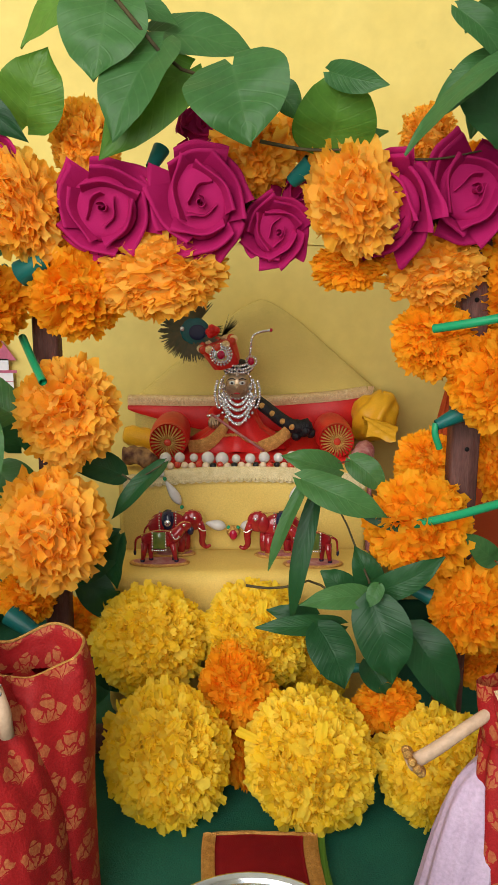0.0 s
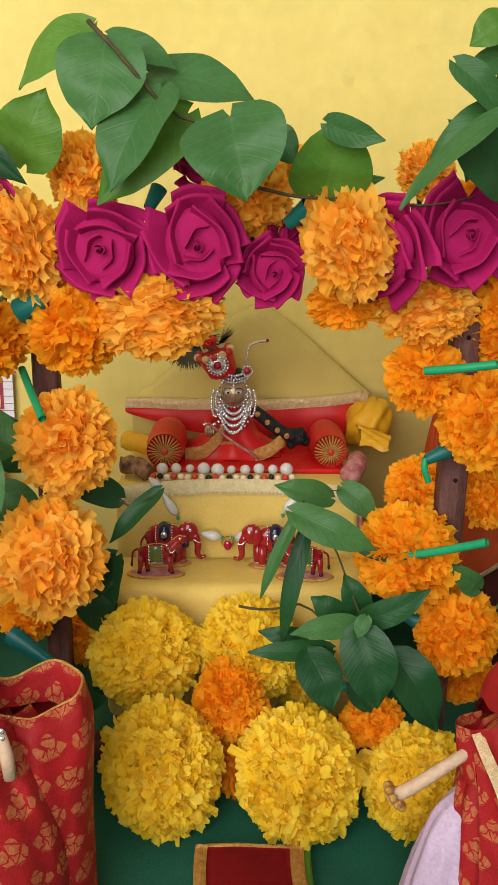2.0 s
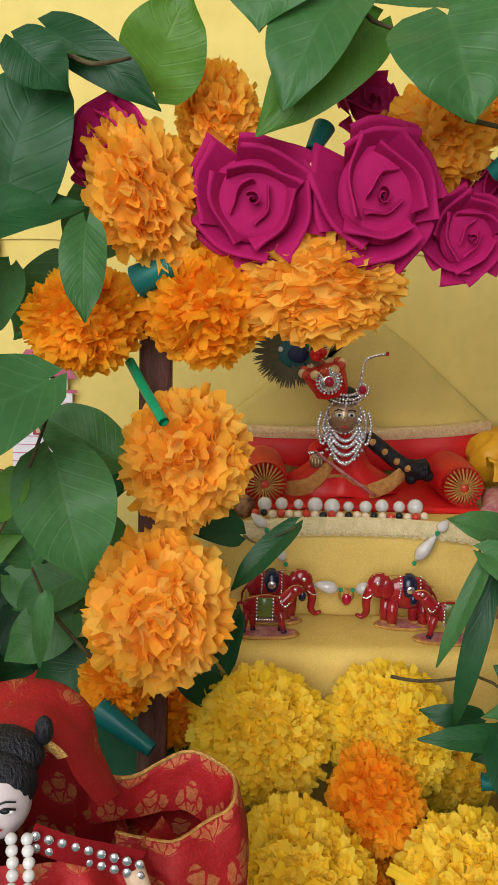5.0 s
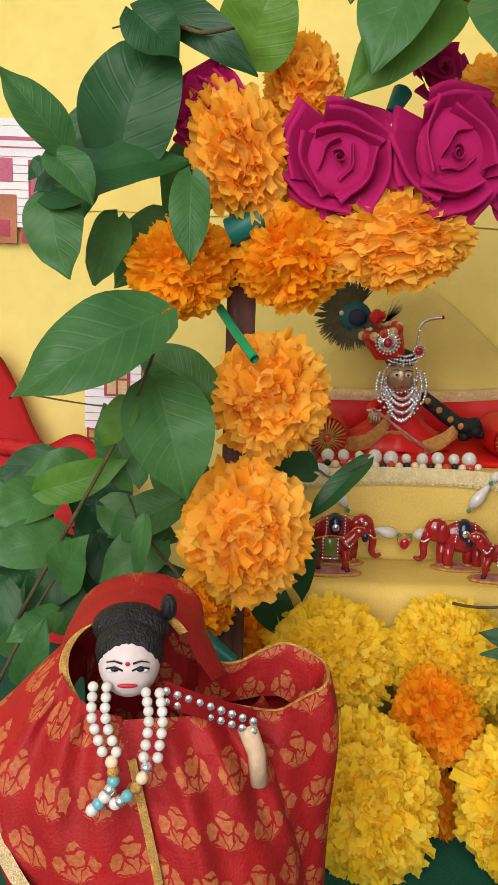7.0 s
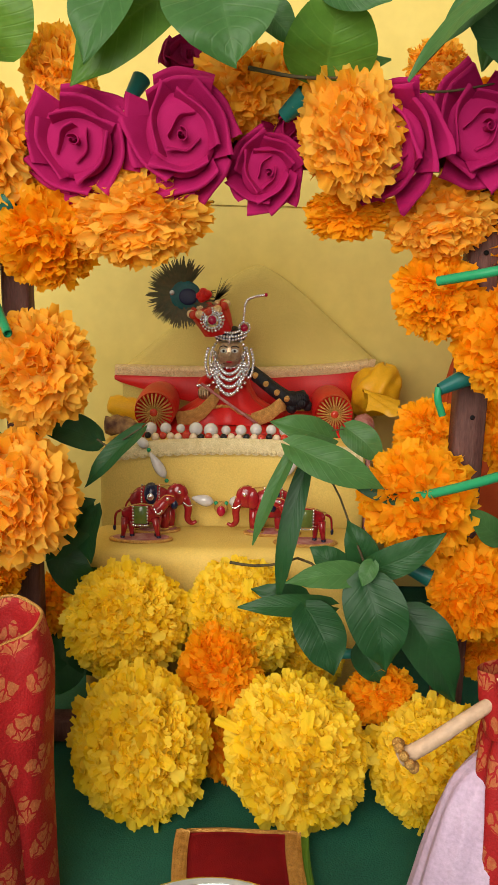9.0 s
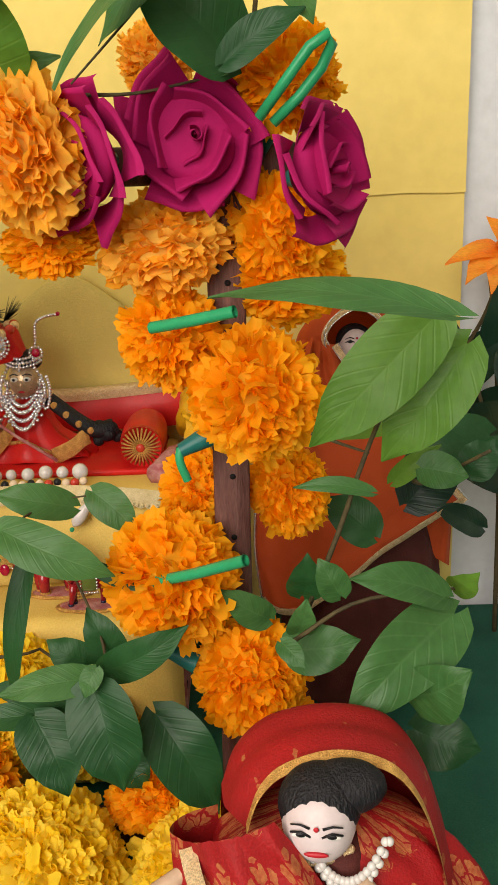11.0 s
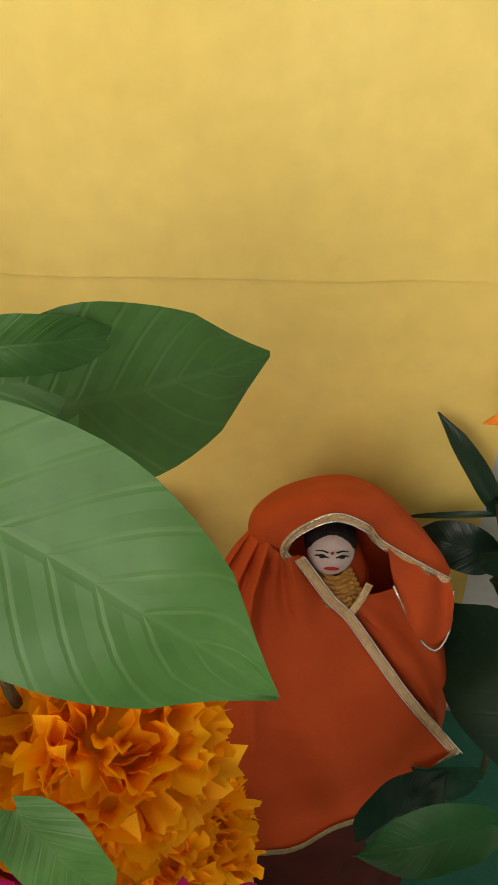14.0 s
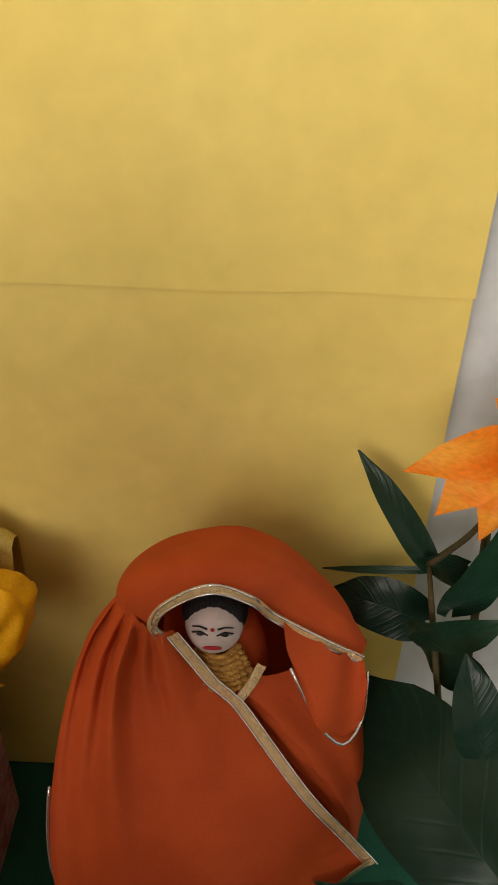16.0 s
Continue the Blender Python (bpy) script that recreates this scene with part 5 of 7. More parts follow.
def bolster(x, y0, y1, z, r, label):
    top = thing("bolster", Matrix.Translation((x, y0, z)), label, "bolster cushion", "pair of red bolsters")
    bm = bmesh.new()
    rows = []
    n = 10
    for i in range(n + 1):
        u = i / n
        k = r * (0.80 + 0.20 * math.sin(math.pi * min(1, max(0, u * 0.9 + 0.05))) ** 0.4)
        rows.append([(k * math.cos(a), (y1 - y0) * u, k * math.sin(a)) for a in [2 * math.pi * j / 28 for j in range(28)]])
    vs = skin_grid(bm, rows, 0, loop=True)
    bm.faces.new(vs[0]), bm.faces.new(vs[-1][::-1])
    part("cushion", bm, "red_satin", top)
    for k in range(26):
        a = 2 * math.pi * k / 26
        bm = bmesh.new()
        rod(bm, [(0.15 * r * math.cos(a), -0.0030, 0.15 * r * math.sin(a)), (0.55 * r * math.cos(a), -0.0022, 0.55 * r * math.sin(a)), (0.84 * r * math.cos(a), 0.0004, 0.84 * r * math.sin(a))], 0.0006, 0, 5, 0.0009)
        part("gold_cord", bm, "gold", top)
    bm = bmesh.new()
    ball(bm, (0, -0.003, 0), 0.0034, 0, 10, (1, 0.6, 1))
    part("button", bm, "red_bead", top, "orange-red thread button")


bolster(0.0865, 0.288, 0.352, 0.2035, 0.0180, "red satin bolster with gold thread rays on its end")
bolster(0.2360, 0.292, 0.352, 0.2035, 0.0170, "red satin bolster with gold thread rays on its end")

for name, ctrl, r, material, label in (
        ("small_bolster", [(0.046, 0.335, 0.200), (0.058, 0.328, 0.200), (0.073, 0.322, 0.198)], 0.0088, "satin_yellow", "small yellow satin roll on the bed"),
        ("folded_cloth", [(0.050, 0.275, 0.194), (0.062, 0.272, 0.195), (0.074, 0.262, 0.191)], 0.0078, "dark_brocade", "dark brown brocade cloth rolled on the bed"),
        ("folded_cloth", [(0.262, 0.300, 0.193), (0.258, 0.280, 0.194), (0.250, 0.262, 0.190)], 0.0092, "rose_brocade", "dusty rose brocade cloth rolled on the bed")):
    bm = bmesh.new()
    rod(bm, curve_pts(ctrl, 12), r, 0, 18)
    for v in bm.verts:
        v.co += Vector((0, 0, 0.0009 * math.sin(v.co.x * 700 + v.co.y * 500)))
    tagged(finish(name, bm, material), label, "cloth roll")

# red mattress under the figure
bm = bmesh.new()
box(bm, (0.075, 0.286, 0.1835), (0.25, 0.386, 0.1885), 0, 0.002)
tagged(finish("mattress", bm, "red_satin"), "thin red satin mattress on the bed", "mattress")


# ---------------------------------------------------------------- strings of beads
def shared_ball(name, r, material, squash=(1, 1, 1)):
    bm = bmesh.new()
    ball(bm, (0, 0, 0), r, 0, 12, squash)
    me = bpy.data.meshes.new(name)
    bm.to_mesh(me), bm.free()
    me.materials.append(M[material])
    me.shade_smooth()
    return me


BEADS = {"pearl": shared_ball("pearl", 0.0056, "pearl"), "cream": shared_ball("bead", 0.0031, "cream"), "red": shared_ball("bead", 0.0031, "red_bead"),
         "black": shared_ball("bead", 0.0028, "black"), "small_pearl": shared_ball("pearl", 0.0042, "pearl"), "green": shared_ball("bead", 0.0017, "straw")}


def bead(parent, kind, p, s=1.0):
    ob = new("bead" if "pearl" not in kind else "pearl", BEADS[kind])
    ob.parent = parent
    ob.matrix_basis = parent.matrix_basis.inverted() @ Matrix.Translation(p) @ Matrix.Scale(s, 4)


string = thing("bead_string", Matrix.Translation((0.14, 0.262, 0.186)), "string of large white pearls and small red beads", "bead string")
for k in range(10):
    bead(string, "pearl" if k % 3 != 2 else "small_pearl", (0.086 + 0.0121 * k, 0.266 + 0.001 * math.sin(3 * k), 0.1940 + 0.0006 * math.sin(k)), 0.95 + 0.12 * math.sin(5 * k))
for k in range(21):
    kind = ("red", "cream", "black", "cream")[(k * 7 // 4 + k) % 4]
    bead(string, kind, (0.079 + 0.0060 * k, 0.2545 - 0.0012 * math.sin(0.15 * k), 0.1905 + 0.0007 * math.sin(2.3 * k)), 1.0 + 0.06 * math.sin(4 * k))

necklace = thing("necklace", Matrix.Translation((0.144, 0.238, 0.14)), "necklace of long pearl drops with a red pendant", "necklace")


def drop(a, b, r):
    a, b = Vector(a), Vector(b)
    bm = bmesh.new()
    rows = []
    d = (b - a)
    side = d.orthogonal().normalized()
    up = d.normalized().cross(side)
    for i in range(9):
        u = i / 8
        k = r * max(0.18, math.sin(math.pi * (0.06 + 0.88 * u ** 0.7)))
        c = a + d * u
        rows.append([c + k * (math.cos(q) * side + math.sin(q) * up) for q in [2 * math.pi * j / 12 for j in range(12)]])
    vs = skin_grid(bm, rows, 0, loop=True)
    bm.faces.new(vs[0][::-1]), bm.faces.new(vs[-1])
    bm.transform(necklace.matrix_basis.inverted())
    part("pearl_drop", bm, "pearl", necklace)


drop((0.100, 0.241, 0.160), (0.088, 0.2415, 0.180), 0.0042)
drop((0.086, 0.243, 0.184), (0.076, 0.247, 0.192), 0.0040)
drop((0.138, 0.236, 0.142), (0.121, 0.236, 0.1455), 0.0046)
drop((0.150, 0.236, 0.142), (0.166, 0.236, 0.1445), 0.0046)
drop((0.192, 0.241, 0.163), (0.205, 0.2415, 0.181), 0.0046)
drop((0.207, 0.243, 0.184), (0.214, 0.246, 0.191), 0.0040)
for p in ((0.140, 0.236, 0.1415), (0.148, 0.236, 0.1415), (0.087, 0.242, 0.182), (0.206, 0.242, 0.1825), (0.101, 0.24, 0.158), (0.191, 0.24, 0.161)):
    bead(necklace, "green", p)
bm = bmesh.new()
rows = []
for i in range(7):
    u = i / 6
    k = 0.0052 * math.sin(math.pi * (0.1 + 0.86 * u ** 0.8))
    rows.append([(0.144 + k * math.cos(q) * 1.1, 0.236 + k * 0.5 * math.sin(q), 0.143 - 0.013 * u) for q in [2 * math.pi * j / 14 for j in range(14)]])
skin_grid(bm, rows, 0, loop=True)
bm.transform(necklace.matrix_basis.inverted())
part("pendant_setting", bm, "gold", necklace, "gold pendant setting")
bm = bmesh.new()
ball(bm, (0.144, 0.2333, 0.1358), 0.0034, 0, 12, (1, 0.5, 1.25))
bm.transform(necklace.matrix_basis.inverted())
part("pendant_stone", bm, "ruby", necklace, "ruby red stone")


# ---------------------------------------------------------------- enamel animals on the step
def animal(elephant, x, y, face, label, size=1.0):
    """A small enamel beast on an oval stand; face is +1 to look along +x."""
    bm = bmesh.new()
    B = lambda p, r, mi, sq: ball(bm, p, r, mi, 14, sq)
    if elephant:
        B((0, 0, 0.0265), 0.0150, 0, (1.22, 0.42, 0.86))
        B((0.0215, 0, 0.0315), 0.0098, 0, (0.95, 0.5, 1.0))
        B((0.0165, -0.0042, 0.0300), 0.0062, 0, (0.8, 0.3, 1.25))
        rod(bm, curve_pts([(0.027, 0, 0.0300), (0.0305, 0, 0.020), (0.0300, 0, 0.0105), (0.0335, 0, 0.0068), (0.0375, 0, 0.0085)], 14), 0.0040, 0, 10, 0.0013)
        rod(bm, curve_pts([(0.0265, -0.003, 0.0255), (0.031, -0.0035, 0.0225), (0.0345, -0.003, 0.0235)], 6), 0.0009, 3, 6, 0.0004)
        for lx, ly in ((-0.012, -0.003), (0.011, -0.003), (-0.006, 0.003), (0.015, 0.003)):
            rod(bm, [(lx, ly, 0.021), (lx + 0.0006, ly, 0.010), (lx, ly, 0.0022)], 0.0046, 0, 10, 0.0036)
            rod(bm, [(lx, ly, 0.0040), (lx, ly, 0.0022)], 0.0041, 1, 10)
        rod(bm, curve_pts([(-0.017, 0, 0.028), (-0.021, 0, 0.022), (-0.0215, 0, 0.013)], 8), 0.0010, 0, 6, 0.0007)
        B((0.000, 0, 0.0305), 0.0125, 2, (0.62, 0.62, 0.86))
        for k in range(9):
            for sx in (-0.0072, 0.0072):
                a = k / 8
                B((sx, -0.0078 + 0.0040 * (a - 0.5) ** 2 * 4, 0.022 + 0.018 * a), 0.0008, 3, (1, 1, 1))
        B((0.000, -0.0080, 0.0310), 0.0030, 3, (1, 0.4, 1))
        B((0.0235, -0.0048, 0.0345), 0.0016, 3, (1, 0.5, 1))
        rod(bm, curve_pts([(-0.018, -0.002, 0.0315), (0.0, -0.001, 0.0395), (0.016, -0.001, 0.0395), (0.025, -0.001, 0.0405), (0.031, -0.001, 0.030)], 16), 0.0006, 1, 5)
    else:
        B((0, 0, 0.0205), 0.0110, 0, (1.35, 0.38, 0.70))
        rod(bm, curve_pts([(0.010, 0, 0.0215), (0.0155, 0, 0.0270), (0.0185, 0, 0.0310)], 8), 0.0056, 0, 10, 0.0038)
        B((0.0205, 0, 0.0315), 0.0055, 0, (1.0, 0.55, 0.75))
        B((0.0250, 0, 0.0275), 0.0034, 2, (0.8, 0.6, 1.1))
        for lx, ly, k in ((-0.0115, -0.002, -0.002), (0.0105, -0.002, 0.003), (-0.008, 0.002, 0.001), (0.0125, 0.002, -0.001)):
            rod(bm, [(lx, ly, 0.0180), (lx + k * 0.5, ly, 0.0100), (lx + k, ly, 0.0022)], 0.0031, 0, 8, 0.0015)
            rod(bm, [(lx + k, ly, 0.0040), (lx + k, ly, 0.0022)], 0.0019, 2, 8)
        rod(bm, curve_pts([(-0.0145, 0, 0.0230), (-0.0185, 0, 0.0200), (-0.0195, 0, 0.0110)], 8), 0.0011, 0, 6, 0.0008)
        B((-0.0197, 0, 0.0095), 0.0017, 2, (0.7, 0.6, 1.5))
        box(bm, (-0.0045, -0.0056, 0.0140), (0.0050, -0.0036, 0.0275), 4, 0.0005, 1)
        for k in range(7):
            a = k / 6
            for p in ((-0.0050, 0.0135 + 0.0140 * a), (0.0055, 0.0135 + 0.0140 * a), (-0.0050 + 0.0105 * a, 0.0130)):
                B((p[0], -0.0060, p[1]), 0.0008, 3, (1, 1, 1))
            B((0.0095 + 0.0065 * a, -0.0048, 0.0240 - 0.004 * math.sin(math.pi * a) + 0.004 * (1 - a)), 0.0008, 3, (1, 1, 1))
        B((0.0200, -0.0030, 0.0328), 0.0012, 3, (1, 0.5, 1))
        rod(bm, curve_pts([(-0.0145, -0.001, 0.0245), (0.0, -0.001, 0.0282), (0.0105, -0.001, 0.0275), (0.0175, -0.001, 0.0345), (0.0245, -0.001, 0.0345)], 14), 0.0005, 1, 5)
    rows = [[((0.0235) * k * math.cos(q), 0.0095 * k * math.sin(q), z) for q in [2 * math.pi * j / 28 for j in range(28)]] for z, k in ((0, 1), (0.0010, 1.04), (0.0020, 1.0), (0.0023, 0.9))]
    vs = skin_grid(bm, rows, 1, loop=True)
    bm.faces.new(vs[-1]).material_index = 5
    bm.faces.new(vs[0][::-1]).material_index = 1
    if face < 0:
        bmesh.ops.scale(bm, verts=bm.verts, vec=(-1, 1, 1))
        bmesh.ops.reverse_faces(bm, faces=bm.faces)
    bm.transform(Matrix.Translation((x, y, 0.1218)) @ Matrix.Scale(size, 4))
    return tagged(finish("elephant_figurine" if elephant else "bull_figurine", bm, ["enamel_red", "gold", "enamel_blue", "silver", "enamel_green", "rose_brocade"]), label,
                  "figurine", "enamel animals on the step")


EL = "red enamelled toy elephant with a jewelled navy saddle cloth"
BU = "red enamelled toy bull with a green saddle cloth"
animal(True, 0.0905, 0.226, 1, EL, 0.93)
animal(False, 0.0850, 0.2035, 1, BU, 1.0)
animal(True, 0.1840, 0.222, -1, EL, 0.93)
animal(False, 0.2080, 0.2000, -1, BU, 1.0)


# ---------------------------------------------------------------- brass deity on the bed
GROW = Matrix.Translation((0.148, 0.334, 0.1885)) @ Matrix.Scale(1.10, 4) @ Matrix.Translation((-0.148, -0.334, -0.1885))


def deity():
    bm = bmesh.new()
    B = lambda p, r, mi, sq=(1, 1, 1), s=12: ball(bm, p, r, mi, s, sq)
    c = Vector((0.148, 0.334, 0.1885))
    prof = [(0.0, 0.044, 0.024), (0.004, 0.043, 0.024), (0.010, 0.034, 0.021), (0.018, 0.022, 0.016), (0.028, 0.0165, 0.0125), (0.036, 0.0145, 0.010), (0.042, 0.007, 0.006)]
    rows = []
    for z, rx, ry in prof:
        rows.append([c + Vector((rx * math.cos(a) * (1 + 0.05 * math.sin(9 * a + z * 90)), ry * math.sin(a) * (1 + 0.06 * math.sin(11 * a)), z + 0.0015 * math.sin(7 * a) * (z < 0.02)))
                     for a in [2 * math.pi * j / 48 for j in range(48)]])
    skin_grid(bm, rows, 0, loop=True, uvs=lambda a, b: (b * 0.0025, a * 0.006))
    # gold hem sweeping round the lap and down from the arm
    for ctrl, w in (([(0.106, 0.316, 0.1925), (0.122, 0.311, 0.1965), (0.134, 0.312, 0.2075), (0.139, 0.316, 0.2150)], 0.0056),
                    ([(0.165, 0.313, 0.1925), (0.178, 0.312, 0.1985), (0.186, 0.314, 0.2045), (0.190, 0.317, 0.2060)], 0.0056)):
        p = curve_pts(ctrl, 14)
        skin_grid(bm, [[q + Vector((0.0, -0.0006, w)), q + Vector((0.0012, -0.0022, 0)), q + Vector((0.002, -0.0008, -w))] for q in p], 1)
    B((0.1475, 0.3288, 0.2440), 0.0116, 2, (0.92, 0.9, 1.10), 18)
    B((0.1475, 0.3185, 0.2425), 0.0018, 2, (0.8, 1, 1.3))
    for s in (-1, 1):
        B((0.1475 + s * 0.0043, 0.3180, 0.2460), 0.0022, 3, (1.2, 0.5, 0.75))
        B((0.1475 + s * 0.0043, 0.3168, 0.2460), 0.0010, 4, (1, 0.5, 1))
        rod(bm, curve_pts([(0.1475 + s * 0.0015, 0.3186, 0.2487), (0.1475 + s * 0.0045, 0.3184, 0.2497), (0.1475 + s * 0.0075, 0.3200, 0.2483)], 6), 0.0004, 4, 5)
        B((0.1475 + s * 0.0112, 0.327, 0.2410), 0.0032, 5, (0.7, 0.7, 1.2))
        B((0.1475 + s * 0.0118, 0.325, 0.2355), 0.0022, 5)
    B((0.1475, 0.3180, 0.2374), 0.0022, 6, (1.1, 0.35, 0.35))
    B((0.1480, 0.3330, 0.2565), 0.0124, 4, (1.0, 0.95, 0.62), 16)
    for k in range(15):
        a = math.pi * (1.08 + 0.84 * k / 14)
        for rr, z in ((0.0126, 0.2555), (0.0124, 0.2580), (0.0112, 0.2610)):
            B((0.148 + rr * math.cos(a), 0.331 + rr * 0.95 * math.sin(a), z + 0.0015 * math.cos(2 * a)), 0.00125, 5, (1, 1, 1), 6)
    for k in range(5):
        B((0.1475, 0.3172 + 0.0003 * k, 0.2520 + 0.0010 * k), 0.0008, 5, (1, 1, 1), 6)
    for ring, (r, drop_) in enumerate(((0.0085, 0.006), (0.0112, 0.0105), (0.0135, 0.0160), (0.0140, 0.0220))):
        n = 15 + 3 * ring
        for k in range(n):
            u = k / (n - 1) * 2 - 1
            B((0.1478 + r * u, 0.3195 - 0.0055 * (1 - u * u) - 0.0008 * ring, 0.2345 - drop_ * (1 - u * u)), 0.00155, 5, (1, 1, 1), 6)
    # stones round the face and woven gold on the robe
    for k in range(26):
        a = 2 * math.pi * k / 26
        B((0.1475 + 0.0122 * math.cos(a), 0.3235 - 0.001 * math.sin(a), 0.2445 + 0.0128 * math.sin(a)), 0.0014, 5, (1, 1, 1), 6)
    for s in (-1, 1):
        for k in range(22):
            u = k / 21
            B((0.1478 + s * (0.0128 + 0.0022 * math.sin(math.pi * u) + 0.0035 * (k % 2)), 0.3215 - 0.003 * u, 0.2480 - 0.022 * u), 0.0014, 5, (1, 1, 1), 6)
    for ring in range(3):
        for k in range(12):
            u = k / 11 * 2 - 1
            B((0.1478 + (0.0125 + 0.0012 * ring) * u, 0.3190 - 0.0060 * (1 - u * u) - 0.0008 * ring, 0.2325 - 0.0035 * ring - (0.008 + 0.002 * ring) * (1 - u * u)), 0.0015, 5, (1, 1, 1), 6)
    for k in range(46):
        x = 0.118 + 0.062 * (k * 0.618 % 1)
        z = 0.1925 + 0.020 * (k * 0.383 % 1) * (1 - abs(x - 0.148) / 0.036)
        B((x, 0.3150 - 0.0045 * (1 - abs(x - 0.148) / 0.04) + 0.35 * (z - 0.1925), z), 0.0016, 1, (1.4, 0.5, 0.8), 6)
    rod(bm, curve_pts([(0.136, 0.329, 0.2235), (0.127, 0.322, 0.2205), (0.1285, 0.3165, 0.2135)], 8), 0.0042, 0, 10, 0.0034)
    B((0.1285, 0.3155, 0.2135), 0.0050, 2, (1, 0.8, 1.1))
    for k in range(4):
        rod(bm, curve_pts([(0.1255 + 0.002 * k, 0.3115, 0.2165), (0.1255 + 0.002 * k, 0.3098, 0.2130), (0.1255 + 0.002 * k, 0.3120, 0.2105)], 5), 0.0009, 2, 6)
    for k in range(8):
        B((0.1235 + 0.0013 * k, 0.315, 0.2190 + 0.0004 * math.sin(k)), 0.0013, 5, (1, 1, 1), 6)
    rod(bm, [(0.1265, 0.3100, 0.2215), (0.145, 0.3070, 0.2085), (0.170, 0.3060, 0.1915)], 0.0011, 7, 8)
    br = curve_pts([(0.164, 0.326, 0.2300), (0.175, 0.322, 0.2220), (0.186, 0.319, 0.2140), (0.196, 0.319, 0.2090), (0.207, 0.322, 0.2100)], 22)
    rod(bm, br, 0.0052, 4, 10, 0.0062)
    for k in (2, 6, 10, 14):
        B(br[k] + Vector((0, -0.0050, 0)), 0.0026, 1, (1, 0.5, 1), 10)
    for k in range(26):
        h = nz(k * 1.7, 2.2), nz(k * 2.9, 5.1), nz(k * 3.7, 9.1)
        B((0.203 + 0.014 * h[0], 0.322 + 0.008 * h[1], 0.206 + 0.012 * h[2]), 0.0042, 4, (1, 1, 1), 8)
    bm.transform(GROW)
    return tagged(finish("deity_figurine", bm, ["red_satin", "gold", "brass", "white_paint", "hair", "silver", "lip", "rose_brocade"]),
                  "small brass deity figurine in red robes and silver beads", "figurine")


deity()

crown = thing("turban_crown", Matrix.Translation((0.132, 0.330, 0.268)), "red turban crown with jewel and peacock feather", "crown")
ci = crown.matrix_basis.inverted()
lean = Vector((-0.42, -0.12, 0.90)).normalized()
bm = bmesh.new()
base = Vector((0.1395, 0.3305, 0.2590))
rows = []
sd = Vector((1, 0, 0.3)).normalized()
fw = lean.cross(sd)
for i in range(9):
    u = i / 8
    k = 0.0112 + 0.0040 * u
    rows.append([base + lean * 0.020 * u + k * (1 + 0.05 * math.sin(8 * q + 3 * u)) * (math.cos(q) * sd + math.sin(q) * fw) for q in [2 * math.pi * j / 32 for j in range(32)]])
vs = skin_grid(bm, rows, 0, loop=True)
bm.faces.new(vs[-1])
bm.transform(ci)
part("turban", bm, "red_satin", crown)
for k in range(12):
    q = 2 * math.pi * k / 12
    bm = bmesh.new()
    ball(bm, base + lean * 0.020 + 0.0142 * (math.cos(q) * sd + math.sin(q) * fw), 0.0034, 0, 8)
    bm.transform(ci)
    part("pompom", bm, "gold_pale" if k % 2 == 0 else "red_bead", crown)
mid = base + lean * 0.0120 - Vector((0.0, 0.0158, 0))
bm = bmesh.new()
for k in range(20):
    q = 2 * math.pi * k / 20
    for rr in (0.0066, 0.0085):
        ball(bm, mid + Vector((rr * math.cos(q), 0.0012 * (rr > 0.007), rr * math.sin(q))), 0.0012, 0, 6)
bm.transform(ci)
part("stone_border", bm, "silver", crown, "border of clear stones")
bm = bmesh.new()
ball(bm, mid, 0.0062, 0, 16, (1, 0.3, 1))
bm.transform(ci)
part("jewel_plate", bm, "silver", crown)
bm = bmesh.new()
ball(bm, mid - Vector((0, 0.0016, 0)), 0.0034, 0, 12, (1, 0.5, 1.05))
bm.transform(ci)
part("jewel", bm, "ruby", crown, "red heart-shaped stone")
bm = bmesh.new()
for k in range(14):
    ball(bm, base + lean * 0.028 + Vector((0.006 * nz(k, 1.3), 0.005 * nz(k, 4.3), 0.006 * nz(k, 7.7) + 0.003)), 0.0032, 0, 8)
bm.transform(ci)
part("ribbon_knot", bm, "red_satin", crown)
# curved hair ornament
bm = bmesh.new()
for p in curve_pts([(0.1570, 0.325, 0.2600), (0.1585, 0.325, 0.2720), (0.1600, 0.324, 0.2830), (0.1660, 0.324, 0.2870), (0.1740, 0.324, 0.2885)], 22):
    ball(bm, p, 0.00125, 0, 6)
for k in range(12):
    ball(bm, (0.1590 + 0.0042 * math.cos(k * 0.5236), 0.3205, 0.2635 + 0.0042 * math.sin(k * 0.5236)), 0.0011, 0, 6)
bm.transform(ci)
part("plume_ornament", bm, "silver", crown, "curved plume of silver stones")
bm = bmesh.new()
ball(bm, (0.159, 0.3205, 0.2635), 0.0030, 0, 10, (1, 0.5, 1))
bm.transform(ci)
part("plume_stone", bm, "ruby", crown)
bm = bmesh.new()
ball(bm, (0.1752, 0.324, 0.2888), 0.0016, 0, 8)
bm.transform(ci)
part("plume_tip", bm, "ruby", crown)

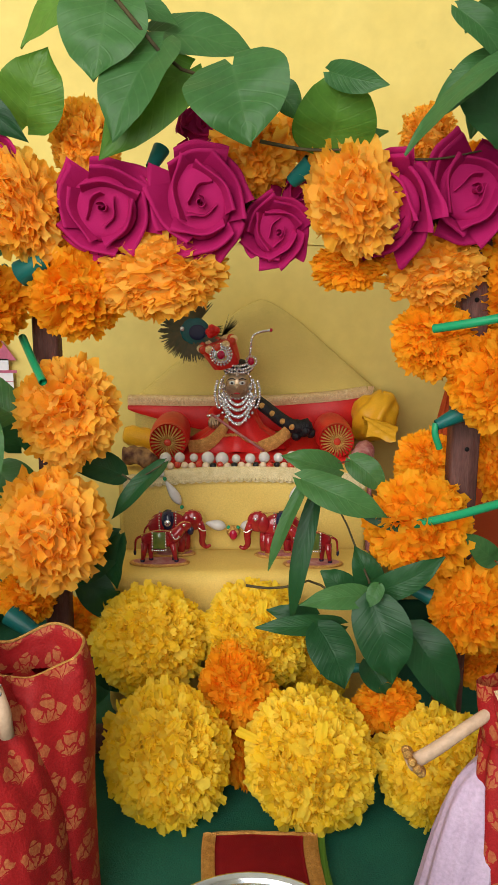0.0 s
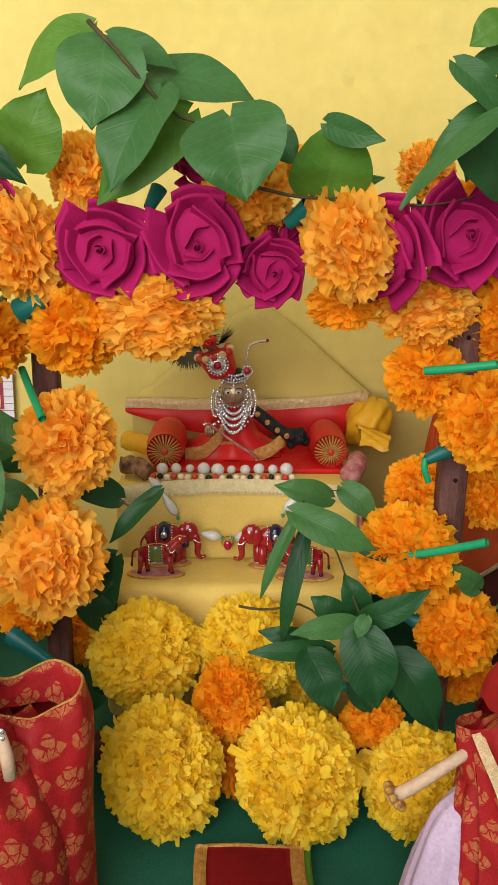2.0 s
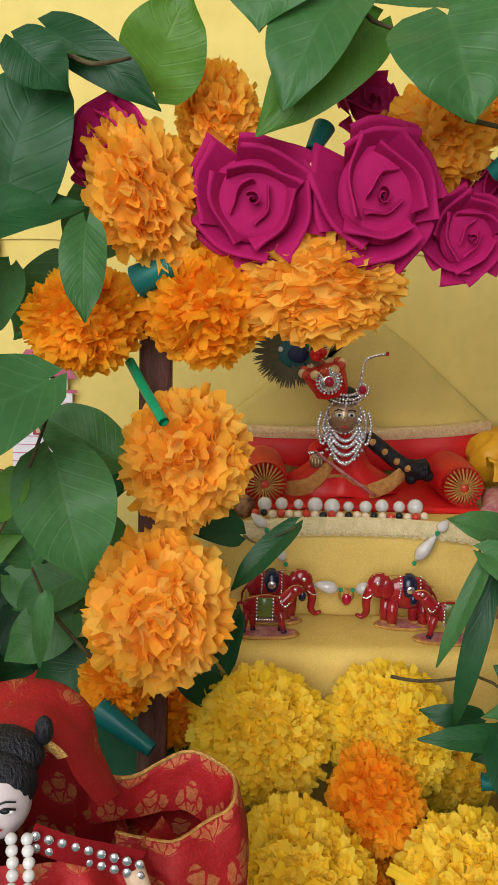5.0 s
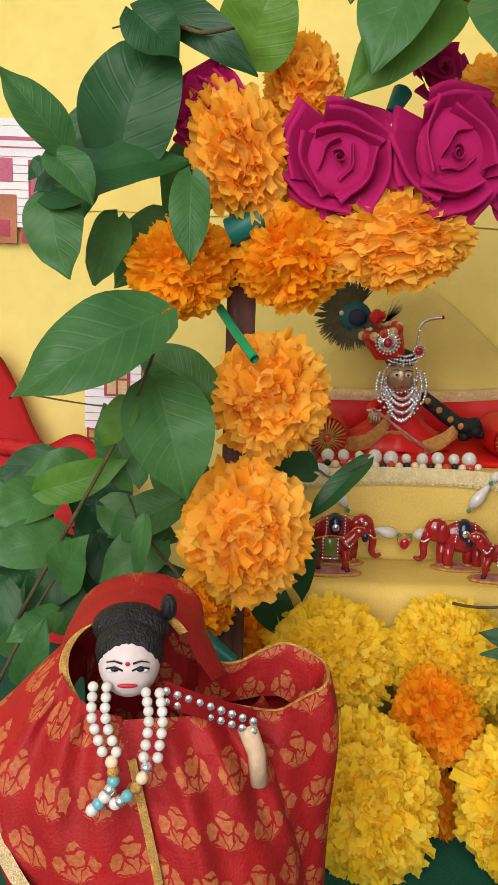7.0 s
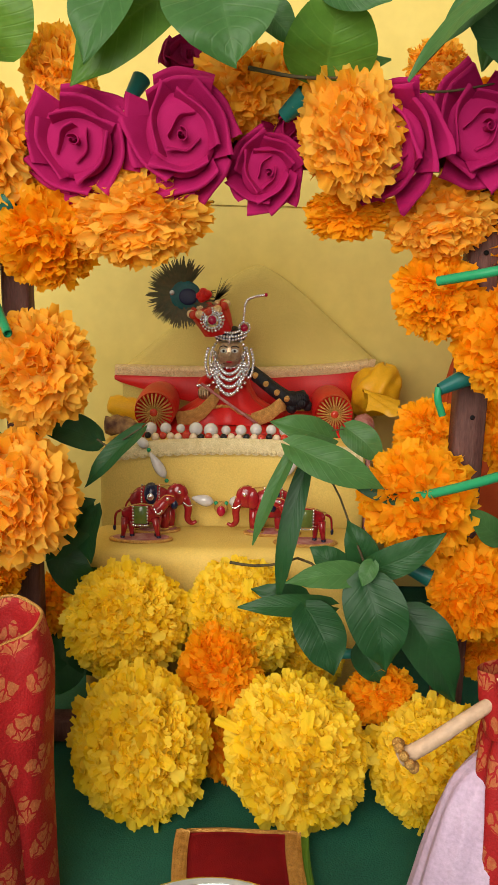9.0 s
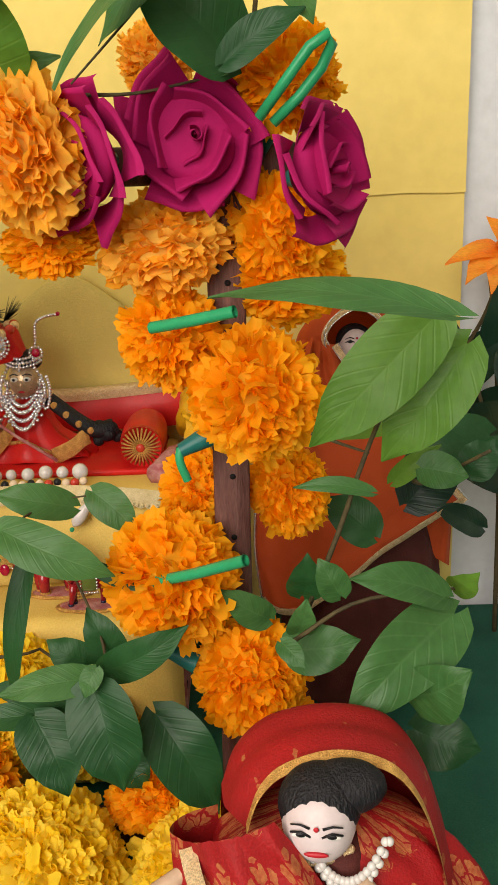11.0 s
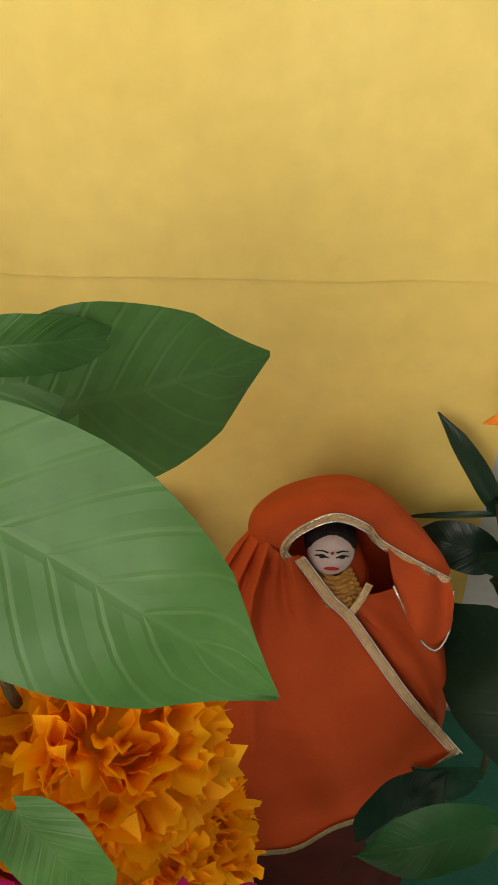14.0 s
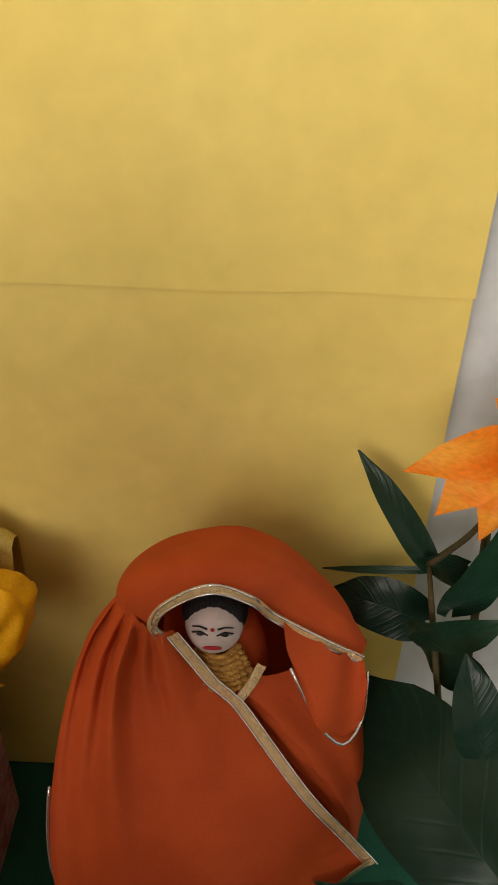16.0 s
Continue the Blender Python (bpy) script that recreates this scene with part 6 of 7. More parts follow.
feather = []
fc = Vector((0.1095, 0.3400, 0.2875))
root = Vector((0.129, 0.336, 0.278))
bm = bmesh.new()
rng = random.Random(5)
for k in range(420):
    q = math.pi * (0.15 + 1.75 * k / 419)
    d = Vector((math.cos(q + 0.42), rng.uniform(-0.12, 0.12), math.sin(q + 0.42)))
    ln = 0.0250 * rng.uniform(0.80, 1.12)
    a = fc + d * 0.003
    b = fc + d * ln * 0.6 + Vector((0, rng.uniform(-0.001, 0.001), 0))
    e = fc + d * ln + Vector((rng.uniform(-0.0016, 0.0016), 0, rng.uniform(-0.0016, 0.0016)))
    sdv = Vector((-d.z, 0, d.x)) * 0.00070
    skin_grid(bm, [[a - sdv, a + sdv], [b - sdv * 1.2, b + sdv * 1.2], [e - sdv * 0.3, e + sdv * 0.3]])
for k in range(26):
    d = Vector((0.75 + rng.uniform(-0.5, 0.3), 0, 0.75 + rng.uniform(-0.2, 0.4))).normalized()
    a = root + Vector((0.006, 0.003, 0.004))
    sdv = Vector((-d.z, 0, d.x)) * 0.0004
    skin_grid(bm, [[a - sdv, a + sdv], [a + d * 0.017 * rng.uniform(0.6, 1.2) - sdv * 0.3, a + d * 0.017 * rng.uniform(0.6, 1.2) + sdv * 0.3]])
bm.transform(ci)
part("feather_vane", bm, "feather", crown, "dark green-brown peacock feather barbs")
for name, r, y, material, off in (("feather_ring", 0.0125, 0.0012, "feather_teal", (0.003, 0, -0.001)), ("feather_eye", 0.0072, 0.0024, "feather_blue", (0.005, 0, -0.002))):
    bm = bmesh.new()
    ball(bm, fc + Vector(off) - Vector((0, y, 0)), r, 0, 18, (1, 0.06, 0.9))
    bm.transform(ci)
    part(name, bm, material, crown)
bm = bmesh.new()
ball(bm, fc + Vector((-0.0075, -0.003, 0.001)), 0.0020, 0, 10)
bm.transform(ci)
part("feather_pearl", bm, "pearl", crown)
crown.matrix_basis = GROW @ crown.matrix_basis


# ---------------------------------------------------------------- dolls in cloth
def wrap(bm, rows_spec, t0, t1, mi, nt=64, folds=0.05, freq=9, seed=0.0, sway=0.0, uv=True):
    """Cloth round an upright axis: rows of (z, cx, cy, rx, ry); angles from t0 to t1 degrees, -90 facing the viewer. Returns the row points."""
    rows = []
    for i, (z, cx, cy, rx, ry) in enumerate(rows_spec):
        row = []
        k = i / max(1, len(rows_spec) - 1)
        for j in range(nt + 1):
            a = radians(t0 + (t1 - t0) * j / nt)
            f = 1 + folds * k ** 0.6 * (1 - 1.6 * abs(math.sin(freq * 0.5 * a + seed + 1.6 * k + 0.8 * math.sin(2 * a + 4 * k))) + 0.5 * math.sin(freq * 1.7 * a + 2 * seed - 2 * k)) + 0.02 * nz(3 * a, z * 30, seed)
            row.append(Vector((cx + rx * f * math.cos(a), cy + ry * f * math.sin(a), z + sway * math.sin(2.3 * a + seed) * k)))
        rows.append(row)
    per = 2 * math.pi * max(r[3] for r in rows_spec) * (t1 - t0) / 360
    skin_grid(bm, rows, mi, uvs=(lambda a, b: (b / nt * per, rows_spec[a][0])) if uv else None)
    return rows


def refine(spec, n):
    """Smoothly filled rows between the given ones."""
    a = np.array(spec, float)
    t = np.linspace(0, len(a) - 1, n)
    i = np.clip(t.astype(int), 0, len(a) - 2)
    u = (t - i)[:, None]
    p = lambda k: a[np.clip(k, 0, len(a) - 1)]
    q = 0.5 * (2 * p(i) + (p(i + 1) - p(i - 1)) * u + (2 * p(i - 1) - 5 * p(i) + 4 * p(i + 1) - p(i + 2)) * u ** 2 + (3 * p(i) - p(i - 1) - 3 * p(i + 1) + p(i + 2)) * u ** 3)
    return [tuple(r) for r in q]


def loft(bm, cage, nu, nv, mi, bulge=None, uv=True):
    """Cloth drawn smoothly over a cage of control points, row by row; bulge(u, v) pushes it towards the viewer. Returns the rows."""
    rows = [curve_pts(r, nv + 1) for r in cage]
    cols = [curve_pts([r[j] for r in rows], nu + 1) for j in range(nv + 1)]
    out = []
    for i in range(nu + 1):
        out.append([cols[j][i] + (Vector((0, -1, 0.15)) * bulge(i / nu, j / nv) if bulge else Vector()) for j in range(nv + 1)])
    across = [0.0]
    for j in range(nv):
        across.append(across[-1] + (out[nu // 2][j + 1] - out[nu // 2][j]).length)
    skin_grid(bm, out, mi, uvs=(lambda a, b: (across[b], out[a][nv // 2].z)) if uv else None)
    return out


def pleats(lines):
    """A bulge of soft ridges with a valley beside each: (v at the top, drift over the length, width, height, where it fades out)."""
    def bulge(u, v):
        k = 0.0
        for v0, drift, wide, high, fade in lines:
            q = (v - v0 - drift * u) / wide
            k += high * (math.exp(-q * q) - 0.9 * math.exp(-(q - 1.7) ** 2)) * min(1, u / 0.10) * max(0.18, 1 - u / fade)
        return k + 0.0012 * nz(9 * u, 9 * v, 3.1) + 0.0007 * nz(25 * u, 25 * v, 7.7)
    return bulge


def ribbon(bm, ctrl, w, mi, n=40, lift=(0, -0.0012, 0.0006), across=None):
    """A flat braid along points, w wide, lifted off the cloth."""
    p = curve_pts(ctrl, n)
    rows = []
    for i, q in enumerate(p):
        d = (p[min(i + 1, n - 1)] - p[max(i - 1, 0)]).normalized()
        s = (Vector(across) if across else d.cross(Vector((0, -1, 0.3)))).normalized() * w / 2
        q = q + Vector(lift)
        rows.append([q - s, q - s * 0.4 + Vector((0, -0.0004, 0)), q + s * 0.4 + Vector((0, -0.0004, 0)), q + s])
    skin_grid(bm, rows, mi)


def doll_head(bm, c, r, skin, hair, dark, lip, face=(0, -1, 0), white=None):
    """Painted wooden bead head with hair, eyes and lips."""
    q = Vector(face).to_track_quat("-Y", "Z").to_matrix()
    at = lambda x, y, z: Vector(c) + q @ Vector((x * r, y * r, z * r))
    tm = q.to_4x4()
    ball(bm, c, r, skin, 24, (0.95, 0.95, 1.08))
    ball(bm, at(0, 0.22, 0.30), r * 1.05, hair, 22, (1.02, 0.95, 0.98), tm)
    for s in (-1, 1):
        if white is not None:
            ball(bm, at(s * 0.38, -0.865, 0.07), r * 0.19, white, 14, (1.25, 0.30, 0.36), tm)
        ball(bm, at(s * 0.38, -0.905, 0.10), r * 0.085, dark, 12, (1.5, 0.35, 0.75), tm)
        rod(bm, [at(s * 0.14, -0.925, 0.08), at(s * 0.38, -0.935, 0.20), at(s * 0.64, -0.800, 0.10)], r * 0.035, dark, 6, r * 0.03)
        rod(bm, [at(s * 0.16, -0.93, 0.30), at(s * 0.40, -0.90, 0.37), at(s * 0.64, -0.76, 0.28)], r * 0.035, dark, 6, r * 0.02)
    ball(bm, at(0, -0.90, -0.40), r * 0.24, lip, 12, (1.30, 0.25, 0.30), tm)
    ball(bm, at(0, -0.965, 0.30), r * 0.07, lip, 8, (1, 0.4, 1), tm)


def sari_doll_kneeling():
    """Red brocade doll with pearl strings."""
    bm = bmesh.new()
    mats = ["brocade", "gold", "skin", "hair", "black", "lip", "silver", "pearl", "red_satin", "arm", "cream", "aqua", "white_paint", "red_velvet", "gold_pale"]
    cloak = loft(bm, [
        [(-0.030, -0.030, 0.190), (-0.047, -0.045, 0.180), (-0.045, -0.062, 0.172), (-0.034, -0.072, 0.166), (-0.020, -0.074, 0.162)],
        [(-0.045, -0.020, 0.165), (-0.068, -0.045, 0.158), (-0.060, -0.070, 0.150), (-0.040, -0.082, 0.146), (-0.014, -0.083, 0.146)],
        [(-0.060, -0.010, 0.140), (-0.083, -0.048, 0.140), (-0.070, -0.076, 0.130), (-0.042, -0.090, 0.122), (-0.008, -0.089, 0.125)],
        [(-0.060, 0.000, 0.100), (-0.080, -0.050, 0.112), (-0.064, -0.080, 0.095), (-0.036, -0.094, 0.085), (0.000, -0.093, 0.090)],
        [(-0.050, 0.000, 0.050), (-0.064, -0.052, 0.072), (-0.052, -0.082, 0.050), (-0.028, -0.096, 0.040), (0.006, -0.096, 0.045)],
        [(-0.044, 0.000, 0.000), (-0.050, -0.050, 0.000), (-0.040, -0.080, 0.000), (-0.020, -0.095, 0.000), (0.010, -0.096, 0.000)]],
        60, 60, 0, pleats([(0.50, 0.10, 0.05, 0.0040, 0.9), (0.72, 0.05, 0.05, 0.0045, 0.7), (0.88, 0.0, 0.05, 0.0030, 1.2)]))
    front = loft(bm, [
        [(-0.022, -0.073, 0.160), (0.002, -0.074, 0.163), (0.018, -0.066, 0.160), (0.030, -0.052, 0.156), (0.036, -0.030, 0.150)],
        [(-0.016, -0.081, 0.146), (0.008, -0.084, 0.146), (0.026, -0.074, 0.142), (0.040, -0.056, 0.138), (0.044, -0.030, 0.135)],
        [(-0.012, -0.086, 0.122), (0.014, -0.092, 0.118), (0.036, -0.080, 0.112), (0.050, -0.058, 0.108), (0.052, -0.030, 0.105)],
        [(-0.004, -0.091, 0.085), (0.020, -0.096, 0.080), (0.042, -0.084, 0.075), (0.056, -0.060, 0.070), (0.058, -0.030, 0.070)],
        [(0.004, -0.094, 0.000), (0.026, -0.097, 0.000), (0.046, -0.085, 0.000), (0.060, -0.060, 0.000), (0.062, -0.030, 0.000)]],
        60, 60, 0, pleats([(0.18, 0.12, 0.05, 0.0040, 1.4), (0.40, 0.18, 0.05, 0.0050, 0.8), (0.62, 0.16, 0.06, 0.0050, 1.3), (0.80, 0.05, 0.04, 0.0030, 0.9)]))
    # hood round the hair
    hood = loft(bm, [
        [(-0.033, -0.072, 0.158), (-0.045, -0.059, 0.172), (-0.042, -0.055, 0.186), (-0.028, -0.053, 0.1945), (-0.008, -0.052, 0.196), (0.001, -0.050, 0.189), (0.006, -0.048, 0.177), (0.014, -0.044, 0.163)],
        [(-0.045, -0.050, 0.155), (-0.050, -0.042, 0.173), (-0.045, -0.036, 0.188), (-0.028, -0.034, 0.197), (-0.008, -0.034, 0.198), (0.005, -0.034, 0.189), (0.011, -0.034, 0.175), (0.019, -0.031, 0.160)],
        [(-0.045, -0.020, 0.148), (-0.045, -0.018, 0.171), (-0.040, -0.012, 0.183), (-0.026, -0.008, 0.189), (-0.008, -0.008, 0.189), (0.006, -0.012, 0.182), (0.010, -0.016, 0.169), (0.017, -0.020, 0.155)],
        [(-0.050, 0.002, 0.080), (-0.045, 0.004, 0.090), (-0.030, 0.006, 0.090), (-0.020, 0.006, 0.090), (-0.008, 0.006, 0.090), (0.006, 0.004, 0.090), (0.016, 0.002, 0.090), (0.030, 0.000, 0.080)]],
        26, 60, 0)
    ribbon(bm, [tuple(q) for q in hood[0][0:48:4]], 0.0040, 1, 60, (0, -0.0014, 0), (1, 0, 0.35))
    # shoulder loop of cloth standing open, with its lining
    loop = loft(bm, [
        [(0.024, -0.042, 0.135), (0.040, -0.044, 0.132), (0.054, -0.036, 0.132), (0.057, -0.022, 0.135), (0.043, -0.012, 0.140), (0.022, -0.018, 0.140), (0.008, -0.028, 0.145)],
        [(0.020, -0.046, 0.153), (0.040, -0.049, 0.153), (0.060, -0.039, 0.157), (0.063, -0.022, 0.161), (0.045, -0.009, 0.164), (0.022, -0.017, 0.157), (0.006, -0.029, 0.168)],
        [(0.021, -0.050, 0.151), (0.042, -0.053, 0.151), (0.063, -0.042, 0.153), (0.066, -0.022, 0.156), (0.047, -0.005, 0.159), (0.021, -0.013, 0.154), (0.003, -0.025, 0.164)],
        [(0.024, -0.055, 0.135), (0.046, -0.058, 0.134), (0.066, -0.045, 0.132), (0.069, -0.022, 0.135), (0.048, 0.000, 0.135), (0.020, -0.006, 0.135), (0.000, -0.018, 0.135)],
        [(0.028, -0.057, 0.080), (0.048, -0.060, 0.080), (0.064, -0.047, 0.080), (0.067, -0.022, 0.080), (0.048, 0.002, 0.080), (0.020, 0.000, 0.080), (0.000, -0.010, 0.080)],
        [(0.030, -0.058, 0.000), (0.050, -0.061, 0.000), (0.065, -0.048, 0.000), (0.068, -0.022, 0.000), (0.048, 0.002, 0.000), (0.020, 0.000, 0.000), (0.000, -0.010, 0.000)]],
        60, 70, 0, pleats([(0.20, -0.06, 0.05, 0.0035, 1.6), (0.42, -0.05, 0.05, 0.0030, 1.6)]))
    rod(bm, [q + Vector((0, 0, 0.0004)) for q in loop[13][::2]], 0.0009, 1, 6)
    doll_head(bm, (-0.018, -0.066, 0.1815), 0.0128, 2, 3, 4, 5, (0.08, -1, 0.08), 12)
    ball(bm, (-0.019, -0.056, 0.1915), 0.0140, 3, 16, (1.12, 0.8, 0.72))
    ball(bm, (-0.004, -0.054, 0.2000), 0.0042, 3, 12, (0.8, 0.8, 1.3))
    # gold sash, front pleat and jewelled belt
    ribbon(bm, [(-0.0835, -0.052, 0.138), (-0.074, -0.074, 0.120), (-0.056, -0.0905, 0.100), (-0.036, -0.0985, 0.082), (-0.018, -0.1005, 0.055)], 0.0058, 14)
    ribbon(bm, [tuple(r[60] + Vector((0.0005, -0.0012, 0))) for r in cloak[10::10]], 0.0034, 1)
    ribbon(bm, [(-0.004, -0.076, 0.1745), (0.008, -0.076, 0.1700), (0.020, -0.073, 0.1650), (0.032, -0.070, 0.1600)], 0.0090, 13)
    for k in range(9):
        for dz in (0.0022, -0.0022):
            ball(bm, (-0.002 + 0.0042 * k, -0.0785 + 0.0007 * k, 0.1738 - 0.0018 * k + dz), 0.0018, 6, 8, (1, 0.6, 1))
    rod(bm, [(0.029, -0.070, 0.158), (0.0335, -0.073, 0.148), (0.035, -0.074, 0.135)], 0.0040, 9, 10, 0.0034)
    # pearl strands
    for sx, ctrl in ((-1, [(-0.0275, -0.078, 0.1765), (-0.0265, -0.086, 0.168), (-0.0215, -0.092, 0.158)]), (1, [(-0.0070, -0.080, 0.1760), (-0.0050, -0.087, 0.168), (-0.0060, -0.093, 0.157)])):
        for off in (-0.0026, 0.0026):
            for q in curve_pts(ctrl, 7):
                ball(bm, q + Vector((off, 0, 0)), 0.0021, 7, 10)
    for k, q in enumerate(curve_pts([(-0.0205, -0.093, 0.1545), (-0.0195, -0.095, 0.1480), (-0.0225, -0.096, 0.1420), (-0.0270, -0.097, 0.1370)], 7)):
        ball(bm, q, 0.0025, (10, 1, 11, 6, 7, 11, 7)[k], 10)
    for k, q in enumerate(curve_pts([(-0.0075, -0.094, 0.1535), (-0.0100, -0.096, 0.1475), (-0.0150, -0.097, 0.1425), (-0.0185, -0.097, 0.1400)], 6)):
        ball(bm, q, 0.0024, (6, 10, 1, 11, 6, 7)[k], 10)
    return tagged(finish("cloth_doll", bm, mats), "dark-haired doll in a red and gold brocade sari", "doll", "dolls at the altar")


sari_doll_kneeling()


def sari_doll_reaching():
    """Red brocade doll reaching out a wooden arm over the flowers."""
    bm = bmesh.new()
    mats = ["brocade", "gold", "skin", "hair", "black", "lip", "gold_pale", "pearl", "lilac", "arm", "maroon", "silver", "white_paint"]
    body = refine([(0.146, 0.337, -0.026, 0.014, 0.012), (0.140, 0.334, -0.028, 0.034, 0.020), (0.128, 0.336, -0.030, 0.048, 0.027), (0.100, 0.338, -0.034, 0.060, 0.035),
                   (0.05, 0.340, -0.036, 0.063, 0.040), (0.0, 0.342, -0.038, 0.066, 0.043)], 30)
    wrap(bm, body, -90, 270, 0, 160, 0.085, 9, 2.1)
    hood = loft(bm, [
        [(0.303, -0.044, 0.148), (0.308, -0.040, 0.160), (0.318, -0.036, 0.1675), (0.338, -0.034, 0.1715), (0.358, -0.036, 0.167), (0.369, -0.040, 0.155), (0.375, -0.048, 0.138), (0.379, -0.055, 0.116)],
        [(0.295, -0.028, 0.146), (0.302, -0.024, 0.160), (0.316, -0.018, 0.169), (0.339, -0.016, 0.173), (0.362, -0.018, 0.167), (0.374, -0.024, 0.154), (0.380, -0.032, 0.136), (0.385, -0.040, 0.114)],
        [(0.293, -0.006, 0.136), (0.300, 0.000, 0.148), (0.316, 0.006, 0.157), (0.339, 0.008, 0.160), (0.362, 0.006, 0.155), (0.376, 0.000, 0.142), (0.383, -0.010, 0.126), (0.388, -0.020, 0.106)],
        [(0.290, 0.005, 0.050), (0.300, 0.010, 0.050), (0.316, 0.014, 0.050), (0.339, 0.015, 0.050), (0.362, 0.014, 0.050), (0.378, 0.008, 0.050), (0.388, -0.002, 0.050), (0.394, -0.014, 0.050)],
        [(0.286, 0.005, 0.000), (0.298, 0.010, 0.000), (0.316, 0.014, 0.000), (0.339, 0.015, 0.000), (0.362, 0.014, 0.000), (0.380, 0.008, 0.000), (0.391, -0.002, 0.000), (0.398, -0.014, 0.000)]],
        36, 60, 0, lambda u, v: 0.0015 * math.sin(15 * v + 4 * u) * min(1, 4 * u))
    ribbon(bm, [tuple(q) for q in hood[0][::4]], 0.0045, 1, 60, (0, -0.0008, 0), (0, 0.8, 0.6))
    # broad fall of cloth over the chest
    fall = loft(bm, [
        [(0.279, -0.044, 0.144), (0.287, -0.056, 0.153), (0.300, -0.061, 0.159), (0.313, -0.058, 0.162)],
        [(0.282, -0.058, 0.118), (0.298, -0.068, 0.122), (0.315, -0.070, 0.126), (0.335, -0.064, 0.128)],
        [(0.285, -0.062, 0.080), (0.304, -0.074, 0.080), (0.328, -0.077, 0.080), (0.355, -0.071, 0.082)],
        [(0.286, -0.066, 0.040), (0.310, -0.079, 0.040), (0.338, -0.082, 0.040), (0.369, -0.077, 0.040)],
        [(0.288, -0.068, 0.000), (0.314, -0.082, 0.000), (0.346, -0.085, 0.000), (0.379, -0.081, 0.000)]],
        40, 42, 0, pleats([(0.10, 0.40, 0.06, 0.0035, 2.0), (0.55, 0.05, 0.10, 0.0030, 2.0), (0.92, -0.02, 0.05, 0.0030, 2.0)]))
    # open cuff at the shoulder edge
    loft(bm, [
        [(0.279, -0.044, 0.144), (0.2735, -0.036, 0.1425), (0.279, -0.026, 0.141), (0.292, -0.022, 0.142)],
        [(0.281, -0.050, 0.130), (0.2745, -0.040, 0.127), (0.280, -0.028, 0.126), (0.292, -0.022, 0.126)],
        [(0.282, -0.057, 0.116), (0.2775, -0.044, 0.112), (0.282, -0.030, 0.112), (0.292, -0.022, 0.112)]], 14, 20, 0)
    tr = []
    for k, r in enumerate(fall[:39]):
        at = 42 * (0.09 + 0.46 * k / 38)
        tr.append(r[int(at)].lerp(r[int(at) + 1], at - int(at)))
    ribbon(bm, [tuple(q) for q in tr[::3]], 0.0064, 6, 40, (0, -0.0030, 0))
    doll_head(bm, (0.3300, -0.048, 0.1545), 0.0146, 2, 3, 4, 5, (-0.18, -1, 0.12), 12)
    ball(bm, (0.340, -0.043, 0.1640), 0.0140, 3, 18, (1.15, 0.75, 0.72))
    rod(bm, curve_pts([(0.283, -0.042, 0.131), (0.268, -0.046, 0.123), (0.250, -0.047, 0.110), (0.237, -0.046, 0.101)], 10), 0.0033, 9, 12, 0.0040)
    for k in range(9):
        a = 2 * math.pi * k / 9
        ball(bm, (0.2395 + 0.0042 * math.cos(a), -0.047 + 0.0062 * math.sin(a), 0.1035 - 0.0055 * math.cos(a)), 0.0026, 1, 10)
    rod(bm, curve_pts([(0.343, -0.058, 0.134), (0.354, -0.062, 0.122), (0.366, -0.068, 0.108), (0.378, -0.074, 0.095)], 10), 0.0046, 9, 12, 0.0042)
    for k in range(9):
        a = 2 * math.pi * k / 9
        ball(bm, (0.371 + 0.0050 * math.cos(a), -0.070 + 0.0052 * math.sin(a), 0.1015 + 0.003 * math.cos(a)), 0.0018, 11, 8)
    # neck cloth and pearls
    rod(bm, [(0.333, -0.040, 0.143), (0.338, -0.044, 0.128), (0.341, -0.050, 0.110)], 0.0110, 10, 14, 0.0150)
    for k in range(14):
        ball(bm, (0.3245 + 0.0013 * k, -0.0545 + 0.0004 * k, 0.1415 - 0.0022 * math.sin(math.pi * k / 13)), 0.0019, 6, 8)
    for r, d in ((0.0125, 0.010), (0.0140, 0.014)):
        for k in range(15):
            u = k / 14 * 2 - 1
            ball(bm, (0.341 + r * u, -0.0545 - 0.004 * (1 - u * u), 0.1455 - d * (1 - u * u) + 0.003 * u), 0.0018, 7, 8)
    for k in range(7):
        ball(bm, (0.339 + 0.0024 * math.cos(k * 2.4), -0.0595, 0.1285 - 0.0018 * k), 0.0021, 7, 8)
    # lilac underskirt
    sk = refine([(0.094, 0.290, -0.030, 0.010, 0.010), (0.080, 0.286, -0.033, 0.020, 0.014), (0.055, 0.282, -0.037, 0.026, 0.017), (0.025, 0.278, -0.040, 0.031, 0.020), (0.0, 0.275, -0.042, 0.034, 0.021)], 20)
    wrap(bm, sk, -90, 270, 8, 90, 0.10, 7, 1.9)
    return tagged(finish("cloth_doll", bm, mats), "doll in red brocade sari reaching a wooden arm forward", "doll", "dolls at the altar")


sari_doll_reaching()


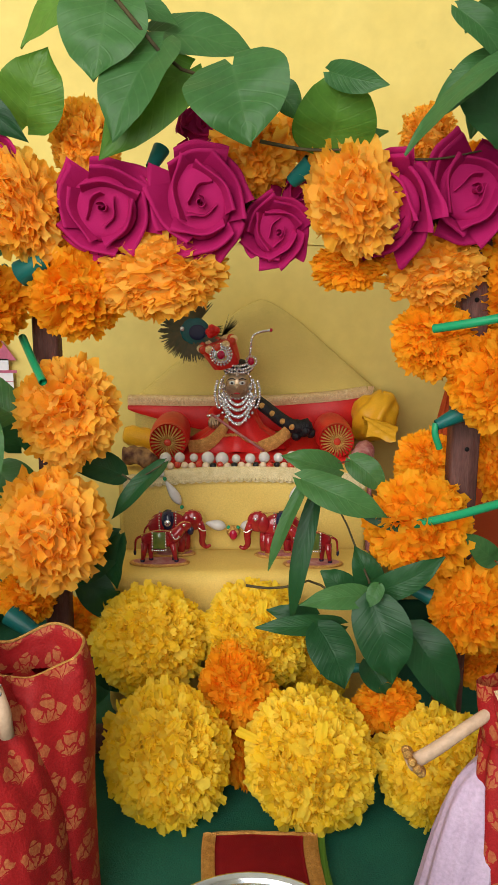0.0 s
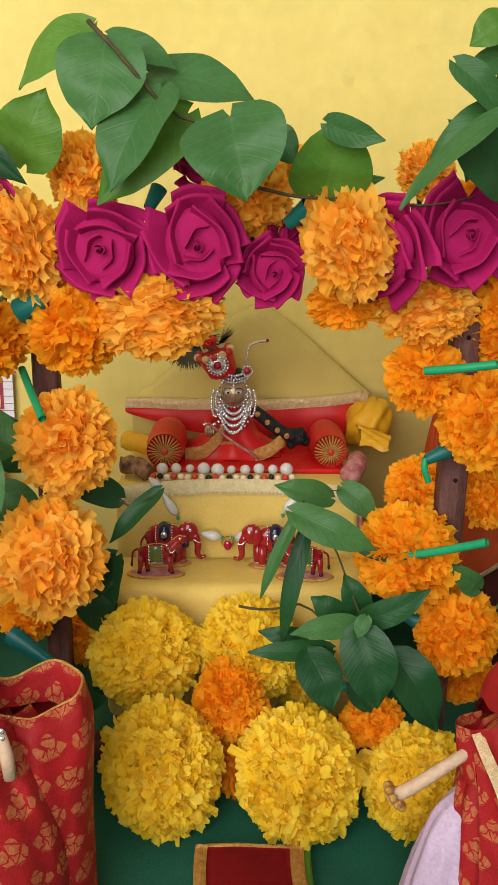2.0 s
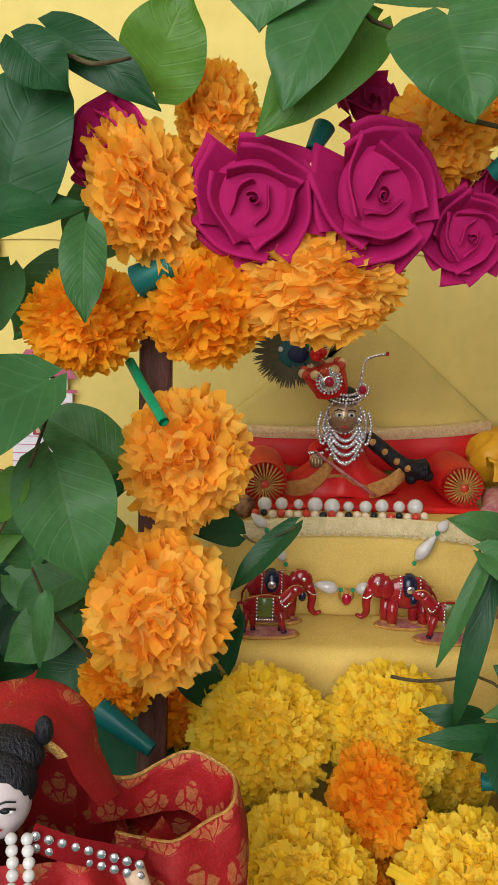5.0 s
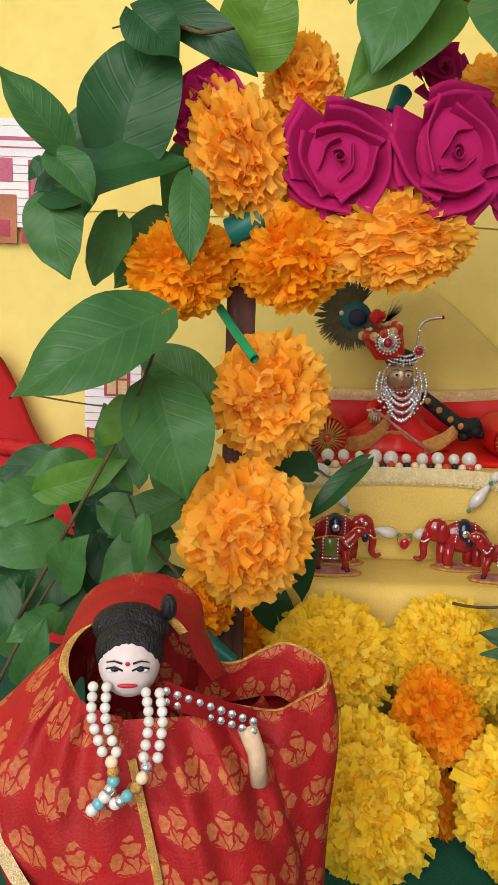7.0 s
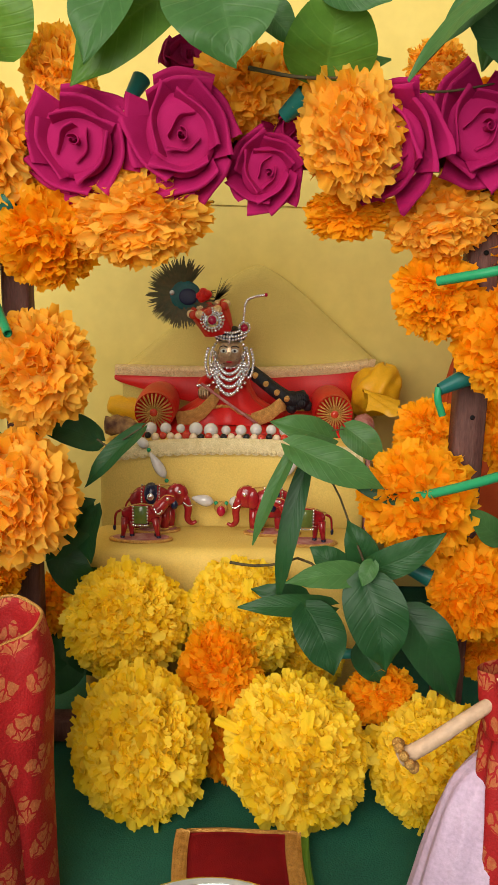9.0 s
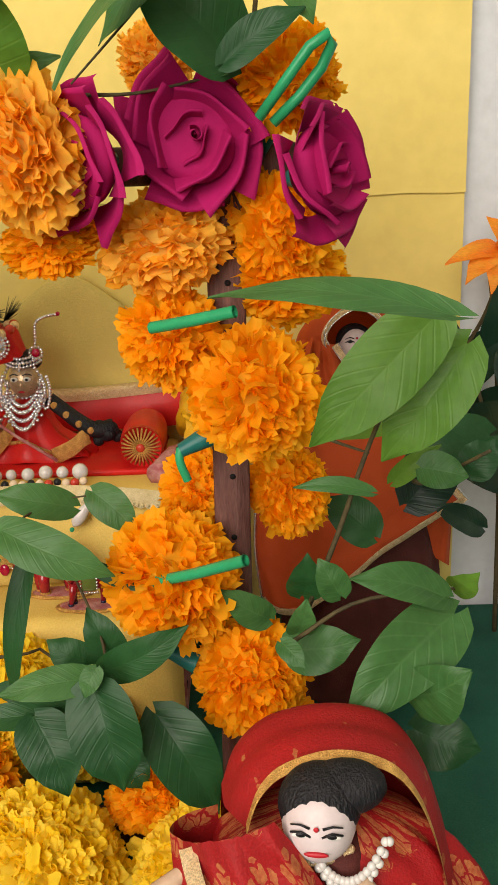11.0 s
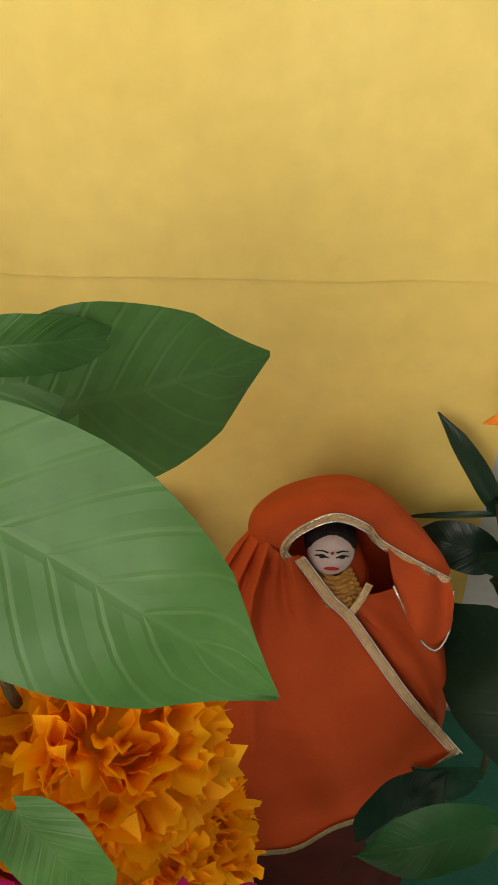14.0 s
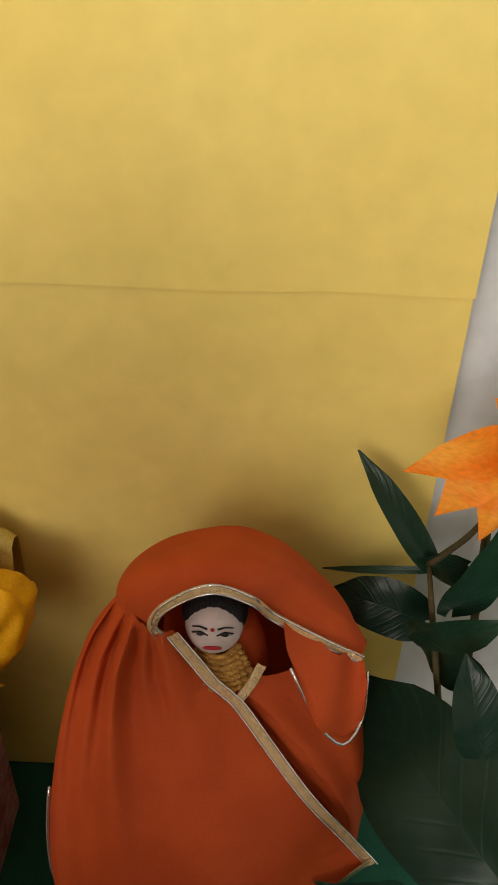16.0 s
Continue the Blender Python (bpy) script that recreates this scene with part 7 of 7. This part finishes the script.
def veiled_doll():
    """Standing doll wrapped in a rust chiffon veil with gold edging."""
    bm = bmesh.new()
    mats = ["rust", "gold_pale", "skin", "hair", "black", "lip", "gold", "maroon", "silver", "white_paint"]
    edge = [(0.378, 0.318, 0.266), (0.3735, 0.3165, 0.276), (0.380, 0.317, 0.288), (0.397, 0.318, 0.298), (0.413, 0.320, 0.2905), (0.423, 0.326, 0.274), (0.445, 0.328, 0.257), (0.463, 0.331, 0.243)]
    loft(bm, [
        edge,
        [(0.364, 0.326, 0.262), (0.361, 0.324, 0.279), (0.372, 0.328, 0.293), (0.397, 0.331, 0.3015), (0.418, 0.333, 0.295), (0.434, 0.337, 0.279), (0.454, 0.339, 0.259), (0.466, 0.340, 0.241)],
        [(0.355, 0.336, 0.256), (0.356, 0.340, 0.274), (0.372, 0.347, 0.286), (0.400, 0.353, 0.2895), (0.424, 0.353, 0.283), (0.441, 0.352, 0.268), (0.457, 0.350, 0.250), (0.465, 0.348, 0.235)],
        [(0.354, 0.362, 0.235), (0.358, 0.368, 0.250), (0.375, 0.376, 0.262), (0.402, 0.380, 0.266), (0.425, 0.378, 0.260), (0.445, 0.374, 0.245), (0.458, 0.366, 0.232), (0.464, 0.358, 0.220)],
        [(0.335, 0.372, 0.150), (0.350, 0.380, 0.160), (0.375, 0.388, 0.170), (0.402, 0.390, 0.170), (0.425, 0.388, 0.170), (0.450, 0.380, 0.160), (0.468, 0.370, 0.150), (0.476, 0.360, 0.140)],
        [(0.330, 0.372, 0.070), (0.350, 0.380, 0.070), (0.375, 0.388, 0.070), (0.402, 0.390, 0.070), (0.425, 0.388, 0.070), (0.450, 0.380, 0.070), (0.468, 0.370, 0.070), (0.476, 0.360, 0.070)]],
        50, 90, 0, lambda u, v: 0.0012 * math.sin(17 * v + 5 * u) * min(1, 4 * u) + 0.0012 * nz(8 * u, 10 * v, 2))
    # cloth crossing the front from the far shoulder to the hem
    cape = loft(bm, [
        [(0.385, 0.352, 0.284), (0.358, 0.338, 0.273), (0.364, 0.322, 0.276), (0.373, 0.316, 0.272), (0.3815, 0.318, 0.270)],
        [(0.375, 0.372, 0.250), (0.343, 0.334, 0.250), (0.353, 0.314, 0.246), (0.374, 0.308, 0.245), (0.398, 0.314, 0.246)],
        [(0.370, 0.378, 0.220), (0.331, 0.324, 0.213), (0.346, 0.298, 0.206), (0.380, 0.290, 0.214), (0.411, 0.311, 0.232)],
        [(0.365, 0.380, 0.170), (0.323, 0.312, 0.170), (0.343, 0.279, 0.155), (0.390, 0.268, 0.180), (0.437, 0.296, 0.200)],
        [(0.362, 0.380, 0.110), (0.319, 0.304, 0.122), (0.343, 0.268, 0.108), (0.402, 0.256, 0.152), (0.457, 0.290, 0.175)],
        [(0.360, 0.378, 0.070), (0.323, 0.300, 0.078), (0.348, 0.262, 0.080), (0.412, 0.250, 0.133), (0.474, 0.285, 0.155)]],
        80, 120, 0, pleats([(0.30, 0.10, 0.030, 0.0050, 0.75), (0.42, 0.10, 0.035, 0.0065, 0.60), (0.54, 0.12, 0.035, 0.0060, 0.70), (0.68, 0.10, 0.035, 0.0040, 0.45), (0.56, 0.06, 0.07, 0.0045, 2.0), (0.86, 0.0, 0.05, 0.0025, 0.8)]))
    # cloth under it on the near shoulder
    loft(bm, [
        [(0.393, 0.321, 0.244), (0.412, 0.318, 0.241), (0.438, 0.323, 0.246), (0.452, 0.345, 0.240)],
        [(0.402, 0.318, 0.233), (0.428, 0.310, 0.222), (0.455, 0.317, 0.212), (0.464, 0.350, 0.210)],
        [(0.420, 0.309, 0.210), (0.446, 0.302, 0.197), (0.467, 0.315, 0.185), (0.472, 0.352, 0.180)],
        [(0.444, 0.298, 0.176), (0.462, 0.299, 0.162), (0.472, 0.313, 0.150), (0.475, 0.350, 0.140)],
        [(0.445, 0.300, 0.110), (0.462, 0.302, 0.100), (0.472, 0.314, 0.090), (0.475, 0.350, 0.080)]],
        40, 40, 0, pleats([(0.35, 0.1, 0.08, 0.003, 1.5), (0.7, 0.0, 0.08, 0.003, 1.5)]))
    hood = [Vector(q) for q in edge]
    ribbon(bm, hood, 0.0044, 1, 80, (0, -0.0014, 0))
    for dz in (0.0025, -0.0025):
        ribbon(bm, [q + Vector((0, -0.0004, dz)) for q in hood], 0.0008, 8, 80, (0, -0.0016, 0))
    fall = [r[-1] for r in cape[::8]]
    ribbon(bm, fall, 0.0046, 1, 60, (0, -0.0022, 0))
    for dx in (-0.0023, 0.0023):
        ribbon(bm, [q + Vector((dx, 0, dx * 0.7)) for q in fall], 0.0008, 8, 60, (0, -0.0028, 0))
    ribbon(bm, [(0.4190, 0.317, 0.252), (0.4145, 0.313, 0.243), (0.4095, 0.3105, 0.235)], 0.0042, 1, 14, (0, 0.0, 0))
    rod(bm, [r[34] + Vector((-0.001, -0.0012, 0)) for r in cape[48::2]], 0.0010, 8, 6)
    hem = cape[-1][30:]
    skin_grid(bm, [[q + Vector((0, -0.0012, 0.0050)), q + Vector((0, -0.0016, 0.0)), q + Vector((0, 0, -0.0006))] for q in hem], 1)
    # hanging lobe of the veil beside the face
    topc = curve_pts([(0.427, 0.325, 0.271), (0.445, 0.326, 0.257), (0.457, 0.329, 0.248), (0.464, 0.331, 0.242)], 15)
    botc = curve_pts([(0.431, 0.316, 0.253), (0.440, 0.309, 0.236), (0.448, 0.306, 0.222), (0.457, 0.306, 0.215), (0.4645, 0.315, 0.222), (0.466, 0.328, 0.238)], 15)
    lobe = [[t.lerp(b, u / 12) + Vector((0, -0.006 * math.sin(math.pi * u / 12) + 0.0035 * math.sin(10 * v / 14 + 2 * u / 12), 0)) for v, (t, b) in enumerate(zip(topc, botc))] for u in range(13)]
    skin_grid(bm, lobe, 0)
    rod(bm, [q + Vector((0, -0.0008, 0)) for q in botc], 0.0008, 8, 6)
    doll_head(bm, (0.3980, 0.3266, 0.2670), 0.0132, 2, 3, 4, 5, (0, -1, 0.30), None)
    ball(bm, (0.3985, 0.336, 0.268), 0.0135, 3, 16)
    for r in range(7):
        for k in range(11):
            u = k / 10 * 2 - 1
            ball(bm, (0.4005 + (0.0075 + 0.0014 * r) * u, 0.3215 - 0.004 * (1 - u * u) - 0.0008 * r, 0.2575 - 0.0027 * r - 0.0030 * (1 - u * u)), 0.0017, 6, 8, (1.3, 0.8, 0.9))
    rod(bm, [(0.401, 0.338, 0.256), (0.404, 0.338, 0.240), (0.406, 0.338, 0.205)], 0.0140, 0, 16, 0.0200)
    skirt = refine([(0.150, 0.402, 0.322, 0.052, 0.044), (0.10, 0.402, 0.320, 0.060, 0.052), (0.05, 0.402, 0.318, 0.064, 0.056), (0.0, 0.402, 0.317, 0.066, 0.058)], 14)
    wrap(bm, skirt, -90, 270, 7, 80, 0.05, 10, 0.3)
    return tagged(finish("cloth_doll", bm, mats), "doll wrapped in a rust veil with gold edging", "doll", "dolls at the altar")


veiled_doll()


# ---------------------------------------------------------------- mat, cup, cards, cloth, lily
mat_thing = thing("velvet_mat", Matrix.Translation((0.163, -0.012, 0.0)), "small red velvet mat with gold borders", "mat")
mi_ = mat_thing.matrix_basis.inverted()


def pad(name, x0, x1, y0, y1, z0, z1, material, puff, label=""):
    bm = bmesh.new()
    rows = []
    nx, ny = 16, 16
    for j in range(ny + 1):
        v = j / ny
        rows.append([(x0 + (x1 - x0) * i / nx + 0.0008 * math.sin(6 * v), y0 + (y1 - y0) * v + 0.0008 * math.sin(5 * i / nx), z1 + puff * (math.sin(math.pi * i / nx) * math.sin(math.pi * v)) ** 0.5 + 0.0006 * nz(i * 0.4, j * 0.4, x0)) for i in range(nx + 1)])
    skin_grid(bm, rows)
    for edge in (rows[0], rows[-1][::-1], [r[-1] for r in rows], [r[0] for r in rows][::-1]):
        skin_grid(bm, [[(p[0], p[1], z0), p] for p in edge])
    bmesh.ops.remove_doubles(bm, verts=bm.verts, dist=0.00002)
    bm.transform(mi_)
    part(name, bm, material, mat_thing, label)


pad("velvet", 0.1335, 0.1885, -0.055, 0.0245, 0.0005, 0.0075, "red_velvet", 0.003)
pad("border", 0.1255, 0.1337, -0.056, 0.0255, 0.0005, 0.0080, "gold", 0.001, "crinkled gold braid border")
pad("border", 0.1883, 0.1975, -0.056, 0.0250, 0.0005, 0.0080, "gold", 0.001, "crinkled gold braid border")
pad("border", 0.1320, 0.1900, 0.0230, 0.0262, 0.0005, 0.0078, "gold", 0.001, "crinkled gold braid border")
pad("edging", 0.1973, 0.2020, -0.055, 0.0240, 0.0005, 0.0060, "leaf_light", 0.001, "dull green cloth edge")

bm = bmesh.new()
rows = []
for r, z in ((0.0, 0.002), (0.028, 0.001), (0.0305, 0.004), (0.036, 0.05), (0.0405, 0.098), (0.0425, 0.1025), (0.0428, 0.1035), (0.0415, 0.1040), (0.0395, 0.1000), (0.035, 0.05), (0.029, 0.006), (0.0, 0.005)):
    rows.append([(0.151 + max(r, 0.0002) * math.cos(a), -0.172 + max(r, 0.0002) * math.sin(a), z) for a in [2 * math.pi * k / 56 for k in range(56)]])
skin_grid(bm, rows, 0, loop=True)
tagged(finish("steel_cup", bm, "steel"), "polished steel cup standing before the altar", "cup")


def card(name, m, w, h, label, pieces):
    """A printed card house standing flat on the wall: pieces are (x, z, width, height, material, lift, peak)."""
    top = thing(name, m, label, "printed card", "printed card houses")
    for nm, x, z, pw, ph, material, lift, peak in pieces:
        bm = bmesh.new()
        if peak:
            pts = [(x, z), (x + pw, z), (x + pw * 0.72, z + ph), (x + pw * 0.28, z + ph)]
        else:
            pts = [(x, z), (x + pw, z), (x + pw, z + ph), (x, z + ph)]
        a = [bm.verts.new((p[0], -lift, p[1])) for p in pts]
        b = [bm.verts.new((p[0], -lift + 0.0009, p[1])) for p in pts]
        bm.faces.new(a), bm.faces.new(b[::-1])
        for k in range(4):
            bm.faces.new((a[k], b[k], b[(k + 1) % 4], a[(k + 1) % 4]))
        part(nm, bm, material, top, smooth=False)
    return top


WIN = lambda x, z, w, h, m1, m2: [("window_frame", x, z, w, h, m1, 0.0020, 0), ("window_pane", x + 0.12 * w, z + 0.06 * h, 0.34 * w, 0.40 * h, m2, 0.0030, 0), ("window_pane", x + 0.55 * w, z + 0.06 * h, 0.34 * w, 0.40 * h, m2, 0.0030, 0),
                                  ("window_pane", x + 0.12 * w, z + 0.53 * h, 0.34 * w, 0.38 * h, m2, 0.0030, 0), ("window_pane", x + 0.55 * w, z + 0.53 * h, 0.34 * w, 0.38 * h, m2, 0.0030, 0)]
card("card_house", Matrix.Translation((-0.133, 0.4095, 0.165)), 0.06, 0.12, "white printed card house with a red window",
     [("wall", 0.004, 0.015, 0.052, 0.070, "card_white", 0.0010, 0), ("roof", 0.000, 0.096, 0.060, 0.024, "card_pink", 0.0012, 1), ("upper_wall", 0.008, 0.085, 0.044, 0.0125, "card_white", 0.0012, 0),
      ("eave", 0.000, 0.0835, 0.060, 0.0026, "card_pink", 0.0018, 0)] + [("board_line", 0.004, 0.022 + 0.0075 * k, 0.052, 0.0005, "card_pink", 0.0016, 0) for k in range(8)] +
     WIN(0.022, 0.046, 0.024, 0.032, "card_red", "gold_pale") +
     [("fence_rail", 0.006, 0.004, 0.048, 0.002, "card_red", 0.0016, 0), ("fence_rail", 0.006, 0.013, 0.048, 0.002, "card_red", 0.0016, 0)] + [("fence_post", 0.006 + 0.0115 * k, 0.002, 0.0022, 0.014, "card_red", 0.0024, 0) for k in range(5)])
card("card_house", Matrix.Translation((-0.235, 0.4095, 0.342)), 0.1, 0.11, "white printed card caravan with pink windows",
     [("wall", 0.0, 0.018, 0.098, 0.088, "card_white", 0.0010, 0), ("roof", -0.002, 0.104, 0.102, 0.006, "card_white", 0.0018, 0), ("roof_line", 0.0, 0.092, 0.098, 0.003, "card_pink", 0.0018, 0), ("roof_line", 0.0, 0.0855, 0.098, 0.0012, "card_pink", 0.0018, 0)] +
     [("board_line", 0.0, 0.022 + 0.007 * k, 0.098, 0.0005, "card_pink", 0.0015, 0) for k in range(9)] +
     [("window_pane", 0.022, 0.057, 0.021, 0.020, "card_pink", 0.0022, 0), ("window_frame", 0.057, 0.040, 0.022, 0.036, "card_red", 0.0020, 0), ("window_pane", 0.0595, 0.043, 0.017, 0.030, "card_pink", 0.0030, 0),
      ("door", 0.012, 0.004, 0.034, 0.042, "card_brown", 0.0022, 0), ("door_panel", 0.018, 0.010, 0.022, 0.014, "card_red", 0.0030, 0), ("flower_box", 0.050, 0.004, 0.040, 0.014, "card_red", 0.0022, 0), ("flower_box", 0.066, -0.002, 0.014, 0.007, "leaf_light", 0.0026, 0)])

bm = bmesh.new()
rows = []
for i in range(41):
    u = i / 40
    x = -0.30 + 0.21 * u
    top = 0.262 - 0.10 * min(1, max(0, (x + 0.215) / 0.055)) ** 1.3 * 0.9 - 0.006 * math.sin(22 * u)
    row = []
    for j in range(21):
        v = j / 20
        row.append((x + 0.003 * math.sin(8 * v + 9 * u), 0.385 - 0.055 * math.sin(math.pi * 0.5 * v) + 0.003 * math.sin(26 * u + 3 * v), top * (1 - v)))
    rows.append([(x, 0.405, 0.0), (x, 0.403, top * 0.6)] + row)
skin_grid(bm, rows)
tagged(finish("red_drape", bm, "red_cloth"), "red cotton cloth draped over a low stand", "cloth")
bm = bmesh.new()
rod(bm, curve_pts([(-0.20, 0.362, 0.171), (-0.15, 0.352, 0.166), (-0.10, 0.350, 0.160)], 20), 0.0075, 0, 12)
for v in bm.verts:
    v.co.z += 0.0012 * math.sin(v.co.x * 400)
tagged(finish("red_roll", bm, "red_cloth"), "rolled red cotton cloth before the red drape", "cloth roll")

bm = bmesh.new()
rows = []
for i in range(25):
    u = i / 24
    rows.append([(-0.118 + 0.04 * u + 0.004 * math.sin(8 * v), -0.075 + 0.03 * v, 0.105 * (1 - v) * (0.5 + 0.5 * math.sin(math.pi * (0.15 + 0.7 * u))) + 0.003 * math.sin(17 * u + 5 * v) * (1 - v)) for v in [j / 16 for j in range(17)]])
skin_grid(bm, rows)
tagged(finish("white_cloth", bm, "white_paint"), "white cloth bunched beside the red sari doll", "cloth")

lily = thing("artificial_lily", Matrix.Translation((0.508, 0.372, 0.322)), "orange cloth lily on a green plastic stem", "flower")
for tip, w in (((0.475, 0.362, 0.326), 0.022), ((0.488, 0.352, 0.311), 0.026), ((0.506, 0.346, 0.304), 0.024), ((0.508, 0.366, 0.358), 0.022), ((0.545, 0.352, 0.330), 0.026), ((0.535, 0.362, 0.354), 0.024)):
    p = leaf(lily, (0.522, 0.378, 0.331), tip, w, 20, 0.18, 0.3, "leaf", 0, 0.05)
    p.name = "petal"
    p.data.materials[0] = M["lily"]
bm = bmesh.new()
rod(bm, curve_pts([(0.512, 0.379, 0.326), (0.522, 0.385, 0.27), (0.530, 0.380, 0.15), (0.53, 0.37, 0.0)], 14), 0.0022, 0, 8)
bm.transform(lily.matrix_basis.inverted())
part("stem", bm, "stem", lily)
